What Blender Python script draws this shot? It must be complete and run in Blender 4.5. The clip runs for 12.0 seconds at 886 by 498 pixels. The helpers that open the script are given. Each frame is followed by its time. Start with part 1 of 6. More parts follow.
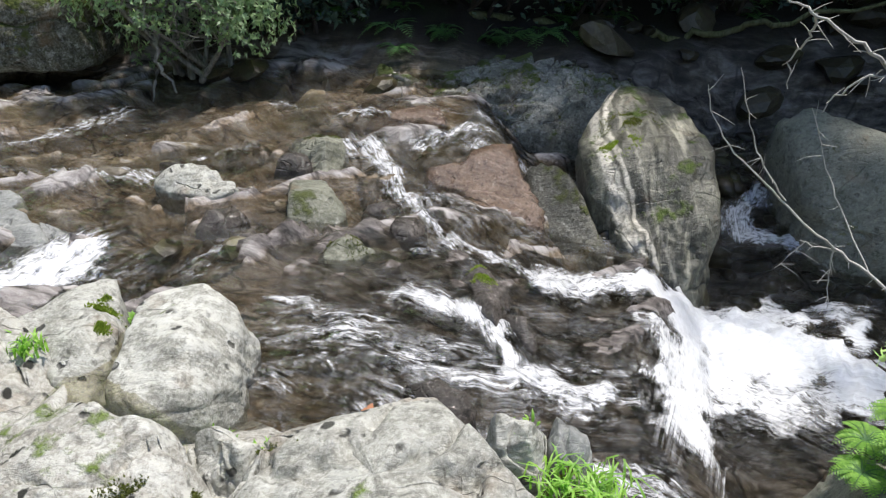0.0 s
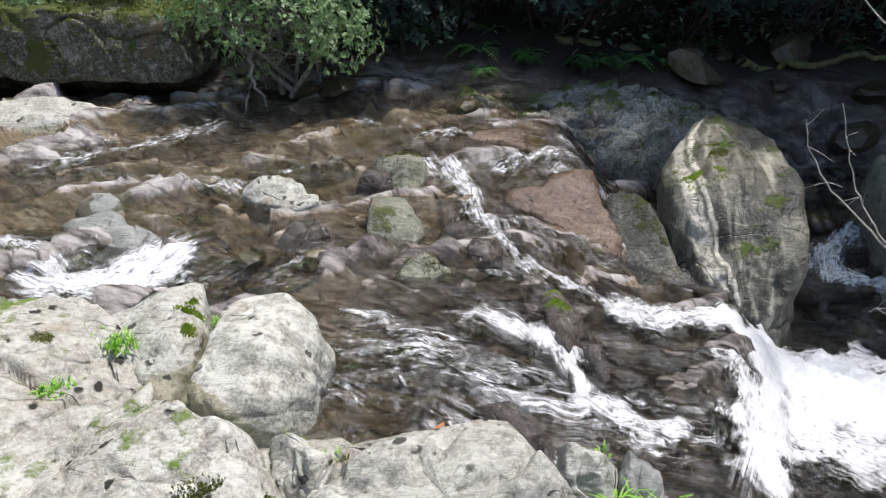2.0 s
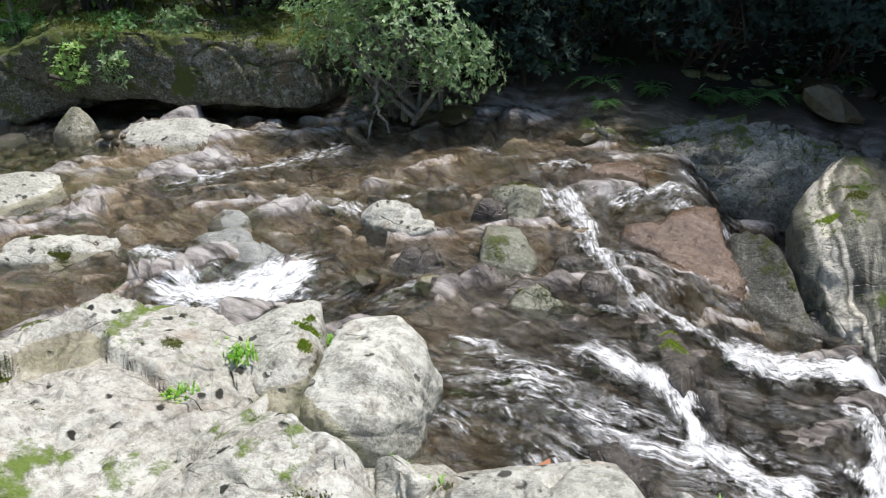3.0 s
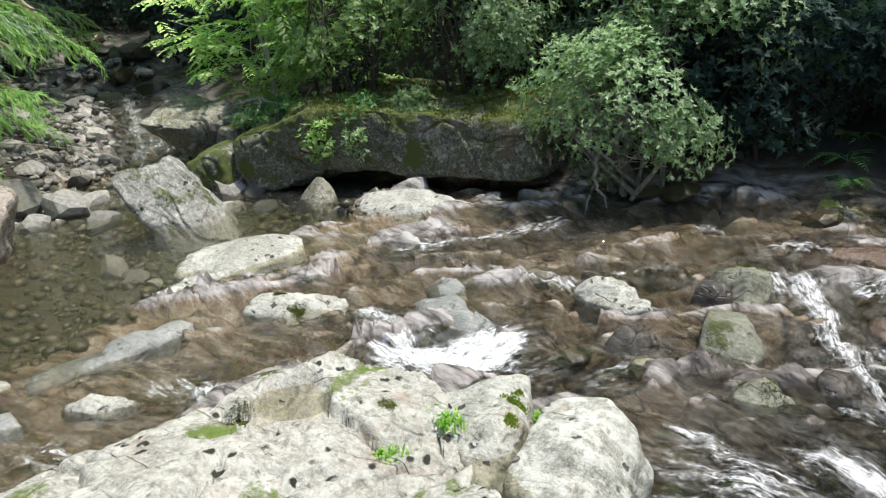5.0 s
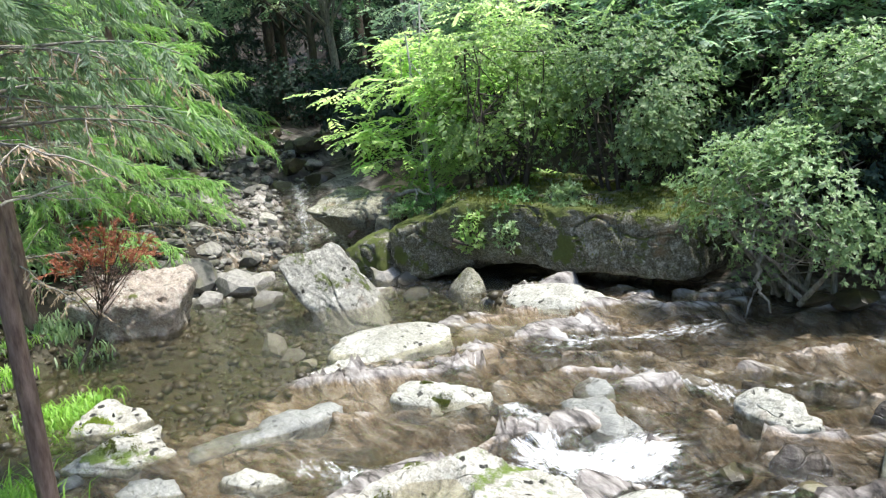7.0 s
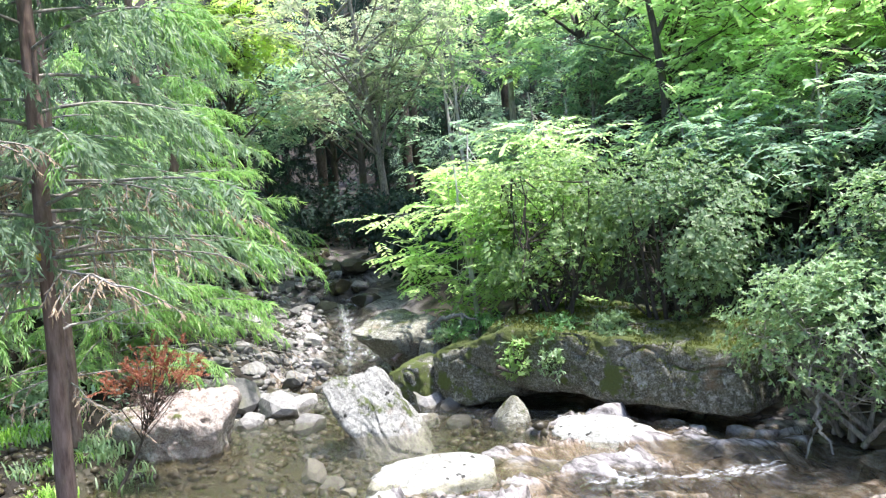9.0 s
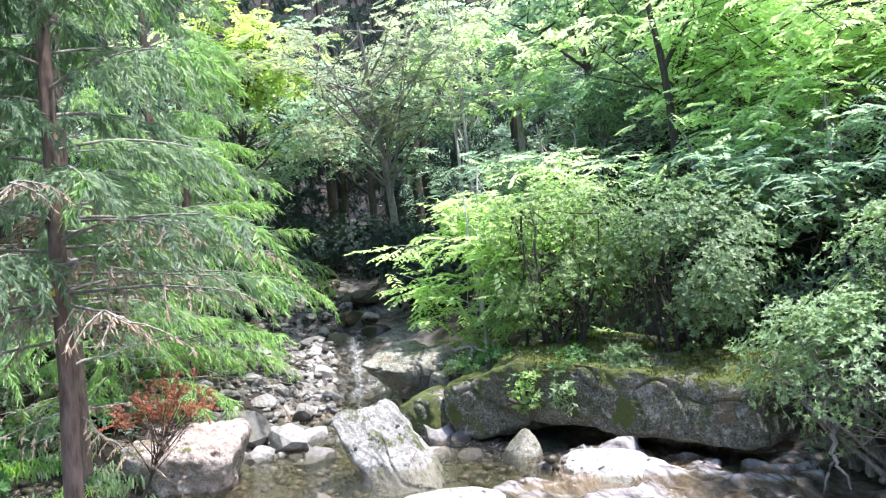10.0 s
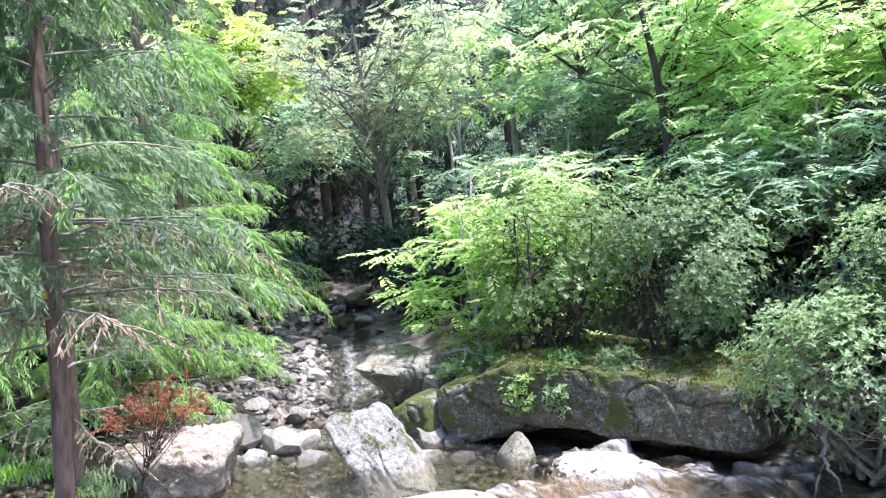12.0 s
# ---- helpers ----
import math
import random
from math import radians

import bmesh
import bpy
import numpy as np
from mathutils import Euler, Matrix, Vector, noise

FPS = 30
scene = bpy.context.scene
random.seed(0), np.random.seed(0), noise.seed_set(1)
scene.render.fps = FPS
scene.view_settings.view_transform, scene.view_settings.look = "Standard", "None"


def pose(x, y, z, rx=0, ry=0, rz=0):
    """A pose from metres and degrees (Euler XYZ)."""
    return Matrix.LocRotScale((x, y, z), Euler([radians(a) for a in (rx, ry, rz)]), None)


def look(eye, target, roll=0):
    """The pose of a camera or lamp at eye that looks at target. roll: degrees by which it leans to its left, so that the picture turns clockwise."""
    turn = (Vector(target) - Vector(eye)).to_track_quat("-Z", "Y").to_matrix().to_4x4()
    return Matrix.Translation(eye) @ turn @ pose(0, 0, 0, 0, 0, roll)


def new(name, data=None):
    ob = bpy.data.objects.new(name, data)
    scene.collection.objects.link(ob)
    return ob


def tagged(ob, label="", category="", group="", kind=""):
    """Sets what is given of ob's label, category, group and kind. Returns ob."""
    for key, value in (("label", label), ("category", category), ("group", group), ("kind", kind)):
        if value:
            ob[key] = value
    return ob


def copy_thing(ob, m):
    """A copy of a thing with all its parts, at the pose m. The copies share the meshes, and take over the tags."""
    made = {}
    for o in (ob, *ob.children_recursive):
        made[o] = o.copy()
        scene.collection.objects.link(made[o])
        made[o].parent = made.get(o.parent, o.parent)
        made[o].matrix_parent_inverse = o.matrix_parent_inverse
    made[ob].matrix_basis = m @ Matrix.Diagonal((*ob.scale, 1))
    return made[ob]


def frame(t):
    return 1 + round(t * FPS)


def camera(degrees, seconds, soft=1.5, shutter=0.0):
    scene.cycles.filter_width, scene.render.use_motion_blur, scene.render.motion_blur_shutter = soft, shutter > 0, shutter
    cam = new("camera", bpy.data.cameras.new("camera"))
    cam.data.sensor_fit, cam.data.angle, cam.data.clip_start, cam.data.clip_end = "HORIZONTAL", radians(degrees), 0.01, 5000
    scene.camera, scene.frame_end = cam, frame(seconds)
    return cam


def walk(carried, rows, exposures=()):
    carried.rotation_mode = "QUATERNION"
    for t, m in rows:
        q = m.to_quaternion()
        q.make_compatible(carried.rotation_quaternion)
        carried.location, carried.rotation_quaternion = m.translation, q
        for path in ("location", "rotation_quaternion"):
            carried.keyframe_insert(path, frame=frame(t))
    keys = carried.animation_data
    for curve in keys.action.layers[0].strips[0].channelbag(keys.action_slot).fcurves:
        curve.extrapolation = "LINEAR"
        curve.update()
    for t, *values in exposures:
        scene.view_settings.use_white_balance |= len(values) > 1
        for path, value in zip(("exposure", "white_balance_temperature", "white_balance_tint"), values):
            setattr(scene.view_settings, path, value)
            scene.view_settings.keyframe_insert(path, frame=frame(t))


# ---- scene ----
cam = camera(61.8, 12.0, soft=1.25)
ROWS = [
    (0.0, 0.000, 0.000, 1.900, 60.99, 1.40, -0.78),
    (0.5, -0.002, -0.000, 1.901, 61.10, 1.25, -0.53),
    (1.0, -0.006, -0.005, 1.906, 61.27, 1.11, 0.18),
    (1.5, -0.015, -0.011, 1.907, 61.91, 1.10, 1.92),
    (2.0, -0.032, -0.013, 1.914, 62.67, 1.25, 5.51),
    (2.5, -0.043, -0.013, 1.919, 63.72, 1.51, 9.79),
    (3.0, -0.056, -0.014, 1.920, 65.11, 2.14, 14.45),
    (5.0, -0.072, -0.009, 1.947, 71.55, 5.16, 30.73),
    (5.5, -0.074, -0.018, 1.955, 73.18, 5.57, 34.13),
    (6.0, -0.072, -0.023, 1.967, 74.88, 5.76, 37.38),
    (6.5, -0.082, -0.024, 1.978, 76.96, 5.79, 40.19),
    (7.0, -0.088, -0.030, 1.991, 79.48, 5.43, 42.27),
    (9.0, -0.095, -0.063, 2.058, 89.04, 4.61, 45.65),
    (9.5, -0.088, -0.064, 2.077, 90.52, 4.76, 46.13),
    (10.0, -0.082, -0.072, 2.081, 91.42, 4.82, 46.44),
    (10.5, -0.077, -0.072, 2.082, 91.87, 4.83, 46.46),
    (11.0, -0.074, -0.064, 2.078, 92.10, 4.92, 46.37),
    (11.5, -0.072, -0.069, 2.078, 91.90, 4.86, 46.21),
    (12.0, -0.072, -0.076, 2.083, 91.60, 4.72, 45.95),
]
EXPOSURES = [(0.0, 0.68, 6450, 14), (3.0, 0.7, 6450, 14), (5.0, 0.82, 6550, 10), (7.0, 1.24, 6450, 11), (9.0, 1.76, 6150, 18), (12.0, 1.76, 6000, 24)]
walk(cam, [(t, pose(*row)) for t, *row in ROWS], EXPOSURES)

# ---- world and sun ----
SUN_ELEVATION, SUN_AZIMUTH = radians(71), radians(66)   # azimuth clockwise from +y
world = bpy.data.worlds.new("sky")
scene.world = world
world.use_nodes = True
wt = world.node_tree
sky = wt.nodes.new("ShaderNodeTexSky")
sky.sky_type = "NISHITA"
sky.sun_disc = False
sky.sun_elevation, sky.sun_rotation = SUN_ELEVATION, SUN_AZIMUTH
wt.links.new(sky.outputs[0], wt.nodes["Background"].inputs[0])
wt.nodes["Background"].inputs[1].default_value = 0.15
sun = new("sun", bpy.data.lights.new("sun", "SUN"))
sun.data.energy, sun.data.angle, sun.data.color = 3.8, radians(2.5), (1.0, 0.95, 0.86)
sun.matrix_world = look((0, 0, 30), Vector((0, 0, 30)) - Vector((math.sin(SUN_AZIMUTH) * math.cos(SUN_ELEVATION), math.cos(SUN_AZIMUTH) * math.cos(SUN_ELEVATION), math.sin(SUN_ELEVATION))))


# ---- materials ----
class Nodes:
    """A small wrapper that adds nodes to one material."""

    def __init__(self, name):
        self.mat = bpy.data.materials.new(name)
        self.mat.use_nodes = True
        self.t = self.mat.node_tree
        self.bsdf = self.t.nodes["Principled BSDF"]
        self.out = self.t.nodes["Material Output"]

    def link(self, a, b):
        self.t.links.new(a, b)

    def coords(self, scale=(1, 1, 1), kind="Object"):
        c, m = self.t.nodes.new("ShaderNodeTexCoord"), self.t.nodes.new("ShaderNodeMapping")
        m.inputs["Scale"].default_value = scale
        self.link(c.outputs[kind], m.inputs[0])
        return m.outputs[0]

    def place(self, scale=(1, 1, 1), turn=(0, 0, 0)):
        g, m = self.t.nodes.new("ShaderNodeNewGeometry"), self.t.nodes.new("ShaderNodeMapping")
        m.inputs["Scale"].default_value, m.inputs["Rotation"].default_value = scale, turn
        self.link(g.outputs["Position"], m.inputs[0])
        return m.outputs[0]

    def attribute(self, name):
        a = self.t.nodes.new("ShaderNodeAttribute")
        a.attribute_name = name
        return a

    def noise(self, vec, scale, detail=5.0, rough=0.55, distort=0.0):
        n = self.t.nodes.new("ShaderNodeTexNoise")
        n.inputs["Scale"].default_value, n.inputs["Detail"].default_value = scale, detail
        n.inputs["Roughness"].default_value, n.inputs["Distortion"].default_value = rough, distort
        self.link(vec, n.inputs["Vector"])
        return n.outputs[0]

    def cells(self, vec, scale, feature="F1", output=0):
        n = self.t.nodes.new("ShaderNodeTexVoronoi")
        n.feature = feature
        n.inputs["Scale"].default_value = scale
        self.link(vec, n.inputs["Vector"])
        return n.outputs[output]

    def ramp(self, value, *stops):
        r = self.t.nodes.new("ShaderNodeValToRGB")
        while len(r.color_ramp.elements) < len(stops):
            r.color_ramp.elements.new(0.5)
        for e, (at, col) in zip(r.color_ramp.elements, stops):
            e.position = at
            e.color = (*col, 1) if isinstance(col, tuple) else (col, col, col, 1)
        self.link(value, r.inputs[0])
        return r.outputs[0]

    def math(self, op, a, b=0.5, clamp=False):
        m = self.t.nodes.new("ShaderNodeMath")
        m.operation, m.use_clamp = op, clamp
        for k, v in enumerate((a, b)):
            if isinstance(v, (int, float)):
                m.inputs[k].default_value = v
            else:
                self.link(v, m.inputs[k])
        return m.outputs[0]

    def mix(self, fac, a, b, blend="MIX"):
        m = self.t.nodes.new("ShaderNodeMix")
        m.data_type, m.blend_type = "RGBA", blend
        for k, v in ((0, fac), (6, a), (7, b)):
            if isinstance(v, tuple):
                m.inputs[k].default_value = (*v, 1)
            elif isinstance(v, (int, float)):
                m.inputs[k].default_value = v
            else:
                self.link(v, m.inputs[k])
        return m.outputs[2]

    def bump(self, height, strength=0.4, distance=0.02, normal=None):
        b = self.t.nodes.new("ShaderNodeBump")
        b.inputs["Strength"].default_value, b.inputs["Distance"].default_value = strength, distance
        self.link(height, b.inputs["Height"])
        if normal is not None:
            self.link(normal, b.inputs["Normal"])
        return b.outputs[0]

    def done(self, colour=None, rough=None, normal=None):
        for value, name in ((colour, "Base Color"), (rough, "Roughness"), (normal, "Normal")):
            if value is None:
                continue
            if isinstance(value, tuple):
                self.bsdf.inputs[name].default_value = (*value, 1)
            elif isinstance(value, (int, float)):
                self.bsdf.inputs[name].default_value = value
            else:
                self.link(value, self.bsdf.inputs[name])
        return self.mat


def rock_material(name, dark, mid, pale, lichen=0.5, moss=0.35, spots=0.5, rough=0.8, veins=0.0, moss_colour=(0.09, 0.13, 0.025)):
    """Schist: grain and stains, pale lichen, dark pits, moss on what faces up."""
    n = Nodes(name)
    p = n.place()
    strata = n.place((1.0, 3.2, 2.2), (0.5, 0.3, 0.6))
    big, grain = n.noise(p, 2.2, 6), n.noise(p, 38, 6, 0.7)
    lay = n.noise(strata, 4.0, 7, 0.65, 0.6)
    col = n.ramp(n.math("ADD", n.math("MULTIPLY", big, 0.45), n.math("MULTIPLY", lay, 0.55)), (0.3, dark), (0.5, mid), (0.68, pale))
    col = n.mix(n.ramp(grain, (0.35, 0.55), (0.65, 0.0)), col, dark)
    white = n.ramp(n.noise(p, 11, 9, 0.75, 0.3), (0.62 - 0.16 * lichen, 0.0), (0.68 - 0.12 * lichen, 1.0))
    white = n.math("MULTIPLY", white, n.ramp(n.noise(p, 1.3, 3), (0.35, 0.15), (0.6, 1.0)))
    col = n.mix(n.math("MULTIPLY", white, 0.35 + 0.5 * lichen), col, (0.52, 0.525, 0.48))
    if veins:
        place = n.t.nodes.new("ShaderNodeSeparateXYZ")
        n.link(p, place.inputs[0])
        off = n.math("SUBTRACT", place.outputs[1], 5.45)
        fold = n.math("SUBTRACT", n.math("SUBTRACT", place.outputs[0], 1.06), n.math("MULTIPLY", n.math("MULTIPLY", off, off), 0.32))
        fold = n.math("ADD", fold, n.math("MULTIPLY", n.math("SUBTRACT", n.noise(p, 3.0, 5, 0.6), 0.5), 0.17))
        fold = n.math("SUBTRACT", fold, 0.05)
        streak = n.noise(n.place((9.0, 1.2, 1.6)), 1.0, 6, 0.7, 0.8)
        band = n.ramp(fold, (0.06, 0.0), (0.085, 0.85), (0.15, 1.0), (0.17, 0.25), (0.185, 0.0), (0.2, 0.9), (0.222, 0.95), (0.235, 0.0), (0.31, 0.0), (0.33, 0.3), (0.35, 0.0))
        dark_band = n.ramp(fold, (0.158, 0.0), (0.175, 1.0), (0.188, 0.2), (0.225, 0.3), (0.25, 0.95), (0.32, 0.45), (0.5, 0.0), (0.56, 0.8), (0.64, 0.1))
        col = n.mix(n.math("MULTIPLY", dark_band, n.ramp(streak, (0.35, 0.3), (0.55, 1.0))), col, (0.02, 0.021, 0.015))
        col = n.mix(n.ramp(streak, (0.52, 0.0), (0.66, 0.75)), col, (0.38, 0.37, 0.29))
        col = n.mix(n.ramp(n.noise(n.place((8.0, 1.0, 1.4), (0, 0, 0.15)), 1.3, 6, 0.75, 1.0), (0.36, 0.9), (0.47, 0.0)), col, (0.018, 0.018, 0.013))
        col = n.mix(n.math("MULTIPLY", n.math("MULTIPLY", band, n.ramp(n.noise(p, 5.5, 6, 0.7), (0.34, 0.25), (0.5, 1.0))), veins), col, (0.6, 0.57, 0.49))
    speck = n.ramp(n.noise(p, 52, 8, 0.8), (0.47, 0.0), (0.6, 1.0))
    col = n.mix(n.math("MULTIPLY", speck, 0.06 + 0.5 * lichen), col, (0.52, 0.53, 0.48))
    dapple = n.ramp(n.noise(p, 19, 7, 0.75, 0.4), (0.36, 1.0), (0.46, 0.0))
    col = n.mix(n.math("MULTIPLY", dapple, 0.65), col, tuple(0.55 * c for c in dark))
    rust = n.ramp(n.noise(p, 3.1, 4), (0.6, 0.0), (0.75, 0.5))
    col = n.mix(rust, col, (0.22, 0.14, 0.075))
    pits = n.ramp(n.cells(n.mix(0.12, p, n.noise(p, 9, 3), "ADD"), 10), (0.17, 1.0), (0.24, 0.0))
    pits = n.math("MULTIPLY", pits, n.ramp(n.noise(p, 4.5, 3), (0.48, 0.0), (0.53, 1.0)))
    col = n.mix(n.math("MULTIPLY", pits, spots), col, (0.016, 0.016, 0.012))
    cracks = n.ramp(n.cells(n.mix(0.1, n.place((0.45, 1.7, 0.8), (0.3, 0.2, -0.95)), n.noise(p, 5, 3), "ADD"), 2.0, "DISTANCE_TO_EDGE"), (0.0, 1.0), (0.011, 0.0))
    cracks = n.math("MULTIPLY", cracks, n.ramp(n.noise(p, 3.1, 3), (0.5, 0.0), (0.6, 0.8)))
    col = n.mix(n.math("MULTIPLY", cracks, 0.6), col, (0.06, 0.057, 0.045))
    geo = n.t.nodes.new("ShaderNodeNewGeometry")
    sep = n.t.nodes.new("ShaderNodeSeparateXYZ")
    n.link(geo.outputs["Normal"], sep.inputs[0])
    m = n.math("ADD", n.noise(p, 2.6, 7, 0.68), n.math("MULTIPLY", sep.outputs[2], 0.12))
    mossy = n.ramp(m, (0.80 - 0.3 * moss, 0.0), (0.86 - 0.3 * moss, 1.0))
    mcol = n.mix(n.noise(p, 60, 3), moss_colour, tuple(2.2 * c for c in moss_colour))
    col = n.mix(mossy, col, mcol)
    h = n.math("ADD", n.math("MULTIPLY", lay, 1.0), n.math("MULTIPLY", grain, 0.35))
    h = n.math("SUBTRACT", h, n.math("MULTIPLY", cracks, 0.6))
    h = n.math("SUBTRACT", h, n.math("MULTIPLY", pits, 0.5))
    h = n.math("ADD", h, n.math("MULTIPLY", n.math("MULTIPLY", mossy, n.noise(p, 90, 4, 0.7)), 1.2))
    return n.done(col, rough, n.bump(h, 0.75, 0.035))


M_PALE = rock_material("pale_rock", (0.12, 0.12, 0.1), (0.28, 0.28, 0.243), (0.45, 0.445, 0.4), 1.0, 0.2, 0.9)
M_SPOT = rock_material("lichen_rock", (0.15, 0.145, 0.122), (0.3, 0.288, 0.25), (0.44, 0.425, 0.38), 1.0, 0.42, 1.0)
M_GREY = rock_material("grey_rock", (0.12, 0.125, 0.12), (0.24, 0.25, 0.24), (0.36, 0.365, 0.345), 0.3, 0.1, 0.4, 0.55)
M_MOSSY = rock_material("mossy_rock", (0.07, 0.075, 0.05), (0.15, 0.155, 0.115), (0.27, 0.275, 0.22), 0.25, 0.42, 0.3, 0.7, 0.0, (0.045, 0.055, 0.014))
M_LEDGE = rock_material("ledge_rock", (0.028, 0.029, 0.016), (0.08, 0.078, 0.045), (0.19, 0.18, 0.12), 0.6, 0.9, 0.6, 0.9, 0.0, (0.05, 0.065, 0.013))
M_VEIN = rock_material("veined_rock", (0.03, 0.03, 0.024), (0.12, 0.12, 0.088), (0.29, 0.285, 0.215), 0.1, 0.5, 0.1, 0.45, 0.95, (0.045, 0.07, 0.01))
M_FARLEDGE = rock_material("far_ledge_rock", (0.016, 0.016, 0.012), (0.24, 0.235, 0.19), (0.55, 0.54, 0.46), 0.45, 0.68, 0.2, 0.6, 0.0, (0.06, 0.08, 0.016))
M_WET = rock_material("wet_rock", (0.02, 0.018, 0.015), (0.07, 0.06, 0.052), (0.17, 0.15, 0.135), 0.0, 0.2, 0.0, 0.16, 0.0, (0.05, 0.06, 0.012))
M_RUST = rock_material("rusty_wet_rock", (0.045, 0.03, 0.022), (0.13, 0.088, 0.062), (0.23, 0.175, 0.145), 0.0, 0.12, 0.0, 0.2, 0.0, (0.05, 0.055, 0.012))
M_DARKMOSS = rock_material("dark_mossy_rock", (0.022, 0.022, 0.016), (0.055, 0.053, 0.036), (0.12, 0.115, 0.085), 0.3, 0.62, 0.2, 0.5, 0.0, (0.045, 0.052, 0.012))
M_SHADEROCK = rock_material("shaded_boulder_rock", (0.1, 0.105, 0.08), (0.22, 0.225, 0.18), (0.34, 0.34, 0.28), 0.2, 0.3, 0.3, 0.7, 0.0, (0.07, 0.08, 0.02))
M_TILT = rock_material("white_block_rock", (0.03, 0.03, 0.026), (0.24, 0.24, 0.215), (0.48, 0.48, 0.44), 0.6, 0.5, 1.0, 0.8, 0.0, (0.05, 0.065, 0.015))
M_FLATTOP = rock_material("flat_top_rock", (0.05, 0.05, 0.035), (0.16, 0.155, 0.11), (0.34, 0.33, 0.25), 0.55, 0.5, 0.5, 0.85, 0.0, (0.07, 0.085, 0.018))
M_PINK = rock_material("pinkish_rock", (0.09, 0.07, 0.055), (0.3, 0.24, 0.2), (0.5, 0.45, 0.4), 0.7, 0.3, 0.5, 0.8, 0.0, (0.06, 0.07, 0.015))


def ground_material():
    """Stream bed inside the channel, forest floor outside and, as painted shade, far up the brook by the 'bank'
    attribute; ribs of bare rock by 'rib'.
    """
    n = Nodes("ground")
    p = n.place()
    strata = n.place((0.8, 3.0, 1.5), (0.3, 0.2, 0.55))
    lay, big, fine = n.noise(strata, 4.5, 8, 0.6, 0.35), n.noise(p, 1.5, 5), n.noise(p, 45, 5, 0.7)
    bed = n.ramp(lay, (0.36, (0.022, 0.017, 0.011)), (0.43, (0.12, 0.09, 0.06)), (0.5, (0.22, 0.172, 0.118)), (0.57, (0.33, 0.285, 0.235)), (0.68, (0.48, 0.45, 0.425)))
    bed = n.mix(n.ramp(big, (0.45, 0.0), (0.66, 0.55)), bed, (0.18, 0.125, 0.068))
    bed = n.mix(n.ramp(n.noise(p, 1.3, 5), (0.5, 0.0), (0.64, 0.6)), bed, (0.08, 0.077, 0.028))
    bed = n.mix(n.ramp(fine, (0.34, 0.6), (0.55, 0.0)), bed, (0.03, 0.025, 0.02))
    stone = n.ramp(lay, (0.36, (0.06, 0.056, 0.054)), (0.5, (0.26, 0.245, 0.24)), (0.62, (0.42, 0.41, 0.4)))
    bed = n.mix(n.ramp(n.math("ADD", n.attribute("rib").outputs["Fac"], n.math("MULTIPLY", n.noise(p, 6, 5), 0.5)), (0.52, 0.0), (0.76, 0.85)), bed, stone)
    bed = n.mix(n.math("MULTIPLY", n.attribute("pool").outputs["Fac"], n.ramp(n.noise(p, 3.5, 5), (0.3, 0.7), (0.6, 0.97))), bed, (0.045, 0.043, 0.02))
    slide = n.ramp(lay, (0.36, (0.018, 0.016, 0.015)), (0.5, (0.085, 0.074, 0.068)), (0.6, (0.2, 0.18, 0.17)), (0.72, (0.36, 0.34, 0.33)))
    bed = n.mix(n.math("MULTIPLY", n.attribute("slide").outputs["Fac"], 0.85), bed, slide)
    split = n.ramp(n.cells(n.mix(0.15, n.place((1.0, 2.2, 1.0), (0, 0, -0.6)), n.noise(p, 4, 4), "ADD"), 2.4, "DISTANCE_TO_EDGE"), (0.0, 1.0), (0.05, 0.0))
    bed = n.mix(n.math("MULTIPLY", split, n.ramp(n.noise(p, 2.0, 3), (0.42, 0.0), (0.6, 0.85))), bed, (0.02, 0.017, 0.014))
    soil = n.ramp(n.noise(p, 1.2, 6), (0.35, (0.012, 0.01, 0.007)), (0.55, (0.027, 0.021, 0.013)), (0.7, (0.022, 0.03, 0.008)))
    soil = n.mix(n.ramp(n.noise(p, 26, 6, 0.7), (0.4, 0.6), (0.62, 0.0)), soil, (0.012, 0.01, 0.007))
    bank = n.attribute("bank").outputs["Fac"]
    h = n.math("ADD", lay, n.math("MULTIPLY", fine, 0.4))
    return n.done(n.mix(bank, bed, soil), n.ramp(bank, (0.0, 0.2), (1.0, 0.95)), n.bump(h, 0.75, 0.045))


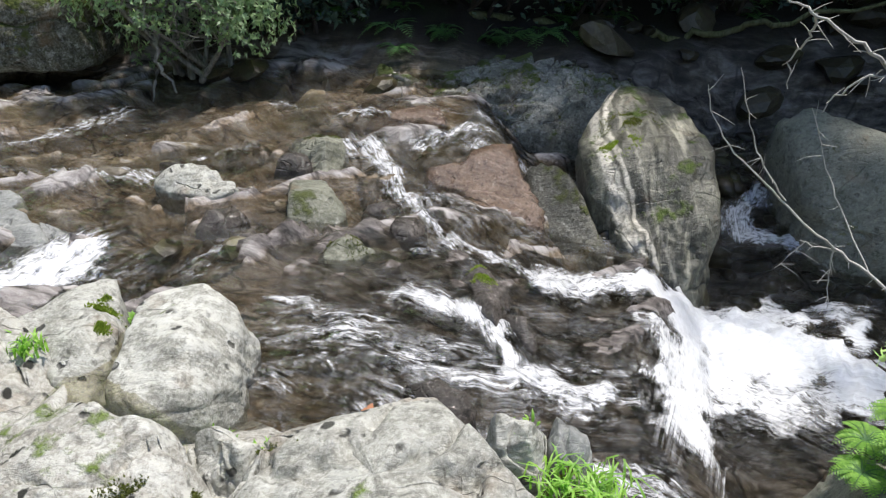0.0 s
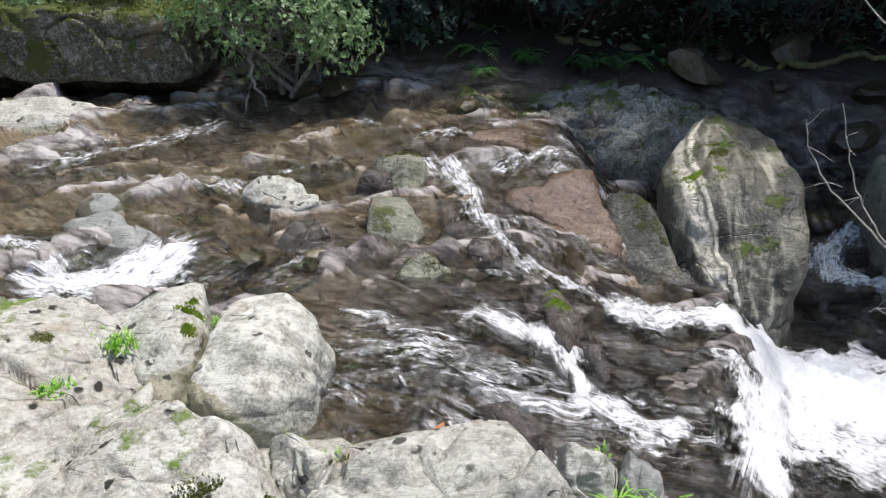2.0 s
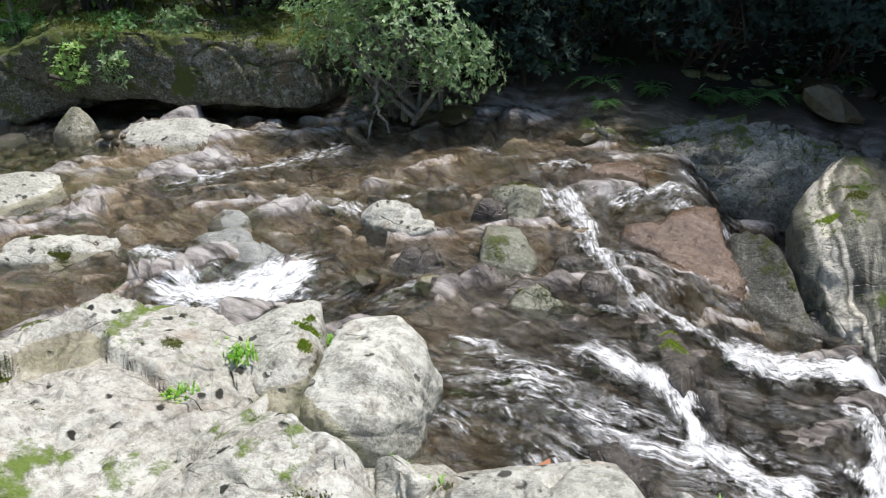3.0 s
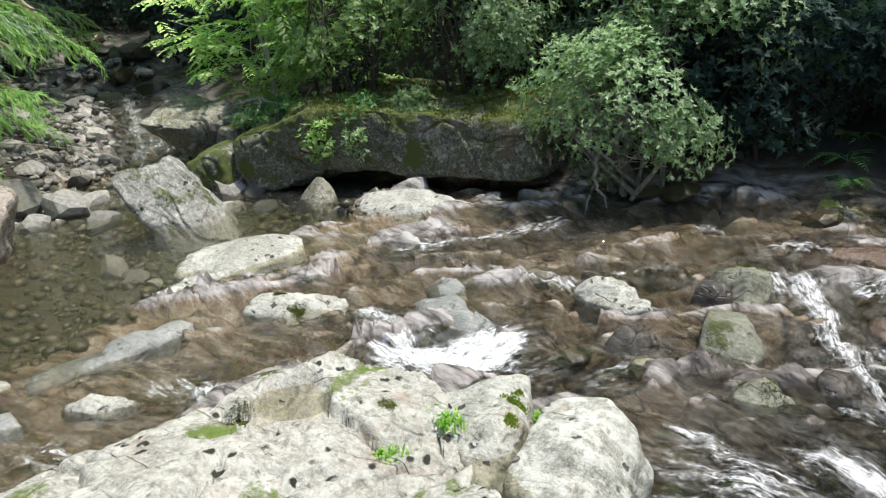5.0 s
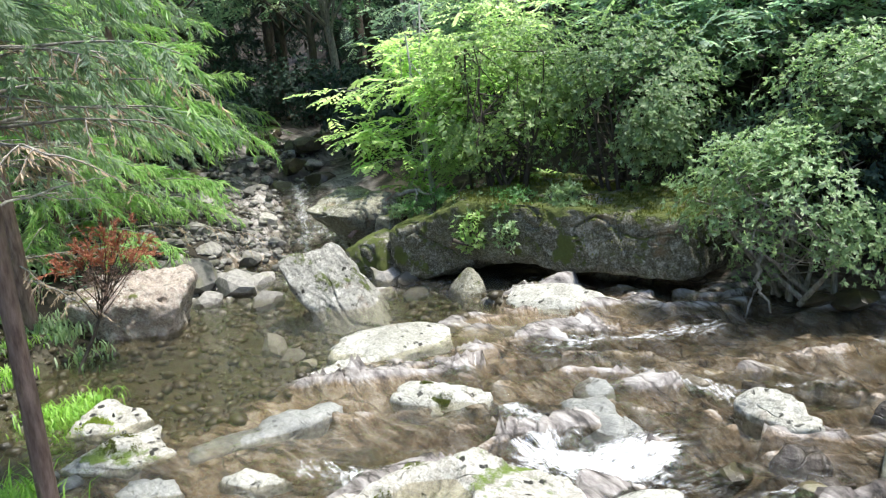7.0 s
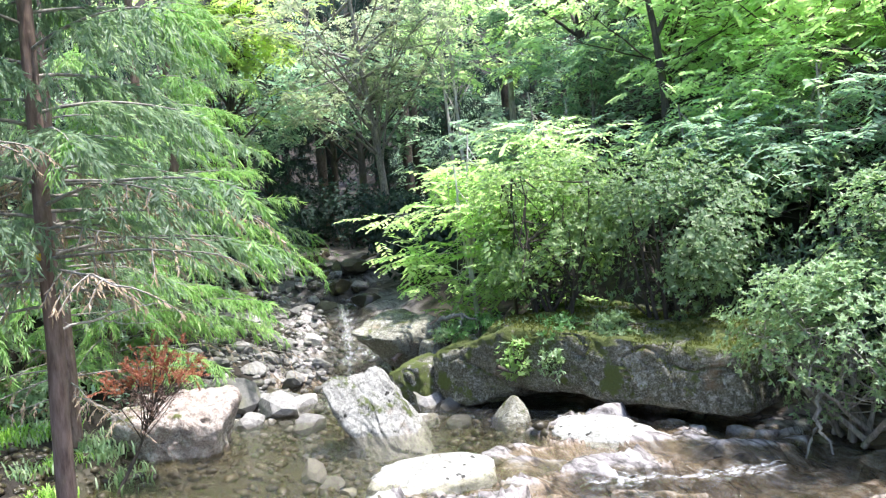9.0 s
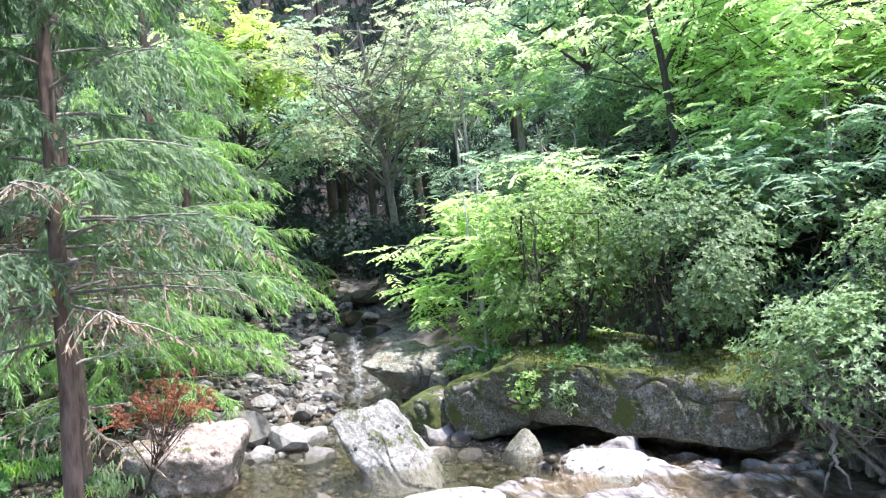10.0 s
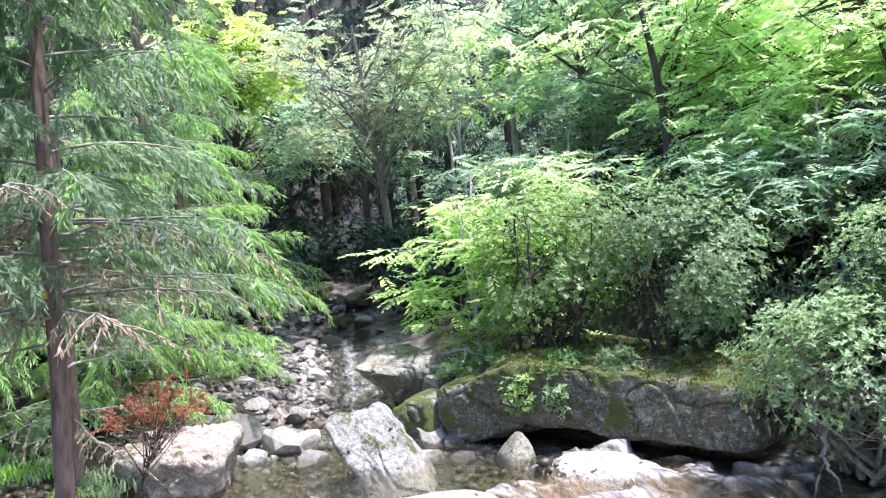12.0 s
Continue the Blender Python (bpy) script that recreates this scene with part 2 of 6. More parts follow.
def water_material():
    """Clear water with gloss by Fresnel, white broken water where it falls, and thin white lines painted for sky
    glints.
    """
    n = Nodes("water")
    n.t.nodes.remove(n.bsdf)
    p = n.place()
    flow = n.attribute("flow").outputs["Vector"]

    def along(a, b):
        m = n.t.nodes.new("ShaderNodeMapping")
        m.inputs["Scale"].default_value = (a, b, 1.0)
        n.link(flow, m.inputs[0])
        return m.outputs[0]
    streak = n.noise(along(7.0, 28.0), 1.0, 5, 0.62, 1.0)
    thread = n.noise(along(20.0, 85.0), 1.0, 5, 0.72, 0.9)
    fast = n.attribute("fast").outputs["Fac"]
    ripple = n.noise(p, 7, 4, 0.6, 0.8)
    fine = n.noise(p, 26, 4, 0.65, 0.8)
    h = n.math("ADD", n.math("MULTIPLY", ripple, 0.3), n.math("MULTIPLY", n.math("MULTIPLY", streak, fast), 2.8))
    h = n.math("ADD", h, n.math("MULTIPLY", n.math("MULTIPLY", n.math("ADD", fine, thread), fast), 1.7))
    normal = n.bump(h, 1.0, 0.06)
    clear = n.t.nodes.new("ShaderNodeBsdfTransparent")
    clear.inputs[0].default_value = (0.94, 0.92, 0.85, 1)
    silt = n.t.nodes.new("ShaderNodeBsdfDiffuse")
    silt.inputs[0].default_value = (0.043, 0.042, 0.017, 1)
    murky = n.t.nodes.new("ShaderNodeMixShader")
    n.link(n.ramp(fast, (0.03, 0.12), (0.22, 0.03)), murky.inputs[0]), n.link(clear.outputs[0], murky.inputs[1]), n.link(silt.outputs[0], murky.inputs[2])
    gloss = n.t.nodes.new("ShaderNodeBsdfGlossy")
    gloss.inputs["Roughness"].default_value = 0.05
    gloss.inputs["Color"].default_value = (0.97, 0.98, 1, 1)
    n.link(normal, gloss.inputs["Normal"])
    fres = n.t.nodes.new("ShaderNodeFresnel")
    fres.inputs["IOR"].default_value = 1.46
    n.link(n.bump(h, 0.7, 0.045), fres.inputs["Normal"])
    body = n.t.nodes.new("ShaderNodeMixShader")
    n.link(fres.outputs[0], body.inputs[0]), n.link(murky.outputs[0], body.inputs[1]), n.link(gloss.outputs[0], body.inputs[2])
    white = n.t.nodes.new("ShaderNodeBsdfPrincipled")
    white.inputs["Base Color"].default_value = (0.7, 0.72, 0.74, 1)
    white.inputs["Roughness"].default_value = 0.4
    lumps = n.noise(p, 18, 6, 0.72)
    n.link(n.bump(n.math("ADD", n.math("MULTIPLY", streak, 0.35), n.noise(p, 9, 3, 0.5)), 0.5, 0.06), white.inputs["Normal"])
    foam_glint = n.attribute("foam_glint").outputs["Fac"]
    torn = n.math("ADD", n.math("MULTIPLY", streak, 0.65), n.math("ADD", n.math("MULTIPLY", thread, 0.5), n.math("MULTIPLY", lumps, 0.5)))
    cover = n.math("ADD", n.math("MULTIPLY", foam_glint, 0.68), n.math("SUBTRACT", torn, 1.19))
    mask = n.ramp(cover, (0.0, 0.0), (0.06, 0.18), (0.22, 0.75), (0.48, 0.98))
    # fine white lines along the flow: sky glints painted on fast water
    line = n.ramp(n.math("ABSOLUTE", n.math("SUBTRACT", n.math("ADD", n.math("MULTIPLY", streak, 0.6), n.math("MULTIPLY", thread, 0.4)), 0.5)), (0.0, 1.0), (0.028, 0.0))
    line = n.math("MULTIPLY", line, n.math("MULTIPLY", fast, n.ramp(n.noise(p, 4.5, 5, 0.65), (0.45, 0.0), (0.62, 0.9))))
    mask = n.math("MAXIMUM", mask, n.math("MULTIPLY", line, 0.32))
    shade = n.t.nodes.new("ShaderNodeMixShader")
    n.link(mask, shade.inputs[0]), n.link(body.outputs[0], shade.inputs[1]), n.link(white.outputs[0], shade.inputs[2])
    n.link(shade.outputs[0], n.out.inputs["Surface"])
    return n.mat


def leaf_material(name, a, b, glow=0.45, rough=0.5):
    """Leaves that let some light through, varied leaf by leaf."""
    n = Nodes(name)
    geo = n.t.nodes.new("ShaderNodeNewGeometry")
    rnd = geo.outputs["Random Per Island"]
    col = n.mix(rnd, a, b)
    col = n.mix(n.ramp(n.noise(n.place(), 1.1, 3), (0.35, 0.0), (0.65, 0.6)), col, tuple(0.6 * c for c in a))
    n.done(col, rough)
    thin = n.t.nodes.new("ShaderNodeBsdfTranslucent")
    n.link(n.mix(1.0, col, (1.55, 1.65, 1.2), "MULTIPLY"), thin.inputs[0])
    mixed = n.t.nodes.new("ShaderNodeMixShader")
    mixed.inputs[0].default_value = glow
    n.link(n.bsdf.outputs[0], mixed.inputs[1]), n.link(thin.outputs[0], mixed.inputs[2])
    n.link(mixed.outputs[0], n.out.inputs["Surface"])
    return n.mat


def bark_material(name, dark, pale):
    n = Nodes(name)
    v = n.place((6, 6, 1.2))
    a, b = n.noise(v, 6, 6, 0.65), n.noise(n.place(), 5, 4)
    col = n.mix(n.ramp(a, (0.35, 0.0), (0.65, 1.0)), dark, pale)
    col = n.mix(n.ramp(b, (0.55, 0.0), (0.7, 0.5)), col, tuple(0.5 * c + 0.06 for c in pale))
    return n.done(col, 0.9, n.bump(a, 0.8, 0.012))


M_GROUND, M_WATER = ground_material(), water_material()
M_CEDAR = leaf_material("cedar_needles", (0.17, 0.27, 0.18), (0.36, 0.46, 0.31), 0.55)
M_CEDAR_NEW = leaf_material("young_cedar_needles", (0.2, 0.42, 0.12), (0.38, 0.5, 0.2), 0.5)
M_DEAD = leaf_material("dead_cedar_needles", (0.3, 0.1, 0.06), (0.5, 0.22, 0.14), 0.3, 0.8)
M_BROWN = leaf_material("withered_twigs", (0.340, 0.255, 0.170), (0.544, 0.425, 0.306), 0.2, 0.8)
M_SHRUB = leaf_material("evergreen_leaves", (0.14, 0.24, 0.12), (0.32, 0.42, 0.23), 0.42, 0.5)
# lighter, yellower copy of M_SHRUB: backlight put into the leaf colour
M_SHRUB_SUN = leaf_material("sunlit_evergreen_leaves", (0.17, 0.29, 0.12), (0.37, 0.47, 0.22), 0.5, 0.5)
M_SHRUB_PALE = leaf_material("pale_evergreen_leaves", (0.22, 0.36, 0.18), (0.46, 0.56, 0.36), 0.42, 0.5)
M_MAPLE = leaf_material("maple_leaves", (0.4, 0.57, 0.3), (0.62, 0.7, 0.47), 0.66)
M_LIME = leaf_material("sapling_leaves", (0.34, 0.54, 0.22), (0.56, 0.64, 0.36), 0.6)
M_LIMEMAPLE = leaf_material("bright_maple_leaves", (0.36, 0.52, 0.16), (0.58, 0.64, 0.26), 0.6)
M_GREYLEAF = leaf_material("grey_green_leaves", (0.24, 0.31, 0.22), (0.46, 0.48, 0.38), 0.45)
M_WOODS = leaf_material("wood_leaves", (0.2, 0.34, 0.27), (0.46, 0.57, 0.46), 0.52)
# near-black foliage: deep shade of bank and gorge put into its colour
M_SHADEWOODS = leaf_material("shade_dark_leaves", (0.022, 0.05, 0.042), (0.06, 0.105, 0.085), 0.3, 0.95)
M_GRASS = leaf_material("grass_blades", (0.170, 0.374, 0.054), (0.374, 0.612, 0.122), 0.45)
M_FERN = leaf_material("fern_fronds", (0.089, 0.221, 0.078), (0.214, 0.408, 0.139), 0.45)
M_BARK = bark_material("cedar_bark", (0.11, 0.07, 0.055), (0.28, 0.2, 0.165))
M_GREYBARK = bark_material("grey_bark", (0.14, 0.13, 0.11), (0.38, 0.36, 0.32))
M_DARKBARK = bark_material("dark_bark", (0.03, 0.025, 0.02), (0.09, 0.075, 0.06))
M_PALEBARK = bark_material("pale_bark", (0.3, 0.29, 0.26), (0.55, 0.54, 0.5))
M_MOSSBARK = bark_material("mossy_bark", (0.05, 0.06, 0.015), (0.2, 0.2, 0.1))


# ---- shape tools ----
def lattice(i, j, k, seed):
    h = (i * 374761393 + j * 668265263 + k * 2147483647 + seed * 1274126177) & 0xFFFFFFFF
    h = ((h ^ (h >> 13)) * 1274126177) & 0xFFFFFFFF
    return ((h ^ (h >> 16)) & 0xFFFF) / 65535.0


def vnoise(p, seed=0):
    """Smooth noise from -1 to 1 at the rows of p."""
    p = np.asarray(p, float)
    i = np.floor(p).astype(np.int64)
    f = p - i
    f = f * f * f * (f * (f * 6 - 15) + 10)
    out = 0
    for a in (0, 1):
        for b in (0, 1):
            for c in (0, 1):
                w = np.abs(1 - a - f[:, 0]) * np.abs(1 - b - f[:, 1]) * np.abs(1 - c - f[:, 2])
                out = out + w * lattice(i[:, 0] + a, i[:, 1] + b, i[:, 2] + c, seed)
    return 2 * out - 1


def fbm(p, seed=0, octaves=4, gain=0.5):
    p = np.asarray(p, float)
    total, amp = 0, 1.0
    for o in range(octaves):
        total = total + amp * vnoise(p * 2 ** o, seed + 17 * o)
        amp *= gain
    return total


def smooth(a, b, x):
    t = np.clip((x - a) / (b - a), 0, 1)
    return t * t * (3 - 2 * t)


def mesh_object(name, verts, faces, mat, parent=None, label="", shade=True):
    me = bpy.data.meshes.new(name)
    if isinstance(faces, np.ndarray):
        k = faces.shape[1]
        me.vertices.add(len(verts))
        me.vertices.foreach_set("co", np.asarray(verts, np.float32).ravel())
        me.loops.add(faces.size)
        me.loops.foreach_set("vertex_index", faces.astype(np.int32).ravel())
        me.polygons.add(len(faces))
        me.polygons.foreach_set("loop_start", np.arange(0, faces.size, k, dtype=np.int32))
        me.update(calc_edges=True)
    else:
        me.from_pydata([tuple(v) for v in verts], [], faces)
        me.update()
    me.validate()
    if shade:
        me.polygons.foreach_set("use_smooth", np.ones(len(me.polygons), bool))
    me.materials.append(mat)
    ob = new(name, me)
    if parent is not None:
        ob.parent = parent
    if label:
        tagged(ob, label)
    return ob


def grid_faces(nu, nv, wrap=False):
    """Quads of nu rows of nv points; wrap closes each row."""
    u = np.arange(nu - 1)[:, None]
    v = np.arange(nv if wrap else nv - 1)[None, :]
    w = (v + 1) % nv
    return np.stack([u * nv + v, u * nv + w, (u + 1) * nv + w, (u + 1) * nv + v], -1).reshape(-1, 4)


def round_outline(points, n):
    """n points evenly along a closed outline whose corners are cut twice."""
    q = np.array(points, float)
    for _ in range(2):
        nxt = np.roll(q, -1, 0)
        q = np.stack([0.8 * q + 0.2 * nxt, 0.2 * q + 0.8 * nxt], 1).reshape(-1, 2)
    q = np.vstack([q, q[:1]])
    s = np.r_[0, np.cumsum(np.hypot(*np.diff(q, axis=0).T))]
    t = np.linspace(0, s[-1], n, endpoint=False)
    return np.stack([np.interp(t, s, q[:, 0]), np.interp(t, s, q[:, 1])], 1)


ROCKS = []


def fracture(a, b, seed, steep=0.7):
    """Level of the split block at each place, and how far its edge is."""
    i, j = np.floor(a).astype(np.int64), np.floor(b).astype(np.int64)
    best, second, out = np.full(a.shape, 1e9), np.full(a.shape, 1e9), np.zeros(a.shape)
    for di in (-1, 0, 1):
        for dj in (-1, 0, 1):
            ci, cj = i + di, j + dj
            px, py = ci + lattice(ci, cj, 1, seed), cj + lattice(ci, cj, 2, seed)
            d = np.hypot(a - px, b - py)
            z = lattice(ci, cj, 3, seed) - 0.5 + steep * ((lattice(ci, cj, 4, seed) - 0.5) * (a - px) + (lattice(ci, cj, 5, seed) - 0.5) * (b - py))
            second = np.where(d < best, best, np.minimum(second, d))
            out, best = np.where(d < best, z, out), np.minimum(best, d)
    return out, second - best


def boulder(name, outline, low, high, mat, label, seed, rough=0.05, lean=(0, 0), boxy=3.0, tilt=(0, 0), n=96, rings=30, strata=0.012, group="", sunk=0.35, pits=(), category="rock", step=0.0, facets=12, keen=0.8, knobs=0.0, grow=1.1, split=0.0, cells=(2.2, 4.0), strike=55, groove=0.5):
    """A rock over an outline in plan, from height low to height high: boxy sets how flat its top is, tilt the slope of the top, lean the
    shift of the top, pits (x, y, radius, depth) hollow the top out."""
    ring = round_outline(outline, n)
    ring = ring.mean(0) + grow * (ring - ring.mean(0))
    if np.cross(ring[1] - ring[0], ring[2] - ring[1]).sum() < 0 and np.sum(ring[:, 0] * np.roll(ring[:, 1], -1) - ring[:, 1] * np.roll(ring[:, 0], -1)) < 0:
        ring = ring[::-1]
    c = ring.mean(0)
    size = np.sqrt(np.ptp(ring[:, 0]) * np.ptp(ring[:, 1]))
    phi = np.linspace(0, 1, rings) ** 0.85 * math.pi / 2
    r = np.r_[np.sin(phi) ** (2 / boxy), 1.0, 1.0]
    r[0] = 0.0
    h = np.r_[np.cos(phi) ** (2 / boxy), -0.5, -1.0]
    xy = c + r[:, None, None] * (ring - c)[None]
    up = np.where(h[:, None] > 0, h[:, None] * (high - low), h[:, None] * sunk) * np.ones((1, n))
    rel = xy - c
    hh = np.clip(h, 0, 1)[:, None]
    z = low + up + hh * (rel[..., 0] * tilt[0] + rel[..., 1] * tilt[1])
    for px, py, pr, pd in pits:
        d = np.hypot(xy[..., 0] - px, xy[..., 1] - py) / pr
        z = z - pd * np.exp(-d ** 4) * (hh > 0.2)
    xy = xy + np.array(lean) * (hh * (high - low))[..., None]
    v = np.concatenate([xy, z[..., None]], -1).reshape(-1, 3)
    out = np.concatenate([np.repeat(r[:, None], n, 1)[..., None] * (ring - c)[None] / size, np.repeat(hh, n, 1)[..., None]], -1).reshape(-1, 3)
    out /= np.linalg.norm(out, axis=1)[:, None] + 1e-6
    k = max(size, 0.15)
    half = np.array([np.ptp(ring[:, 0]) / 2, np.ptp(ring[:, 1]) / 2, max(high - low, 0.1)])
    mid = np.array([c[0], c[1], low])
    u = (v - mid) / half
    pick = np.random.default_rng(seed)
    for _ in range(facets):
        nrm = pick.normal(0, 1, 3)
        nrm[2] = abs(nrm[2]) + 0.45
        nrm /= np.linalg.norm(nrm)
        far = np.percentile(u[h.repeat(n) >= 0] @ nrm, 98)
        over = np.maximum(0, u @ nrm - far * pick.uniform(keen, 0.97))
        u = u - 0.92 * over[:, None] * nrm
    v = mid + u * half
    if split:
        ca, sa = math.cos(radians(strike)), math.sin(radians(strike))
        wob = 0.35 * fbm(v * 3.0, seed + 31, 3)
        a, b = (v[:, 0] * ca + v[:, 1] * sa) * cells[0] + wob, (v[:, 1] * ca - v[:, 0] * sa - 0.5 * v[:, 2]) * cells[1] + wob
        level, gap = fracture(a, b, seed)
        top = np.repeat(smooth(0.05, 0.5, h), n)
        v[:, 2] += top * split * (level - groove * np.exp(-(gap / 0.09) ** 2))
        v[:, :2] += ((1 - top) * 0.6 * split * level)[:, None] * unit(v[:, :2] - c)
    big = fbm(v * (1.6 / k) + seed, seed, 3, 0.5)
    turn = Euler((0.5, 0.35, 0.6)).to_matrix()
    q = v @ np.array(turn)
    lay = fbm(q * np.array([2.0, 9.0, 5.0]) + seed, seed + 5, 4, 0.55)
    crack = np.abs(fbm(v * (2.6 / k ** 0.5) + 7.7 * seed, seed + 9, 2))
    d = 0.75 * rough * big * k ** 0.5 + strata * lay - 0.35 * (rough + strata) * np.exp(-(crack / 0.06) ** 2) + 0.007 * fbm(v * 14, seed + 3, 3) + knobs * fbm(v * 5.5, seed + 4, 4, 0.6)
    edge = np.repeat(np.clip(r * 3, 0, 1)[:, None], n, 1).reshape(-1)
    v = v + out * d[:, None] * edge[:, None]
    if step:
        zz = v[:, 2] / step
        v[:, 2] = 0.5 * v[:, 2] + 0.5 * step * (np.floor(zz) + smooth(0.3, 0.7, zz - np.floor(zz)))
    v[:n] = v[:n].mean(0)
    faces = grid_faces(rings + 2, n, True)
    ob = mesh_object(name, v, faces, mat)
    ROCKS.append(ob)
    return tagged(ob, label, category, group)


def block_rock(name, low, high, mat, label, seed, n=26, soft=0.16, rough=0.03, group="", category="boulder"):
    """A rock between four lower and four upper corners, with worn edges and split faces."""
    c = np.array([low, high], float)
    vs, fs, o = [], [], 0
    g = np.linspace(-1, 1, n)
    A, B = np.meshgrid(g, g, indexing="ij")
    one = np.ones_like(A)
    for u in ((A, B, one), (B, A, -one), (one, A, B), (-one, B, A), (B, one, A), (A, -one, B)):
        vs.append(np.stack(u, -1).reshape(-1, 3)), fs.append(grid_faces(n, n) + o)
        o += n * n
    q = np.concatenate(vs)
    far = (np.abs(q) ** 7).sum(1) ** (1 / 7)
    q = q / far[:, None] ** (soft * 6)
    s, t, w = (q[:, 0] + 1) / 2, (q[:, 1] + 1) / 2, (q[:, 2] + 1) / 2
    quad = lambda k: ((1 - s) * (1 - t))[:, None] * c[k, 0] + (s * (1 - t))[:, None] * c[k, 1] + (s * t)[:, None] * c[k, 2] + ((1 - s) * t)[:, None] * c[k, 3]
    v = quad(0) * (1 - w)[:, None] + quad(1) * w[:, None]
    out = unit(v - v.mean(0))
    turn = np.array(Euler((0.4, 0.9, 0.5)).to_matrix())
    lay = fbm((v @ turn) * np.array([1.5, 8.0, 4.0]) + seed, seed, 4, 0.55)
    crack = np.abs(fbm((v @ turn) * np.array([0.8, 3.2, 2.0]) + 2 * seed, seed + 3, 2))
    v = v + out * (rough * fbm(v * 2.2 + seed, seed + 1, 4) + 0.45 * rough * lay + 0.2 * rough * fbm(v * 9 + seed, seed + 2, 3) - 0.9 * rough * np.exp(-(crack / 0.035) ** 2))[:, None]
    bm = bmesh.new()
    bv = [bm.verts.new(p) for p in v]
    for f in np.concatenate(fs):
        bm.faces.new([bv[i] for i in f])
    bmesh.ops.remove_doubles(bm, verts=bm.verts, dist=0.002)
    bmesh.ops.recalc_face_normals(bm, faces=bm.faces)
    me = bpy.data.meshes.new(name)
    bm.to_mesh(me)
    bm.free()
    me.polygons.foreach_set("use_smooth", np.ones(len(me.polygons), bool))
    me.materials.append(mat)
    ob = new(name, me)
    ROCKS.append(ob)
    return tagged(ob, label, category, group)


BALLS = {}


def ball(detail):
    """Directions and faces of an icosphere."""
    if detail not in BALLS:
        bm = bmesh.new()
        bmesh.ops.create_icosphere(bm, subdivisions=detail, radius=1)
        BALLS[detail] = unit(np.array([p.co for p in bm.verts])), np.array([[q.index for q in f.verts] for f in bm.faces])
        bm.free()
    return BALLS[detail]


def hull_rock(name, corners, mat, label, seed, detail=5, keen=16, rough=0.02, strata=0.01, tilt=(0.5, 0.35, 0.6), cracks=0.5, sunk=0.35, group="", category="rock"):
    """A rock with flat split faces between its upper corners, worn edges, layers and cracks; it goes down by 'sunk' below the lowest corner."""
    c = np.array(corners, float)
    foot = c.copy()
    foot[:, 2] = c[:, 2].min() - sunk
    foot[:, :2] = c[:, :2].mean(0) + 1.02 * (c[:, :2] - c[:, :2].mean(0))
    bm = bmesh.new()
    for p in np.concatenate([c, foot]):
        bm.verts.new(p)
    bmesh.ops.convex_hull(bm, input=bm.verts)
    bm.normal_update()
    mid = np.array([p.co for p in bm.verts]).mean(0)
    planes = [(np.array(f.normal), (np.array(f.verts[0].co) - mid) @ np.array(f.normal)) for f in bm.faces]
    bm.free()
    planes = [(n_ if d > 0 else -n_, abs(d)) for n_, d in planes if abs(d) > 1e-4]
    way, faces = ball(detail)
    span = np.ptp(c, axis=0) + 0.05
    way = unit(way * span)
    q = sum(np.maximum(0, way @ n_ / d) ** keen for n_, d in planes)
    v = mid + way * (q ** (-1.0 / keen))[:, None]
    k = float(np.sqrt(span[0] * span[1]))
    turn = np.array(Euler(tilt).to_matrix())
    lay = fbm((v @ turn) * np.array([1.6, 9.0, 5.0]) + seed, seed + 5, 4, 0.55)
    split = np.abs(fbm((v @ turn) * np.array([1.0, 3.6, 2.4]) / k ** 0.5 + 2.3 * seed, seed + 9, 2))
    d = rough * fbm(v * 2.4 / k ** 0.5 + seed, seed, 3) + strata * lay - cracks * (rough + strata) * np.exp(-(split / 0.045) ** 2) + 0.004 * fbm(v * 16, seed + 3, 3)
    v = v + way * d[:, None]
    ob = mesh_object(name, v, faces, mat)
    ROCKS.append(ob)
    return tagged(ob, label, category, group)


def tube(points, radii, sides=8, bumpy=0.0, seed=0):
    """Vertices and quads of a tapered tube along points."""
    p, radii = np.array(points, float), np.array(radii, float)
    d = np.gradient(p, axis=0)
    d /= np.linalg.norm(d, axis=1)[:, None] + 1e-9
    ref = np.where(np.abs(d[:, 2:3]) < 0.9, np.array([[0, 0, 1.0]]), np.array([[1.0, 0, 0]]))
    a = np.cross(d, ref)
    a /= np.linalg.norm(a, axis=1)[:, None] + 1e-9
    b = np.cross(d, a)
    th = np.linspace(0, 2 * math.pi, sides, endpoint=False)
    v = p[:, None] + radii[:, None, None] * (np.cos(th)[None, :, None] * a[:, None] + np.sin(th)[None, :, None] * b[:, None])
    v = v.reshape(-1, 3)
    if bumpy:
        v = v + bumpy * np.stack([vnoise(v * 5 + s * 9.1, seed + s) for s in range(3)], 1)
    return v, grid_faces(len(p), sides, True)


def join(parts):
    """Several (vertices, quads) as one."""
    vs, fs, o = [], [], 0
    for v, f in parts:
        vs.append(v), fs.append(f + o)
        o += len(v)
    return np.concatenate(vs), np.concatenate(fs)


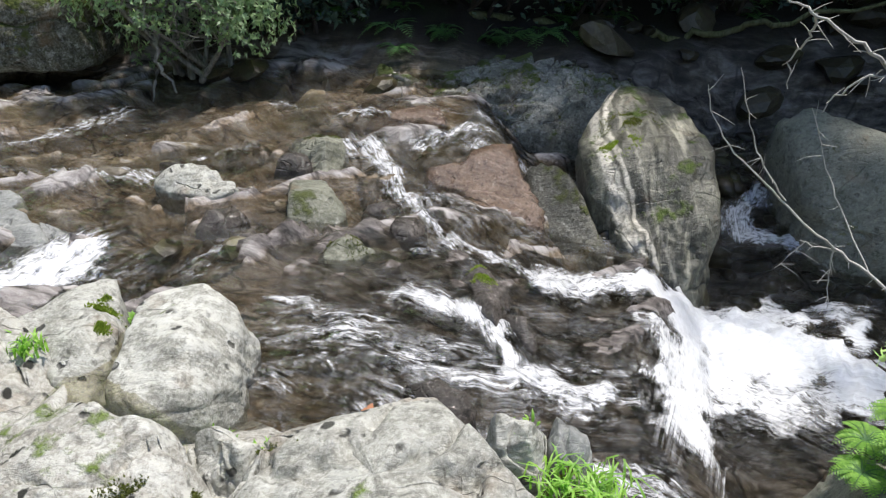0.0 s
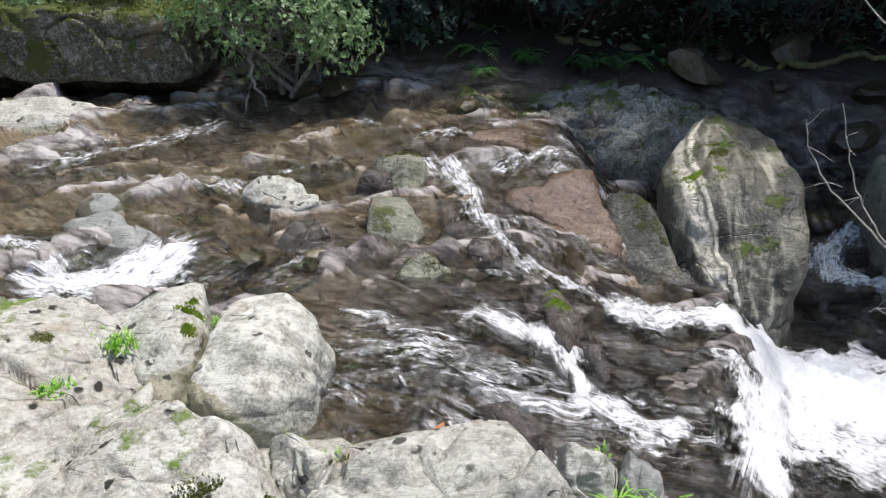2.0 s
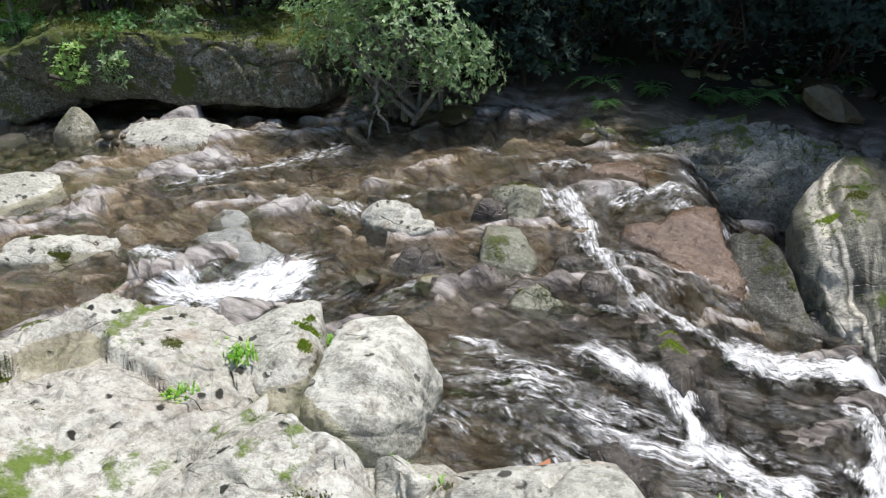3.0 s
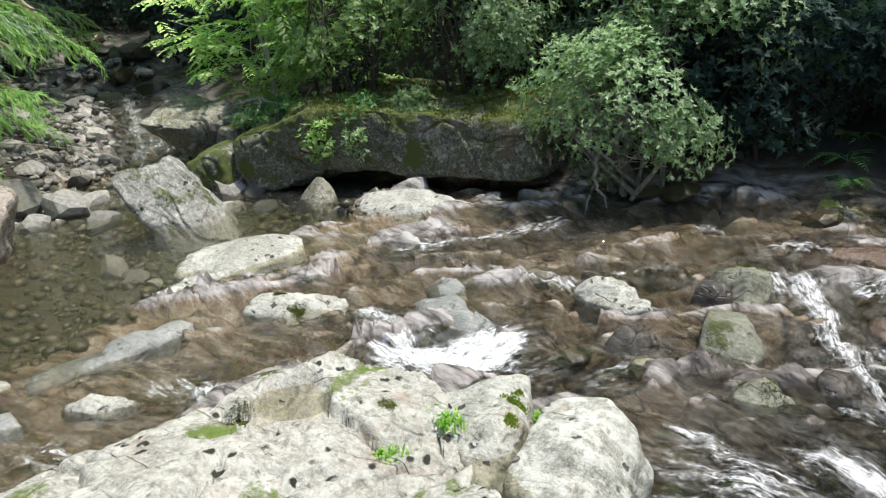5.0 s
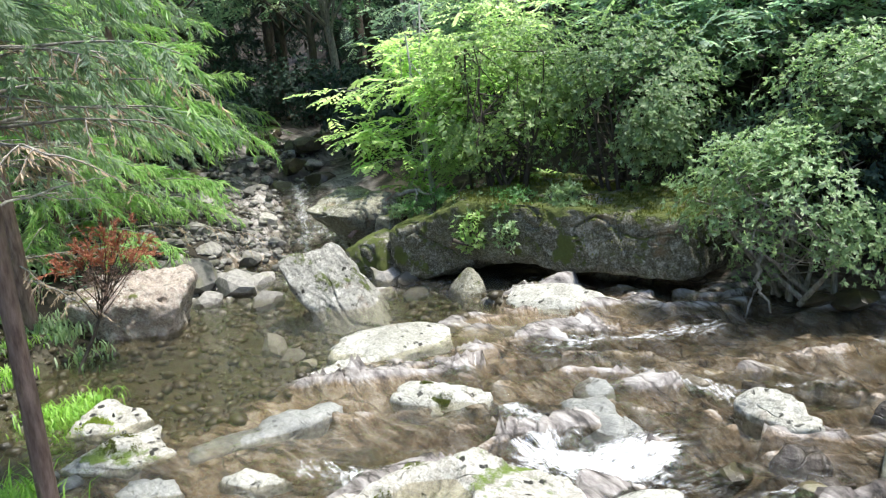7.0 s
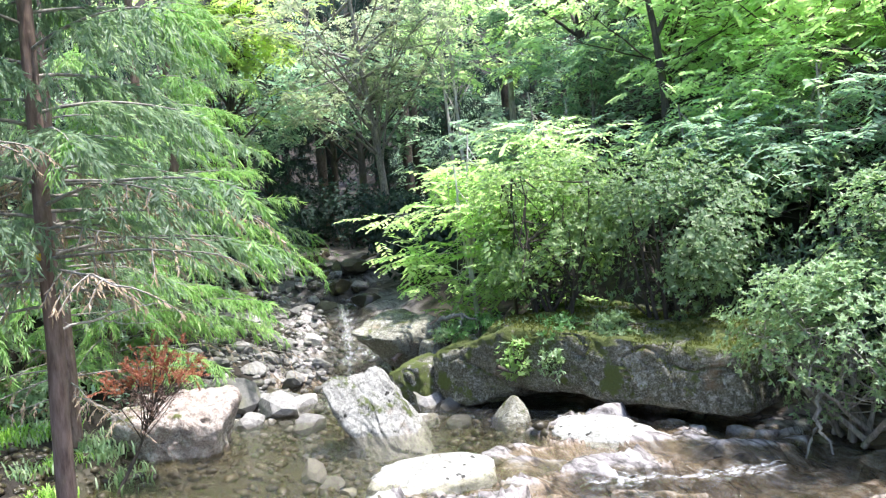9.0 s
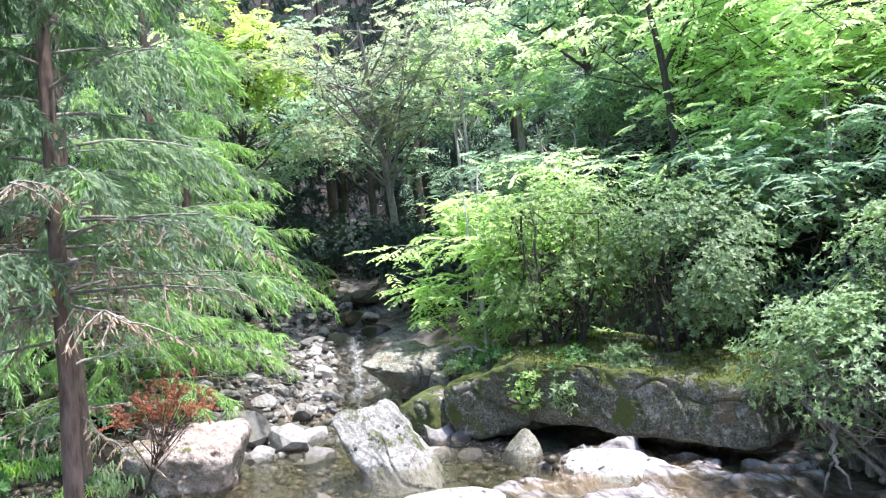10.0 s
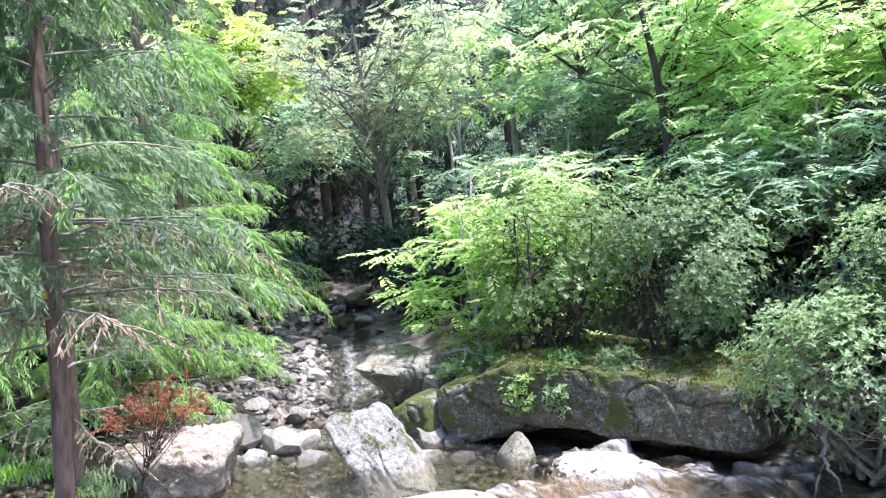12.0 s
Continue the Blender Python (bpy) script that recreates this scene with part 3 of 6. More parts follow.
def blades(at, along, face, length, width, bend=0.15):
    """A leaf at each row: a folded diamond from its foot at 'at', pointing along 'along', its upper side towards 'face'."""
    along = along / (np.linalg.norm(along, axis=1)[:, None] + 1e-9)
    side = np.cross(along, face)
    side /= np.linalg.norm(side, axis=1)[:, None] + 1e-9
    nrm = np.cross(side, along)
    L, w = np.reshape(length, (-1, 1)) * np.ones((len(at), 1)), np.reshape(width, (-1, 1)) * np.ones((len(at), 1))
    mid = at + along * L * 0.45 + nrm * L * bend
    v = np.stack([at, mid + side * w * 0.5, at + along * L, mid - side * w * 0.5], 1).reshape(-1, 3)
    return v, np.arange(len(v)).reshape(-1, 4)


def unit(a):
    return a / (np.linalg.norm(a, axis=-1, keepdims=True) + 1e-9)


def thing(name, at, label, category, group=""):
    e = new(name)
    e.location = at
    e.empty_display_size = 0.1
    return tagged(e, label, category, group)


# ---- the lie of the land ----
NEAR_BANK = [(9, 0.9), (1.4, 1.1), (-3.0, 1.0), (-4.6, 1.15), (-6.0, 1.5), (-7.3, 2.5), (-8.4, 4.0), (-8.9, 5.4), (-12, 7.6), (-20, 13.4), (-40, 28)]
FAR_BANK = [(-42, 31), (-21, 16.2), (-13, 10.3), (-9.0, 7.6), (-7.4, 6.7), (-3.0, 6.9), (-1.2, 7.2), (1.5, 6.9), (3.0, 7.4), (9, 7.6)]


def from_bank(x, y, line):
    best = np.full(x.shape, 1e9)
    for (x0, y0), (x1, y1) in zip(line[:-1], line[1:]):
        dx, dy = x1 - x0, y1 - y0
        t = np.clip(((x - x0) * dx + (y - y0) * dy) / (dx * dx + dy * dy), 0, 1)
        best = np.minimum(best, np.hypot(x - x0 - t * dx, y - y0 - t * dy))
    return best


def in_channel(x, y):
    loop = NEAR_BANK + FAR_BANK
    inside = np.zeros(x.shape, bool)
    for (x0, y0), (x1, y1) in zip(loop, loop[1:] + loop[:1]):
        if y0 != y1:
            inside ^= ((y0 > y) != (y1 > y)) & (x < (x1 - x0) * (y - y0) / (y1 - y0) + x0)
    return inside


def upstream(x, y):
    """Metres up the brook from the pool's head."""
    return np.maximum(0, (-8.7 - x) * 0.81 + (y - 6.2) * 0.58)


def water_level(x, y):
    """Height of the water: the still pool, the shelf, the slide and the splash pool."""
    s = x + 0.28 * np.clip(3.6 - y, -0.3, 1.5) + 0.1 * vnoise(np.stack([x * 1.3, y * 1.3, 0 * x], -1).reshape(-1, 3), 4).reshape(x.shape)
    z = np.interp(s, [-3.2, -2.2, -1.5, -0.9, -0.2, 0.3, 0.8, 1.35, 1.75, 4.0, 9.0], [0.0, -0.04, -0.13, -0.2, -0.3, -0.5, -0.72, -0.82, -1.22, -1.28, -1.5])
    upper = np.interp(x, [-3.0, -1.4, -0.6, 0.3], [0.0, -0.05, -0.1, -0.2])
    k = smooth(5.0, 5.9, y) * smooth(0.9, 0.2, x)
    z = z * (1 - k) + upper * k
    back = smooth(5.0, 6.4, y) * smooth(1.8, 2.4, x)
    z = z + back * 0.35
    u = upstream(x, y)
    return z + 0.15 * u + 0.12 * smooth(0.0, 1.2, u) + 0.12 * smooth(1.4, 2.6, u)


def broken(a, b, seed, steep=0.5):
    """Heights of fractured bedrock: every cell has its own level and slope."""
    i, j = np.floor(a).astype(np.int64), np.floor(b).astype(np.int64)
    best, out = np.full(a.shape, 1e9), np.zeros(a.shape)
    for di in (-1, 0, 1):
        for dj in (-1, 0, 1):
            ci, cj = i + di, j + dj
            px, py = ci + lattice(ci, cj, 1, seed), cj + lattice(ci, cj, 2, seed)
            d = (a - px) ** 2 + (b - py) ** 2
            z = lattice(ci, cj, 3, seed) - 0.5 + steep * ((lattice(ci, cj, 4, seed) - 0.5) * (a - px) + (lattice(ci, cj, 5, seed) - 0.35) * (b - py))
            out, best = np.where(d < best, z, out), np.minimum(best, d)
    return out


def shelf_relief(x, y):
    """Ribs and broken blocks of the rock shelf, which lie slantwise across the flow."""
    a, b = x * 0.82 + y * 0.57, -x * 0.57 + y * 0.82
    wob = 0.12 * fbm(np.stack([x * 3, y * 3, 0 * x], -1).reshape(-1, 3), 19, 3).reshape(x.shape)
    p = np.stack([a * 1.1, b * 3.2, 0 * x], -1).reshape(-1, 3)
    n = fbm(p, 21, 4, 0.55).reshape(x.shape)
    ridge = 1 - np.abs(fbm(p * 0.8 + 5.0, 33, 3, 0.5).reshape(x.shape)) * 1.8
    z = 0.08 * n + 0.08 * np.clip(ridge, -1, 1)
    z = z + 0.17 * broken(a * 1.7 + wob, b * 3.4 + wob, 3, 0.8) + 0.028 * broken(a * 4.5 + wob * 2, b * 9.0 + wob * 2, 7, 0.9)
    slide = 1 - 0.55 * smooth(-1.5, -0.9, x) * smooth(3.9, 3.4, y) - 0.3 * smooth(-0.5, 0.1, x) * smooth(3.4, 3.9, y)
    return (z - 0.02) * slide


CASCADE = [(-12.6, 9.0), (-11.2, 8.1), (-10.2, 7.4), (-9.3, 6.72), (-8.75, 6.3), (-8.35, 5.8), (-7.9, 5.35)]


def ground_height(x, y):
    inside = in_channel(x, y)
    near, far = from_bank(x, y, NEAR_BANK), from_bank(x, y, FAR_BANK)
    edge = np.minimum(near, far)
    level = water_level(x, y)
    pool = smooth(-4.6, -5.5, x) * smooth(0.4, 0.0, upstream(x, y))
    deep = 0.035 + 0.2 * pool * smooth(0.0, 1.6, edge)
    splash = smooth(1.5, 1.9, x) * smooth(6.0, 5.0, y)
    deep = deep + 0.3 * splash
    relief = shelf_relief(x, y)
    calm = np.clip(1 - pool * 0.75 - splash * 0.5, 0, 1) * (1 - 0.8 * smooth(-2.9, -3.4, x) * smooth(2.9, 2.4, y))
    bed = level - deep + relief * calm
    stones = 0.1 * fbm(np.stack([x * 2.2, y * 2.2, 0 * x], -1).reshape(-1, 3), 51, 4).reshape(x.shape)
    rough = fbm(np.stack([x * 0.45, y * 0.45, 0 * x], -1).reshape(-1, 3), 61, 4).reshape(x.shape)
    left = smooth(-3.5, -7.0, x)
    d = np.where(near < far, near, far)
    near_rise = level * 0.9 + 0.22 * smooth(0, 0.9, d) + (0.03 + 0.05 * left) * d + 0.55 * np.maximum(0, d - 2.2) * left + 0.25 * np.maximum(0, d - 4.0) * (1 - left)
    far_rise = np.maximum(level, -0.3) + 0.35 * smooth(0, 0.8, d) + 0.1 * d + 0.62 * np.maximum(0, d - 2.0)
    bank = np.where(near < far, near_rise, far_rise) + stones * 0.6 + 0.3 * rough * smooth(1, 5, d)
    t = smooth(0, 0.35, d)
    gravel = smooth(0.3, 1.0, upstream(x, y))
    bed = bed - 0.36 * gravel * np.exp(-(from_bank(x, y, CASCADE) / 0.42) ** 2)
    rib = np.maximum(np.clip((relief - 0.03) / 0.12, 0, 1) * calm, gravel)
    # inside, the bed far upstream takes dark soil colour for the gorge's shade
    return np.where(inside, bed + gravel * (0.12 + stones), bed * (1 - t) + bank * t), np.where(inside, 0.85 * smooth(3.0, 5.0, upstream(x, y)), smooth(0.1, 0.6, d)), rib, pool


def spread(a, b, step, far_a, far_b):
    """Even steps from a to b, widening out to far_a and far_b."""
    core = list(np.arange(a, b, step))
    lo, hi, s = [], [], step
    x = a
    while x > far_a:
        s *= 1.14
        x -= s
        lo.append(x)
    x, s = core[-1], step
    while x < far_b:
        s *= 1.14
        x += s
        hi.append(x)
    return np.array(lo[::-1] + core + hi)


def build_ground():
    gx, gy = spread(-8.8, 3.8, 0.036, -95, 60), spread(0.9, 7.2, 0.036, -50, 100)
    X, Y = np.meshgrid(gx, gy)
    Z, bank, rib, pool = ground_height(X, Y)
    v = np.stack([X, Y, Z], -1).reshape(-1, 3)
    ob = mesh_object("ground", v, grid_faces(len(gy), len(gx)), M_GROUND)
    ob.data.attributes.new("bank", "FLOAT", "POINT").data.foreach_set("value", bank.ravel().astype(np.float32))
    ob.data.attributes.new("rib", "FLOAT", "POINT").data.foreach_set("value", rib.ravel().astype(np.float32))
    ob.data.attributes.new("pool", "FLOAT", "POINT").data.foreach_set("value", pool.ravel().astype(np.float32))
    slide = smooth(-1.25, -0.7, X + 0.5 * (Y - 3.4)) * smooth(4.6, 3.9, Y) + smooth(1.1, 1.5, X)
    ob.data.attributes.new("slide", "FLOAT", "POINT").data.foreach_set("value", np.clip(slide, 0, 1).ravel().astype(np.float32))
    tagged(ob, "brown rocky stream bed and dark forest floor", "ground", kind="structure")


# lines of white water: points (x, y), half width, strength
WHITE = [
    ([(-3.55, 4.75), (-3.17, 5.23), (-2.86, 5.48), (-2.6, 5.9)], 0.15, 0.6),
    ([(-3.05, 3.6), (-2.7, 3.45), (-2.45, 3.3)], 0.1, 0.72),
    ([(-2.5, 3.25), (-2.2, 3.22), (-2.08, 3.42), (-1.98, 3.62)], 0.19, 0.87),
    ([(-0.81, 5.91), (-0.66, 6.05), (-0.41, 5.98)], 0.12, 0.68),
    ([(0.45, 5.95), (0.24, 5.8), (0.0, 5.6), (-0.2, 5.4)], 0.09, 0.66),
    ([(-0.56, 5.42), (-0.36, 5.15), (-0.25, 4.7), (-0.12, 4.33), (0.06, 4.16)], 0.12, 0.76),
    ([(0.08, 4.22), (0.35, 4.14), (0.58, 3.96), (0.8, 4.0)], 0.16, 0.74),
    ([(0.6, 3.96), (1.0, 4.14), (1.4, 4.24), (1.6, 4.24)], 0.18, 0.82),
    ([(1.6, 4.25), (1.62, 3.9), (1.5, 3.5), (1.3, 3.05)], 0.2, 1.05),
    ([(1.75, 4.2), (2.15, 4.1), (2.6, 3.98)], 0.45, 1.2),
    ([(1.7, 3.7), (1.95, 3.5)], 0.3, 0.85),
    ([(-1.42, 3.45), (-1.27, 3.7), (-1.2, 3.92)], 0.08, 0.6),
    ([(-0.9, 2.95), (-0.5, 3.05), (-0.2, 3.05), (0.1, 3.1)], 0.1, 0.45),
    ([(-0.3, 3.9), (-0.05, 3.95)], 0.08, 0.65),
    ([(0.28, 3.4), (0.33, 3.15), (0.33, 2.98)], 0.1, 0.85),
    ([(0.32, 2.98), (0.56, 3.05), (0.85, 3.08)], 0.16, 0.82),
    ([(2.85, 6.05), (2.6, 5.75), (2.55, 5.5), (3.0, 5.4)], 0.17, 0.8),
    (CASCADE, 0.15, 0.62),
    ([(-6.0, 5.8), (-5.4, 6.1)], 0.2, 0.41),
    ([(-4.15, 3.96), (-3.76, 3.98)], 0.14, 0.55),
    ([(-1.76, 5.04), (-1.45, 5.28)], 0.09, 0.55),
    ([(-4.1, 2.75), (-4.35, 2.1), (-4.5, 1.6)], 0.08, 0.45),
]


def along_line(x, y, line):
    """Distance along and signed distance beside a line of points."""
    best, run, side = np.full(x.shape, 1e9), np.zeros(x.shape), np.zeros(x.shape)
    start = 0.0
    for (x0, y0), (x1, y1) in zip(line[:-1], line[1:]):
        dx, dy = x1 - x0, y1 - y0
        L = math.hypot(dx, dy)
        t = np.clip(((x - x0) * dx + (y - y0) * dy) / L ** 2, 0, 1)
        d = np.hypot(x - x0 - t * dx, y - y0 - t * dy)
        s = ((y - y0) * dx - (x - x0) * dy) / L
        new_best = d < best
        run, side, best = np.where(new_best, start + t * L, run), np.where(new_best, s, side), np.where(new_best, d, best)
        start += L
    return best, run, side


def build_water():
    gx, gy = np.arange(-12.0, 5.6, 0.036), np.arange(0.9, 9.0, 0.036)
    X, Y = np.meshgrid(gx, gy)
    P = np.stack([X, Y, 0 * X], -1).reshape(-1, 3)
    level = water_level(X, Y)
    gz, gxs = np.gradient(level, gy, gx)
    foam_glint, nearest = np.zeros(X.shape), np.full(X.shape, 2.2)
    wob = 0.25 * fbm(P * 2.0, 81, 2).reshape(X.shape)
    S, A = X * 0.93 - Y * 0.36 + wob, X * 0.36 + Y * 0.93 + wob * 0.5
    ragged = 1 + 0.8 * fbm(P * 4.5, 83, 3).reshape(X.shape)
    for k, (line, half, strength) in enumerate(WHITE):
        d, run, side = along_line(X, Y, line)
        foam_glint = np.maximum(foam_glint, strength * np.exp(-(d / (half * np.clip(ragged, 0.35, 1.7))) ** 2 * 0.7))
        mine = d / half < nearest
        S, A = np.where(mine, run + 3.7 * k, S), np.where(mine, side, A)
        nearest = np.minimum(nearest, np.where(mine, d / half, nearest))
    steep = np.hypot(gxs, gz)
    still = smooth(-3.4, -4.4, X) * smooth(6.6, 5.4, Y)
    fast = np.clip(0.25 + 1.4 * steep + foam_glint, 0, 1.2) * (1 - 0.85 * still)
    patch = fbm(P * np.array([1.3, 2.6, 1]), 85, 3).reshape(X.shape)
    foam_glint = np.maximum(foam_glint, (0.3 + 0.42 * patch) * smooth(0.12, 0.5, steep) * smooth(-3.2, -1.6, X))
    # white threads over shelf and slide, painted in part for reflected sky
    foam_glint = np.maximum(foam_glint, (0.14 + 0.4 * patch) * (1 - still))
    foam_glint = np.maximum(foam_glint, (0.44 + 0.45 * patch) * smooth(-1.3, -0.8, X) * smooth(3.8, 3.4, Y) * smooth(1.4, 1.0, X))
    relief = shelf_relief(X, Y) * smooth(-4.6, -3.2, X) * (1 - 0.8 * smooth(-2.9, -3.4, X) * smooth(2.9, 2.4, Y))
    for _ in range(3):
        for axis in (0, 1):
            relief = (np.roll(relief, 2, axis) + np.roll(relief, 1, axis) + relief + np.roll(relief, -1, axis) + np.roll(relief, -2, axis)) / 5
    chop = fbm(P * 5.0, 71, 4, 0.6).reshape(X.shape) * 0.013 * fast + 0.05 * np.abs(fbm(P * 7.0, 73, 3, 0.6).reshape(X.shape)) * np.clip(foam_glint, 0, 1.3)
    Z = level + np.clip(relief, -0.06, 0.2) * 0.5 + 0.004 * smooth(-4.4, -3.4, X) + chop + 0.03 * np.clip(foam_glint, 0, 1)
    v = np.stack([X, Y, Z], -1).reshape(-1, 3)
    ob = mesh_object("water", v, grid_faces(len(gy), len(gx)), M_WATER)
    ob.data.attributes.new("foam_glint", "FLOAT", "POINT").data.foreach_set("value", foam_glint.ravel().astype(np.float32))
    ob.data.attributes.new("fast", "FLOAT", "POINT").data.foreach_set("value", fast.ravel().astype(np.float32))
    ob.data.attributes.new("flow", "FLOAT_VECTOR", "POINT").data.foreach_set("vector", np.stack([S, A, 0 * S], -1).ravel().astype(np.float32))
    tagged(ob, "clear shallow brook water broken white over rock steps", "water", kind="structure")


build_ground()
build_water()


# ---- rocks of the near bank ----
boulder("rock_shelf", [(-3.6, 0.2), (-3.5, 1.3), (-2.6, 2.2), (-1.7, 2.75), (-1.2, 2.7), (-0.8, 2.2), (-0.1, 2.15), (0.45, 2.05), (0.7, 1.7), (0.8, 0.2), (0, -1.2), (-2.5, -1.2)], -0.5, 0.03, M_SPOT, "pale lichen-spotted bedrock between the loose rocks", 2, 0.06, boxy=4.5, n=170, rings=50, category="rock")
NEAR = "rocks of the near bank"
boulder("rock", [(-0.72, 1.5), (-0.65, 1.72), (-0.54, 1.9), (-0.4, 2.1), (-0.24, 2.15), (-0.08, 2.08), (-0.03, 1.97), (0.13, 1.83), (0.26, 1.67), (0.28, 1.45), (0.2, 1.15), (-0.6, 1.1)], -0.25, 0.3, M_PALE, "pale grey schist rock with lichen and a mossy crack", 3, 0.05, boxy=5.0, facets=10, keen=0.85, strata=0.008, grow=1.12, tilt=(-0.03, -0.06), n=190, rings=76, group=NEAR, split=0.07, cells=(1.6, 3.6))
hull_rock("rock", [(-1.4, 2.83, 0.14), (-1.27, 2.95, 0.15), (-1.08, 2.95, 0.15), (-0.92, 2.82, 0.08), (-0.87, 2.83, -0.12), (-0.84, 2.42, -0.06), (-1.0, 2.2, 0.06), (-1.22, 2.16, 0.04), (-1.36, 2.26, 0.06), (-1.08, 2.5, 0.17)], M_PALE, "rounded pale grey rock beside running water", 211, 6, 26, 0.034, 0.018, cracks=0.15, sunk=0.3, group=NEAR)
hull_rock("rock", [(-1.92, 2.72, 0.08), (-1.72, 2.9, 0.15), (-1.55, 3.03, 0.12), (-1.42, 2.74, 0.1), (-1.38, 2.42, 0.03), (-1.42, 2.22, 0.0), (-1.62, 2.36, 0.06), (-1.52, 2.6, 0.17)], M_PALE, "pale angular rock with a bright moss patch", 12, 6, 26, 0.03, 0.018, sunk=0.3, group=NEAR)
boulder("rock", [(-1.56, 2.03), (-1.49, 2.11), (-1.29, 2.02), (-1.08, 1.87), (-0.95, 1.88), (-0.84, 1.77), (-0.72, 1.63), (-0.66, 1.3), (-1.3, 1.1), (-1.62, 1.5)], -0.2, 0.31, M_SPOT, "white lichen-covered rock with dark pits and moss", 17, 0.05, boxy=5.0, facets=12, keen=0.8, strata=0.008, grow=1.09, n=170, rings=66, group=NEAR, split=0.06, cells=(2.0, 3.6))
boulder("rock", [(-0.94, 1.98), (-0.8, 2.06), (-0.64, 1.99), (-0.66, 1.87), (-0.76, 1.74), (-0.9, 1.86)], -0.2, 0.12, M_PALE, "small pale rock wedged between larger rocks", 22, 0.03, boxy=5.0, facets=12, keen=0.8, strata=0.008, grow=1.05, n=110, rings=40, group=NEAR, split=0.04, cells=(3.0, 5.0))
boulder("rock", [(-1.34, 2.02), (-1.22, 2.08), (-1.05, 2.0), (-0.98, 1.93), (-1.1, 1.88), (-1.28, 1.95)], -0.2, 0.06, M_PALE, "small pale rock wedged between larger rocks", 24, 0.03, boxy=5.0, facets=12, keen=0.8, strata=0.008, grow=1.05, n=90, rings=30, group=NEAR, split=0.04, cells=(3.0, 5.0))
boulder("rock", [(0.1, 2.17), (0.32, 2.21), (0.38, 2.14), (0.35, 1.99), (0.15, 2.0)], -0.4, 0.03, M_PALE, "blocky grey rock at the water's edge", 27, 0.03, boxy=5.0, facets=12, keen=0.8, strata=0.008, grow=1.06, n=110, rings=40, group=NEAR, split=0.05, cells=(3.0, 5.0))
boulder("rock", [(0.39, 2.24), (0.55, 2.2), (0.56, 2.03), (0.37, 2.0)], -0.45, -0.07, M_GREY, "grey rock dropping into the water", 29, 0.03, boxy=5.0, facets=12, keen=0.8, strata=0.008, n=90, rings=34, group=NEAR, split=0.05, cells=(3.0, 5.0))
boulder("rock", [(-2.6, 2.9), (-2.3, 2.75), (-1.93, 2.55), (-1.66, 2.3), (-1.6, 2.06), (-1.66, 1.8), (-1.8, 1.2), (-2.4, 0.6), (-3.1, 0.9), (-3.12, 1.36), (-2.9, 1.62), (-2.76, 1.9), (-2.72, 2.3), (-2.8, 2.75)], -0.2, 0.42, M_SPOT, "broad pale slab with mossy hollows and dark pits", 37, 0.07, boxy=5.0, facets=12, keen=0.8, strata=0.008, grow=1.15, tilt=(0.0, 0.03), n=230, rings=90, group=NEAR, pits=((-2.36, 2.2, 0.22, 0.2), (-2.55, 2.1, 0.14, 0.06), (-2.1, 1.9, 0.1, 0.05)), split=0.085, cells=(1.5, 2.7), strike=40)
boulder("rock", [(0.25, 2.07), (0.43, 2.05), (0.64, 2.0), (0.66, 1.72), (0.5, 1.45), (0.24, 1.5)], -0.5, -0.05, M_MOSSY, "mossy rock under grass", 31, 0.04, n=80, rings=26, group=NEAR)
SHELF, FAR_GROUP = "rocks in the brook", "boulders of the far side"
FLAT = dict(boxy=4.0, facets=16, keen=0.78, strata=0.02, grow=1.12, split=0.05, cells=(1.8, 3.6), strike=35, group=SHELF)
hull_rock("rock", [(-4.55, 2.0, 0.0), (-4.4, 2.45, 0.03), (-4.18, 2.98, 0.07), (-4.03, 3.02, 0.06), (-3.98, 2.95, 0.0), (-4.12, 2.42, 0.01), (-4.32, 1.96, -0.01)], M_GREY, "long low grey slab rising from the pool", 41, 5, 26, 0.035, 0.024, sunk=0.2, group=SHELF)
hull_rock("rock", [(-3.9, 3.32, 0.0), (-3.9, 3.48, 0.08), (-3.66, 3.62, 0.1), (-3.42, 3.68, 0.1), (-3.24, 3.7, 0.03), (-3.14, 3.55, -0.04), (-3.46, 3.32, -0.02), (-3.6, 3.42, 0.08)], M_PALE, "pale rock with moss in the brook", 47, 5, 26, 0.035, 0.024, sunk=0.2, group=SHELF)
hull_rock("rock", [(-5.32, 3.82, -0.02), (-5.3, 3.95, 0.06), (-5.24, 4.36, 0.09), (-4.88, 4.68, 0.11), (-4.65, 4.82, 0.06), (-4.45, 4.66, -0.02), (-4.55, 3.98, -0.02), (-5.08, 3.7, -0.02), (-4.9, 4.1, 0.1)], M_PALE, "long flat pale rock in the brook", 53, 5, 26, 0.035, 0.024, sunk=0.15, group=SHELF)
hull_rock("rock", [(-4.78, 3.1, -0.02), (-4.84, 3.34, 0.05), (-4.82, 3.64, 0.07), (-4.62, 3.88, 0.05), (-4.54, 3.8, -0.02), (-4.58, 3.42, -0.02)], M_PALE, "low pale rock at the lip of the pool", 59, 5, 26, 0.035, 0.024, sunk=0.15, group=SHELF)
hull_rock("rock", [(-2.95, 3.96, -0.06), (-2.76, 3.88, 0.07), (-2.48, 3.95, 0.09), (-2.16, 3.66, 0.05), (-2.14, 3.56, -0.1), (-2.36, 3.44, -0.14), (-2.6, 3.6, 0.0)], M_GREY, "grey fin of rock parting the water", 61, 5, 18, 0.02, 0.018, sunk=0.25, group=SHELF)
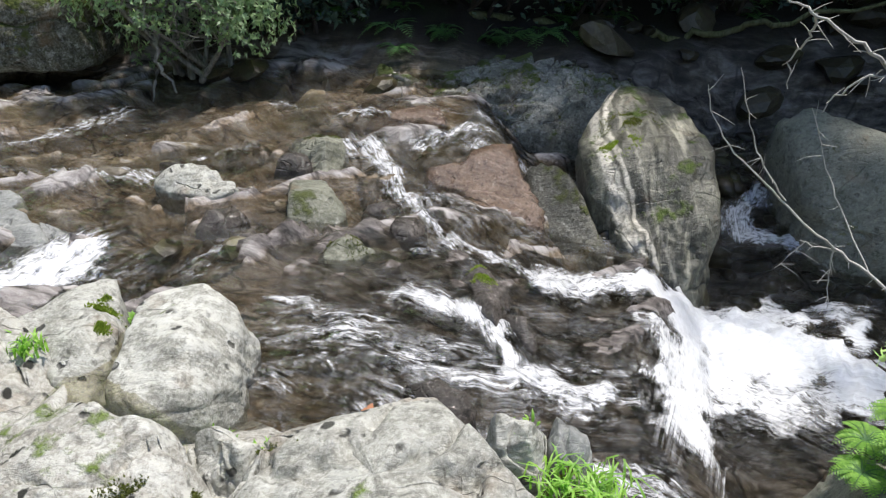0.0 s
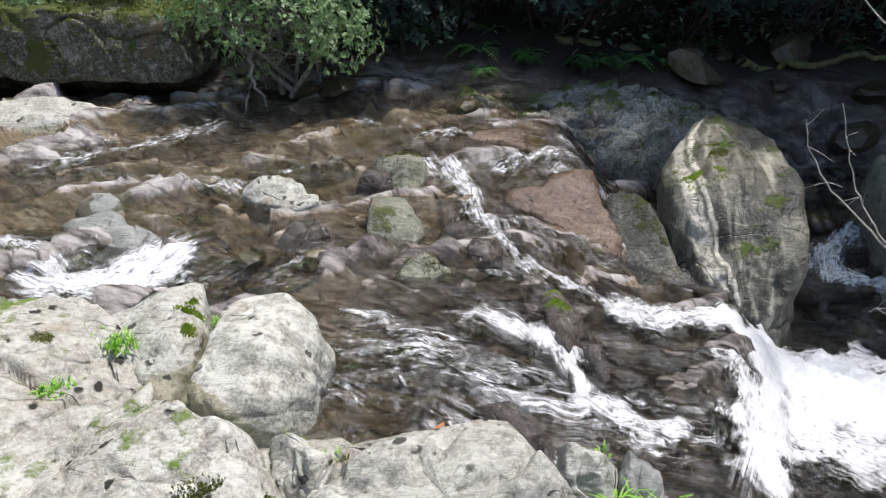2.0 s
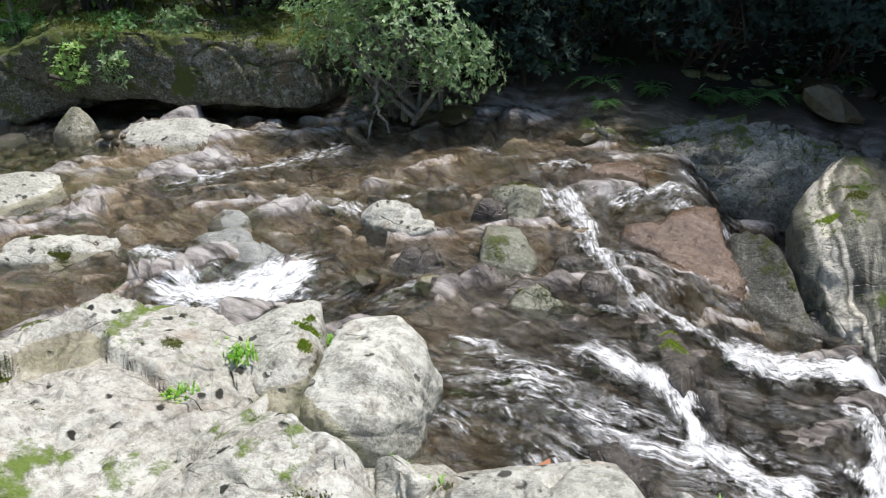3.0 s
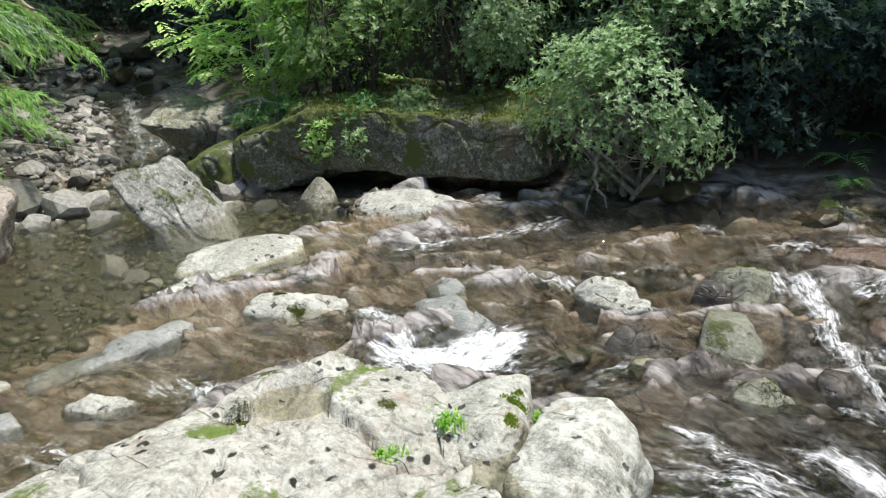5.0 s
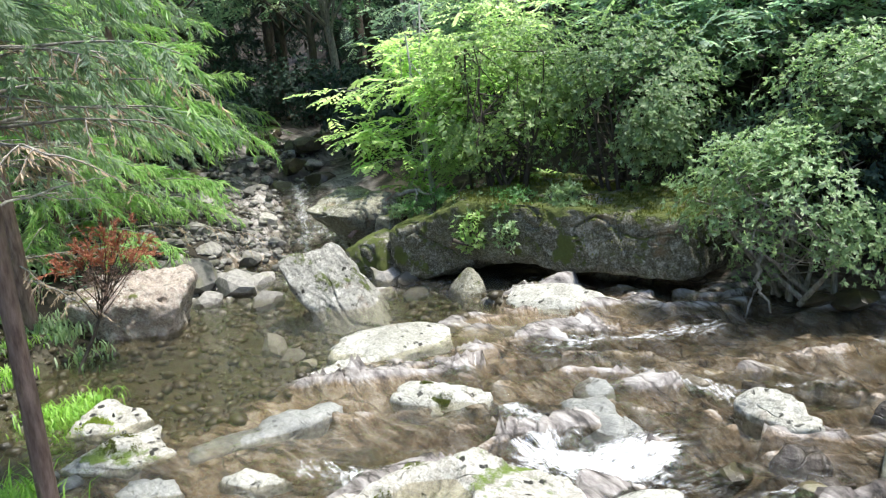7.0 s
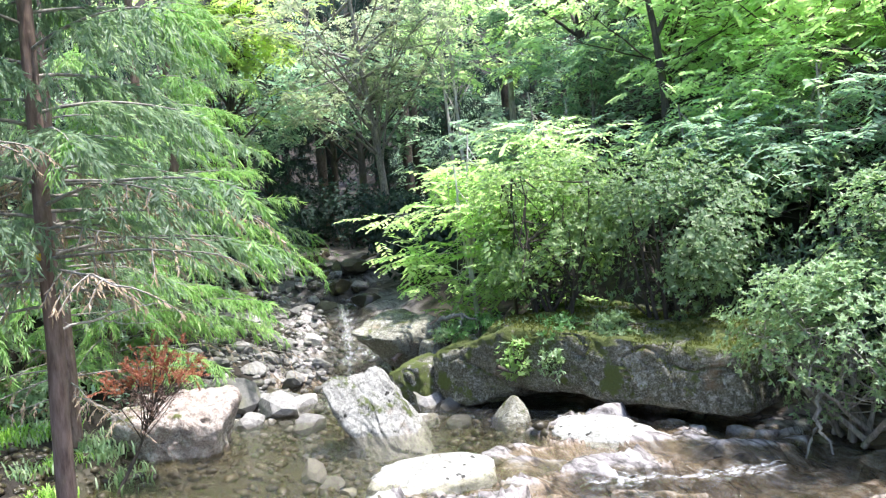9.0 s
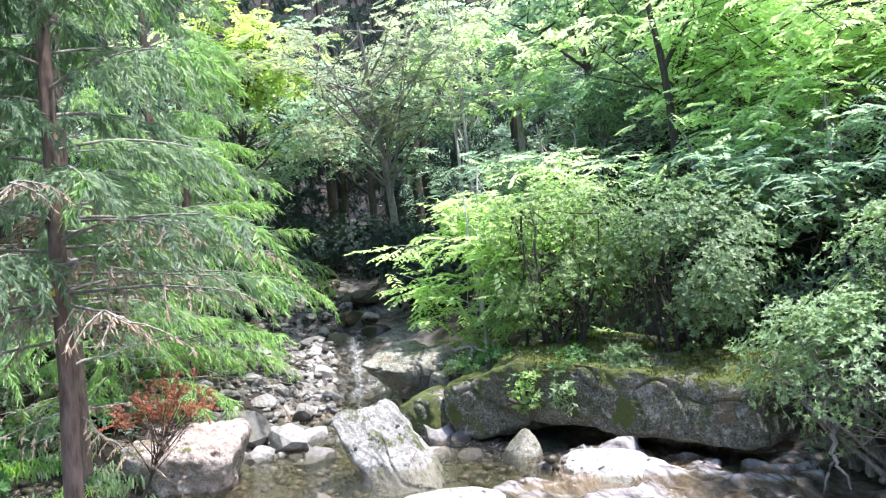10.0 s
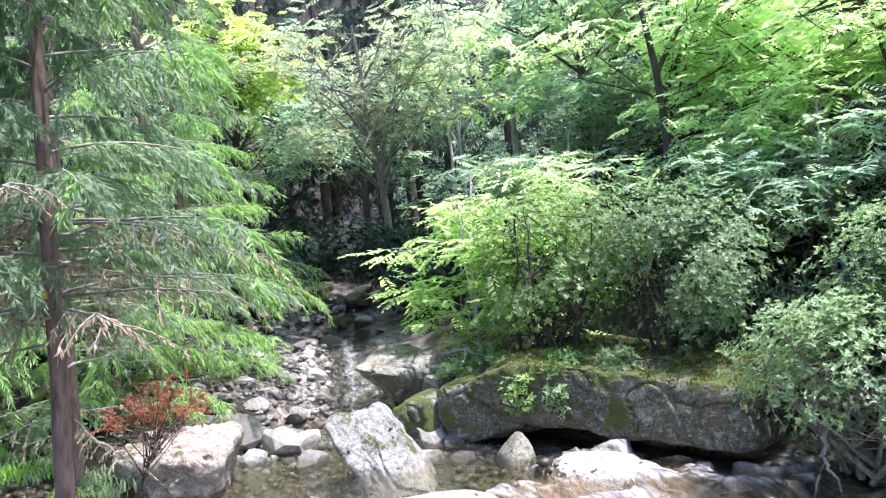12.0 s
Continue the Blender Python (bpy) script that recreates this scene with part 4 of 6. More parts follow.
hull_rock("rock", [(-3.02, 4.3, -0.08), (-2.86, 4.38, 0.05), (-2.62, 4.24, 0.07), (-2.5, 4.08, 0.0), (-2.7, 3.98, -0.06)], M_GREY, "grey rock hump washed by the brook", 62, 5, 14, 0.02, 0.016, sunk=0.25, group=SHELF)
boulder("rock", [(-2.5, 4.03), (-2.36, 4.0), (-1.94, 3.66), (-2.02, 3.55), (-2.2, 3.64)], -0.3, 0.05, M_GREY, "thin grey rock rib parting the water", 63, 0.03, n=90, rings=30, **FLAT)
hull_rock("rock", [(-4.98, 5.9, -0.02), (-4.8, 6.04, 0.12), (-4.36, 6.2, 0.17), (-3.86, 6.08, 0.13), (-3.4, 6.12, 0.0), (-3.78, 5.78, -0.04), (-4.6, 5.6, -0.03), (-4.2, 5.85, 0.13)], M_PALE, "pale rock below the mossy ledge", 67, 5, 26, 0.035, 0.024, sunk=0.2, group=SHELF)
hull_rock("rock", [(-5.8, 6.02, -0.02), (-5.53, 6.12, 0.26), (-5.42, 6.1, 0.24), (-5.24, 6.08, 0.1), (-5.22, 5.96, -0.03), (-5.34, 5.78, -0.03), (-5.6, 6.3, 0.1)], M_FLATTOP, "pointed grey-brown rock standing before the ledge", 69, 5, 20, 0.012, 0.01, sunk=0.2, group=SHELF)
hull_rock("rock", [(-1.9, 4.52, -0.05), (-1.8, 4.6, 0.03), (-1.58, 4.57, 0.05), (-1.31, 4.46, -0.05), (-1.5, 4.33, -0.08), (-1.84, 4.43, -0.06)], M_PALE, "white rock standing out of brown water", 71, 5, 26, 0.035, 0.024, sunk=0.25, group=SHELF)
boulder("rock", [(-1.23, 5.39), (-1.13, 5.65), (-0.89, 5.76), (-0.65, 5.26), (-0.74, 4.93), (-1.01, 5.0)], -0.45, 0.12, M_MOSSY, "mossy grey rock above the falls", 73, 0.05, n=110, rings=36, **FLAT)
hull_rock("rock", [(-1.04, 4.62, -0.06), (-0.98, 4.32, -0.06), (-0.72, 4.4, -0.08), (-0.62, 4.4, -0.2), (-0.64, 4.12, -0.3), (-0.98, 4.1, -0.28), (-0.8, 4.7, -0.1)], M_MOSSY, "dark mossy block in the stream", 79, 5, 20, 0.015, 0.014, sunk=0.3, group=SHELF)
boulder("rock", [(-1.05, 3.93), (-0.79, 4.15), (-0.51, 4.25), (-0.2, 4.16), (-0.12, 3.94), (-0.34, 3.63), (-0.59, 3.58), (-0.96, 3.75)], -0.6, -0.06, M_MOSSY, "flat mossy rock among the rapids", 83, 0.06, n=110, rings=32, group=SHELF, boxy=3.0, keen=0.76, facets=14)
boulder("rock", [(-0.02, 4.01), (0.23, 3.93), (0.36, 3.84), (0.49, 3.5), (0.47, 3.22), (0.31, 3.19), (0.2, 3.5), (0.03, 3.75)], -0.9, -0.24, M_WET, "dark wet rock with yellow moss beside the falls", 89, 0.05, n=100, rings=30, group=SHELF, boxy=3.0, keen=0.76, facets=14)
hull_rock("rock", [(0.48, 3.72, -0.72), (0.8, 3.92, -0.66), (1.18, 3.84, -0.68), (1.42, 3.58, -0.84), (1.38, 3.22, -1.1), (1.0, 3.2, -1.1), (0.62, 3.5, -0.86), (0.95, 3.6, -0.66)], M_WET, "round wet rock under the falling water", 97, 5, 10, 0.03, 0.02, sunk=0.4, group=SHELF)
hull_rock("rock", [(0.64, 5.55, -0.33), (0.82, 5.56, -0.28), (1.0, 5.4, -0.33), (1.14, 4.97, -0.5), (1.24, 4.7, -0.82), (1.1, 4.52, -0.95), (0.9, 4.62, -0.9), (0.7, 5.08, -0.66)], M_DARKMOSS, "dark mossy slab leaning beside the veined boulder", 98, 5, 14, 0.03, 0.015, sunk=0.5, group=SHELF)
hull_rock("rock", [(-0.2, 5.15, -0.2), (0.25, 5.3, -0.15), (0.55, 5.5, -0.12), (0.75, 5.3, -0.4), (0.85, 4.6, -0.85), (0.6, 4.5, -0.85), (0.28, 4.62, -0.74), (0.02, 4.72, -0.66), (-0.16, 4.95, -0.4)], M_RUST, "smooth brown wet bedrock face beside the falls", 99, 5, 14, 0.05, 0.05, sunk=0.4, group=SHELF)
hull_rock("rock", [(-0.78, 6.02, -0.12), (-0.38, 6.24, -0.03), (0.02, 6.12, -0.06), (0.12, 5.8, -0.14), (-0.1, 5.66, -0.3), (-0.46, 5.6, -0.3), (-0.2, 5.95, -0.02)], M_RUST, "rounded wet bedrock hump above the falls", 100, 5, 8, 0.03, 0.02, sunk=0.4, group=SHELF)
for k, (a, b, w, z0, z1) in enumerate((((-1.5, 3.9), (-1.22, 4.12), 0.1, -0.17, -0.02), ((-1.3, 3.72), (-1.05, 3.95), 0.08, -0.22, -0.1), ((-2.05, 4.9), (-1.75, 4.75), 0.08, -0.12, 0.0), ((-1.2, 4.85), (-0.95, 4.95), 0.07, -0.15, -0.02), ((-0.35, 4.0), (-0.1, 4.2), 0.12, -0.4, -0.2), ((-0.55, 4.35), (-0.3, 4.5), 0.12, -0.36, -0.22), ((-2.2, 3.75), (-1.95, 3.62), 0.07, -0.16, -0.02), ((0.25, 3.55), (0.5, 3.3), 0.12, -0.62, -0.42), ((-0.3, 2.75), (0.1, 2.6), 0.12, -0.45, -0.3))):
    (ax, ay), (bx, by) = a, b
    hull_rock("rock", [(ax, ay, z0), (ax + 0.3 * (bx - ax) - w * 0.5, ay + 0.3 * (by - ay) + w, z1), (bx, by + w * 0.6, z1 - 0.03), (bx + 0.04, by, z0), (bx - 0.3 * (bx - ax) + w * 0.5, by - w * 1.2, z0), (0.5 * (ax + bx), 0.5 * (ay + by), z1)], M_WET, "jagged dark wet rock in the rapids", 700 + k, 4, 20, 0.02, 0.02, sunk=0.3, group=SHELF)
# ---- the veined boulder and the far side ----
hull_rock("boulder", [(1.43, 5.88, 0.05), (1.08, 5.72, -0.1), (1.05, 5.36, -0.2), (1.14, 4.95, -0.45), (1.28, 4.7, -0.78), (1.42, 4.52, -0.9), (1.62, 6.6, 0.12), (2.0, 6.35, 0.06), (2.12, 5.5, -0.06), (2.1, 4.9, -0.3), (2.04, 4.66, -0.72), (1.78, 4.46, -0.98), (1.52, 5.2, -0.04)], M_VEIN, "tall boulder with pale winding veins and moss", 101, 6, 14, 0.04, 0.035, (0.1, 0.1, 1.35), 0.25, 0.5, FAR_GROUP, "boulder")
hull_rock("boulder", [(2.84, 6.15, -0.15), (3.2, 6.1, -0.12), (3.75, 5.5, -0.2), (3.9, 5.1, -0.5), (2.86, 5.9, -0.42), (2.92, 5.4, -0.72), (3.06, 5.16, -0.9), (3.5, 4.85, -0.9), (3.2, 5.6, -0.2)], M_SHADEROCK, "tilted grey boulder in the shade", 103, 5, 14, 0.04, 0.03, sunk=0.5, group=FAR_GROUP, category="boulder")
boulder("rock_ledge", [(-1.5, 7.0), (-1.1, 6.95), (-0.6, 6.75), (0.0, 6.6), (0.6, 6.4), (1.2, 6.5), (2.0, 6.5), (2.3, 7.2), (1.6, 8.0), (0, 8.0), (-1.4, 7.8)], -0.5, 0.0, M_FARLEDGE, "low pale rock ledge with moss along its top", 107, 0.1, n=260, rings=70, boxy=4.5, category="ledge", facets=10, keen=0.75, strata=0.04, knobs=0.03, grow=1.0, split=0.13, cells=(2.6, 1.6), strike=-5)
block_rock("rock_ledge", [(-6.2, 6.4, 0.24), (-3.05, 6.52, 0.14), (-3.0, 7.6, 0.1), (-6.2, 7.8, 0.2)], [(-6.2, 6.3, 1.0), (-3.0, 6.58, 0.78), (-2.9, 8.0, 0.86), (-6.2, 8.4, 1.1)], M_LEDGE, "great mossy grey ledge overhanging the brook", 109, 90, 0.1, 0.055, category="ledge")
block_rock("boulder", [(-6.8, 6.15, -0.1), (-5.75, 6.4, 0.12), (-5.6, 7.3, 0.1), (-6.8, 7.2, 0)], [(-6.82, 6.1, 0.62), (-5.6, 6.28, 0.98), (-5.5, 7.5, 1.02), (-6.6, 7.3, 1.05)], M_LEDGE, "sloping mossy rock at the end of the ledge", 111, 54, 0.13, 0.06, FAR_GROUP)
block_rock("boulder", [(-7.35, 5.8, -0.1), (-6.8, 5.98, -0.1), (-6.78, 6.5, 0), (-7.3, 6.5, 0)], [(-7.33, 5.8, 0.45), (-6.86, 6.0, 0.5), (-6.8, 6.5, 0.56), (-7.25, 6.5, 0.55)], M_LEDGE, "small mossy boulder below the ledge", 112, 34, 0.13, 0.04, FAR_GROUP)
block_rock("boulder", [(-7.95, 6.75, 0.1), (-7.6, 6.85, 0.1), (-7.5, 7.2, 0.1), (-8.4, 7.3, 0.15)], [(-8.4, 5.98, 0.86), (-7.66, 6.18, 0.74), (-7.36, 6.95, 0.95), (-8.8, 7.3, 1.1)], M_FLATTOP, "flat-topped boulder with a dark overhang beside the cascade", 113, 44, 0.12, 0.045, FAR_GROUP)
block_rock("boulder", [(-7.5, 6.5, 0.3), (-7.2, 6.5, 0.3), (-7.15, 6.8, 0.3), (-7.45, 6.8, 0.3)], [(-7.42, 6.5, 0.72), (-7.14, 6.5, 0.68), (-7.15, 6.8, 0.72), (-7.4, 6.8, 0.75)], M_FLATTOP, "small pale boulder wedged behind the mossy rock", 114, 20, 0.13, 0.03, FAR_GROUP)
block_rock("boulder", [(-6.3, 4.6, -0.32), (-5.68, 5.05, -0.3), (-6.15, 5.6, -0.35), (-6.75, 5.05, -0.35)], [(-6.76, 4.42, 0.58), (-6.6, 5.18, 0.7), (-6.95, 5.55, 0.52), (-7.1, 4.85, 0.42)], M_TILT, "tilted white block of rock standing in the pool", 127, 46, 0.12, 0.06)
block_rock("boulder", [(-7.8, 2.85, -0.2), (-7.3, 3.3, -0.2), (-7.7, 3.9, -0.15), (-8.3, 3.2, -0.15)], [(-7.85, 2.62, 0.42), (-7.15, 3.45, 0.42), (-7.7, 4.1, 0.62), (-8.5, 3.1, 0.62)], M_PINK, "pinkish pale boulder overhanging the pool's edge", 131, 44, 0.16, 0.08)
EDGE = "rocks at the pool's edge"
hull_rock("rock", [(-5.55, 1.66, -0.02), (-5.6, 1.84, 0.08), (-5.62, 2.08, 0.12), (-5.42, 2.18, 0.1), (-5.2, 2.18, 0.0), (-5.22, 1.86, -0.01)], M_SPOT, "pale mossy rock on the pool's near edge", 137, 5, 20, 0.03, 0.02, sunk=0.15, group=EDGE)
hull_rock("rock", [(-5.0, 1.38, -0.01), (-4.93, 1.6, 0.07), (-4.8, 1.8, 0.09), (-4.82, 2.08, 0.13), (-4.63, 2.04, 0.05), (-4.46, 2.0, 0.0), (-4.5, 1.64, -0.02)], M_SPOT, "long pale ridge of mossy rock in the pool", 138, 5, 24, 0.03, 0.03, sunk=0.15, group=EDGE)
hull_rock("rock", [(-3.92, 1.93, -0.01), (-3.82, 2.02, 0.06), (-3.64, 2.14, 0.06), (-3.48, 2.18, 0.0), (-3.6, 1.95, -0.01)], M_PALE, "small low pale rock beside the slab", 139, 4, 16, 0.02, 0.015, sunk=0.1, group=EDGE)
hull_rock("rock", [(-4.36, 1.46, 0.0), (-4.28, 1.6, 0.06), (-4.1, 1.74, 0.05), (-3.9, 1.72, 0.0), (-4.1, 1.46, 0.0)], M_GREY, "low broken grey rock at the water's edge", 140, 4, 20, 0.03, 0.02, sunk=0.1, group=EDGE)


# ---- standing water between the rocks ----
def puddle(outline, z, label):
    ring = round_outline(outline, 40)
    c = ring.mean(0)
    v = np.concatenate([np.concatenate([c + r * (ring - c), np.full((40, 1), z)], 1) for r in (0.01, 0.35, 0.7, 1.0)])
    tagged(mesh_object("puddle", v, grid_faces(4, 40, True), M_WATER), label, "puddle", "puddles on the rocks")


puddle([(-1.62, 1.85), (-1.5, 2.5), (-1.37, 2.75), (-1.28, 2.3), (-0.95, 2.05), (-0.88, 1.85), (-1.3, 1.85)], 0.055, "brown standing water between pale rocks")
puddle([(-2.62, 2.1), (-2.45, 2.4), (-2.2, 2.4), (-2.15, 2.1), (-2.35, 1.98)], 0.255, "olive-brown puddle in a hollow of the slab")


# ---- trees and shrubs ----
HX, HY = np.arange(-46, 18, 0.08), np.arange(-14, 42, 0.08)
HEIGHTS = ground_height(*np.meshgrid(HX, HY))[0]


def ground_at(x, y):
    """Height of the ground, read off a grid."""
    u, w = (x - HX[0]) / 0.08, (y - HY[0]) / 0.08
    i, j = int(u), int(w)
    u, w = u - i, w - j
    a = HEIGHTS[j, i] * (1 - u) + HEIGHTS[j, i + 1] * u
    b = HEIGHTS[j + 1, i] * (1 - u) + HEIGHTS[j + 1, i + 1] * u
    return float(a * (1 - w) + b * w)


def bent(start, direction, length, droop, rng, n=7, wander=0.08):
    """A branch line that sags (droop > 0) or rises towards its tip."""
    t = np.linspace(0, 1, n)[:, None]
    d = unit(np.array(direction, float))
    p = np.array(start) + d * length * t + np.array([0, 0, -1.0]) * droop * length * t ** 2
    return p + np.cumsum(rng.normal(0, wander * length / n, (n, 3)), 0) * t


def plumes(lines, per_metre, length, width, rng, hang=0.3):
    """Feathery cedar foliage: slender shoots leaning forward on all sides of each line and hanging a little."""
    at, along, face = [], [], []
    for p in lines:
        seg = np.linalg.norm(np.diff(p, axis=0), axis=1).sum()
        m = max(5, int(seg * per_metre))
        u = rng.uniform(0.02, 1, m) * (len(p) - 1)
        i = np.minimum(u.astype(int), len(p) - 2)
        d = unit(p[i + 1] - p[i])
        at.append(p[i] + (u - i)[:, None] * (p[i + 1] - p[i]))
        side = unit(np.cross(d, rng.normal(0, 1, (m, 3))))
        along.append(unit(d * 0.8 + side * rng.uniform(0.25, 0.75, (m, 1)) - np.array([0, 0, hang])))
        face.append(unit(np.array([0, 0, 1.0]) + 0.6 * rng.normal(0, 1, (m, 3))))
    at, along, face = np.concatenate(at), np.concatenate(along), np.concatenate(face)
    k = len(at)
    return blades(at, along, face, length * rng.uniform(0.55, 1.3, k), width * rng.uniform(0.7, 1.3, k), -0.06)


def cedar(at, height, radius, seed, label, bare=1.6, reach=2.0, count=46, mat=None, twigs=26, bark=None, density=95, needle=0.085, dead=10, group="", name="cedar_tree", tip=None, fresh_from=0.7, rise=0.3, lowest=0.5):
    """A Japanese cedar: straight trunk, branches that rise and then nod, hung with feathery plumes; dead twigs low down."""
    rng = np.random.default_rng(seed)
    tree = thing(name, at, label, "tree", group)
    z = np.linspace(0, height, 24)
    line = np.stack([0.0012 * height * np.sin(z * 0.7 + seed), 0.0012 * height * np.cos(z * 0.5 + seed), z - 0.25], 1)
    line[:, :2] -= line[0, :2]
    mesh_object("trunk", *tube(line, radius * (1.15 - z / height) ** 0.8 + 0.004, 14, radius * 0.12, seed), bark or M_BARK, tree)
    limbs, shoots, fresh, brown = [], [], [], []
    for k in range(count):
        low = k < dead
        h = rng.uniform(lowest, bare + 0.5) if low else bare + (height - bare) * ((k - dead) / max(1, count - dead)) ** 1.1
        a = 2.4 * k + rng.uniform(-0.5, 0.5)
        L = reach * (0.3 + 0.55 * rng.random()) if low else reach * (1.08 - h / height) ** 0.75 * rng.uniform(0.7, 1.15)
        base = np.array([np.interp(h, z, line[:, 0]), np.interp(h, z, line[:, 1]), h - 0.25])
        p = bent(base, (math.cos(a), math.sin(a), 0.02 if low else rise), L, 0.1 if low else rng.uniform(0.2, 0.5), rng, 9)
        limbs.append(tube(p, np.linspace(0.007 + 0.0035 * L, 0.0025, len(p)), 5))
        for j in range(twigs if not low else 9):
            u = (0.18 + 0.82 * (j + rng.random()) / (twigs if not low else 9)) * (len(p) - 1)
            i = min(int(u), len(p) - 2)
            s = p[i] + (u - i) * (p[i + 1] - p[i])
            d = unit(p[i + 1] - p[i])
            side = unit(np.cross(d, (0, 0, 1.0))) * (1 if j % 2 else -1)
            out = u / (len(p) - 1)
            if low:
                q = bent(s, d * 0.7 + side * rng.uniform(0.3, 1.0) + (0, 0, rng.uniform(-0.5, 0.1)), L * rng.uniform(0.1, 0.22), 0.35, rng, 5)
                brown.append(q)
                limbs.append(tube(q, np.linspace(0.004, 0.0015, len(q)), 4))
            else:
                q = bent(s, d * 0.75 + side * rng.uniform(0.3, 0.9) + (0, 0, rng.uniform(-0.45, 0.15)), (0.16 + 0.16 * L) * (1.25 - 0.7 * out) * rng.uniform(0.7, 1.2), rng.uniform(0.25, 0.7), rng, 6)
                (fresh if tip is not None and out > fresh_from * rng.uniform(0.8, 1.2) else shoots).append(q)
                if j == twigs - 1:
                    (fresh if tip is not None else shoots).append(p[-3:])
    bark_of = M_GREYBARK if bark is None else bark
    if group:
        tagged(mesh_object("branchwork", *join(limbs), bark_of, tree), kind="stuff")
    else:
        for v, f in limbs[:70]:
            mesh_object("branch", v, f, bark_of, tree)
        if limbs[70:]:
            tagged(mesh_object("branchwork", *join(limbs[70:]), bark_of, tree), kind="stuff")
    width = max(0.009, 0.11 * needle)
    mesh_object("crown", *plumes(shoots, density, needle, width, rng), mat or M_CEDAR, tree, "feathery green needle sprays", False)
    if fresh:
        tagged(mesh_object("young_growth", *plumes(fresh, density, needle * 1.1, width * 1.1, rng), tip, tree, "bright yellow-green young shoots", False), kind="stuff")
    if brown:
        tagged(mesh_object("dead_growth", *plumes(brown, 110, 0.05, 0.007, rng, 0.5), M_BROWN, tree, "withered brown-grey twigs", False), kind="stuff")
    return tree


def broadleaf(at, height, radius, crown, radii, seed, label, mat, bark, limbs=22, leaves=7000, leaf=0.09, lean=(0, 0), group="", name="broadleaf_tree", flat=0.1, stems=1, spread_=0.5, forks=()):
    """A tree with forking limbs and leaves in flat sprays. crown: its centre from the foot; radii of the crown."""
    rng = np.random.default_rng(seed)
    tree = thing(name, at, label, "tree", group)
    crown, radii = np.array(crown, float), np.array(radii, float)
    wood, tips, trunks = [], [], []
    for s in range(stems):
        z = np.linspace(0, 1, 12)[:, None]
        top = crown + np.array([0, 0, radii[2] * 0.7]) + (rng.normal(0, 0.35, 3) * radii if stems > 1 else 0)
        line = np.array([0, 0, -0.3]) + (top + (0, 0, 0.3)) * z + np.array([lean[0], lean[1], 0]) * np.sin(z * math.pi) + np.cumsum(rng.normal(0, 0.02 * height / 12, (12, 3)), 0)
        if stems > 1:
            line[:, :2] += rng.normal(0, 0.12, 2)
        trunks.append(line)
        v, f = tube(line, radius * (1.1 - z[:, 0]) ** 0.7 + 0.006, 10, radius * 0.15, seed)
        mesh_object("trunk", v, f, bark, tree)
    for line, r0, r1 in forks:
        p = np.array(line, float)
        t = np.linspace(0, len(p) - 1, 5 * len(p))
        p = np.stack([np.interp(t, np.arange(len(p)), p[:, a]) for a in range(3)], 1)
        mesh_object("trunk", *tube(p, np.linspace(r0, r1, len(p)), 10, 0.15 * r1, seed), bark, tree)
    for k in range(limbs):
        line = trunks[k % stems]
        u = rng.uniform(0.35, 0.97) * 11
        i = min(int(u), 10)
        base = line[i] + (u - i) * (line[i + 1] - line[i])
        goal = crown + radii * unit(rng.normal(0, 1, 3)) * rng.uniform(0.55, 1.0) ** 0.5
        p = bent(base, goal - base, np.linalg.norm(goal - base), rng.uniform(-0.05, 0.12), rng, 8, 0.12)
        wood.append(tube(p, np.linspace(radius * 0.33, 0.005, len(p)), 6))
        tips.append(p[-1])
        for j in range(4):
            w = p[rng.integers(3, 8)]
            q = bent(w, unit(p[-1] - p[0]) * 0.6 + rng.normal(0, 0.8, 3) * (1, 1, 0.4), np.linalg.norm(goal - base) * rng.uniform(0.2, 0.45), 0.05, rng, 5, 0.15)
            wood.append(tube(q, np.linspace(radius * 0.12 + 0.002, 0.003, len(q)), 4))
            tips.append(q[-1]), tips.append(q[2])
    if group:
        tagged(mesh_object("branchwork", *join(wood), bark, tree), kind="stuff")
    else:
        for v, f in wood[::5]:
            mesh_object("branch", v, f, bark, tree)
        tagged(mesh_object("branchwork", *join([w for i, w in enumerate(wood) if i % 5]), bark, tree), kind="stuff")
    tips = np.array(tips)
    m = 11
    k = max(1, leaves // m)
    c = tips[rng.integers(0, len(tips), k)] + rng.normal(0, 1, (k, 3)) * (spread_ * 0.55, spread_ * 0.55, spread_ * flat)
    out = np.concatenate([(c - crown)[:, :2] / radii[:2] * 0.4 + rng.normal(0, 0.8, (k, 2)), rng.normal(-0.22, 0.25, (k, 1))], 1)
    d = np.repeat(unit(out), m, 0)
    u = np.tile(np.linspace(0.1, 1, m), k)[:, None]
    size = np.repeat(leaf * rng.uniform(0.75, 1.25, k), m) * np.tile(0.65 + 0.6 * np.sin(np.linspace(0.4, 2.9, m)), k)
    at = np.repeat(c, m, 0) + d * u * leaf * 3.6 - np.array([0, 0, 1.0]) * (u * leaf * 1.6) ** 2
    side = unit(np.cross(d, (0, 0, 1.0))) * np.tile(np.where(np.arange(m) % 2, 1, -1), k)[:, None]
    along = unit(d * 0.55 + side * 0.85 + rng.normal(0, 0.12, (k * m, 3)) - np.array([0, 0, 0.18]))
    face = unit(np.array([0, 0, 1.0]) + np.repeat(rng.normal(0, 0.22, (k, 3)), m, 0))
    mesh_object("crown", *blades(at, along, face, size, size * 0.5, 0.06), mat, tree, "", False)
    return tree


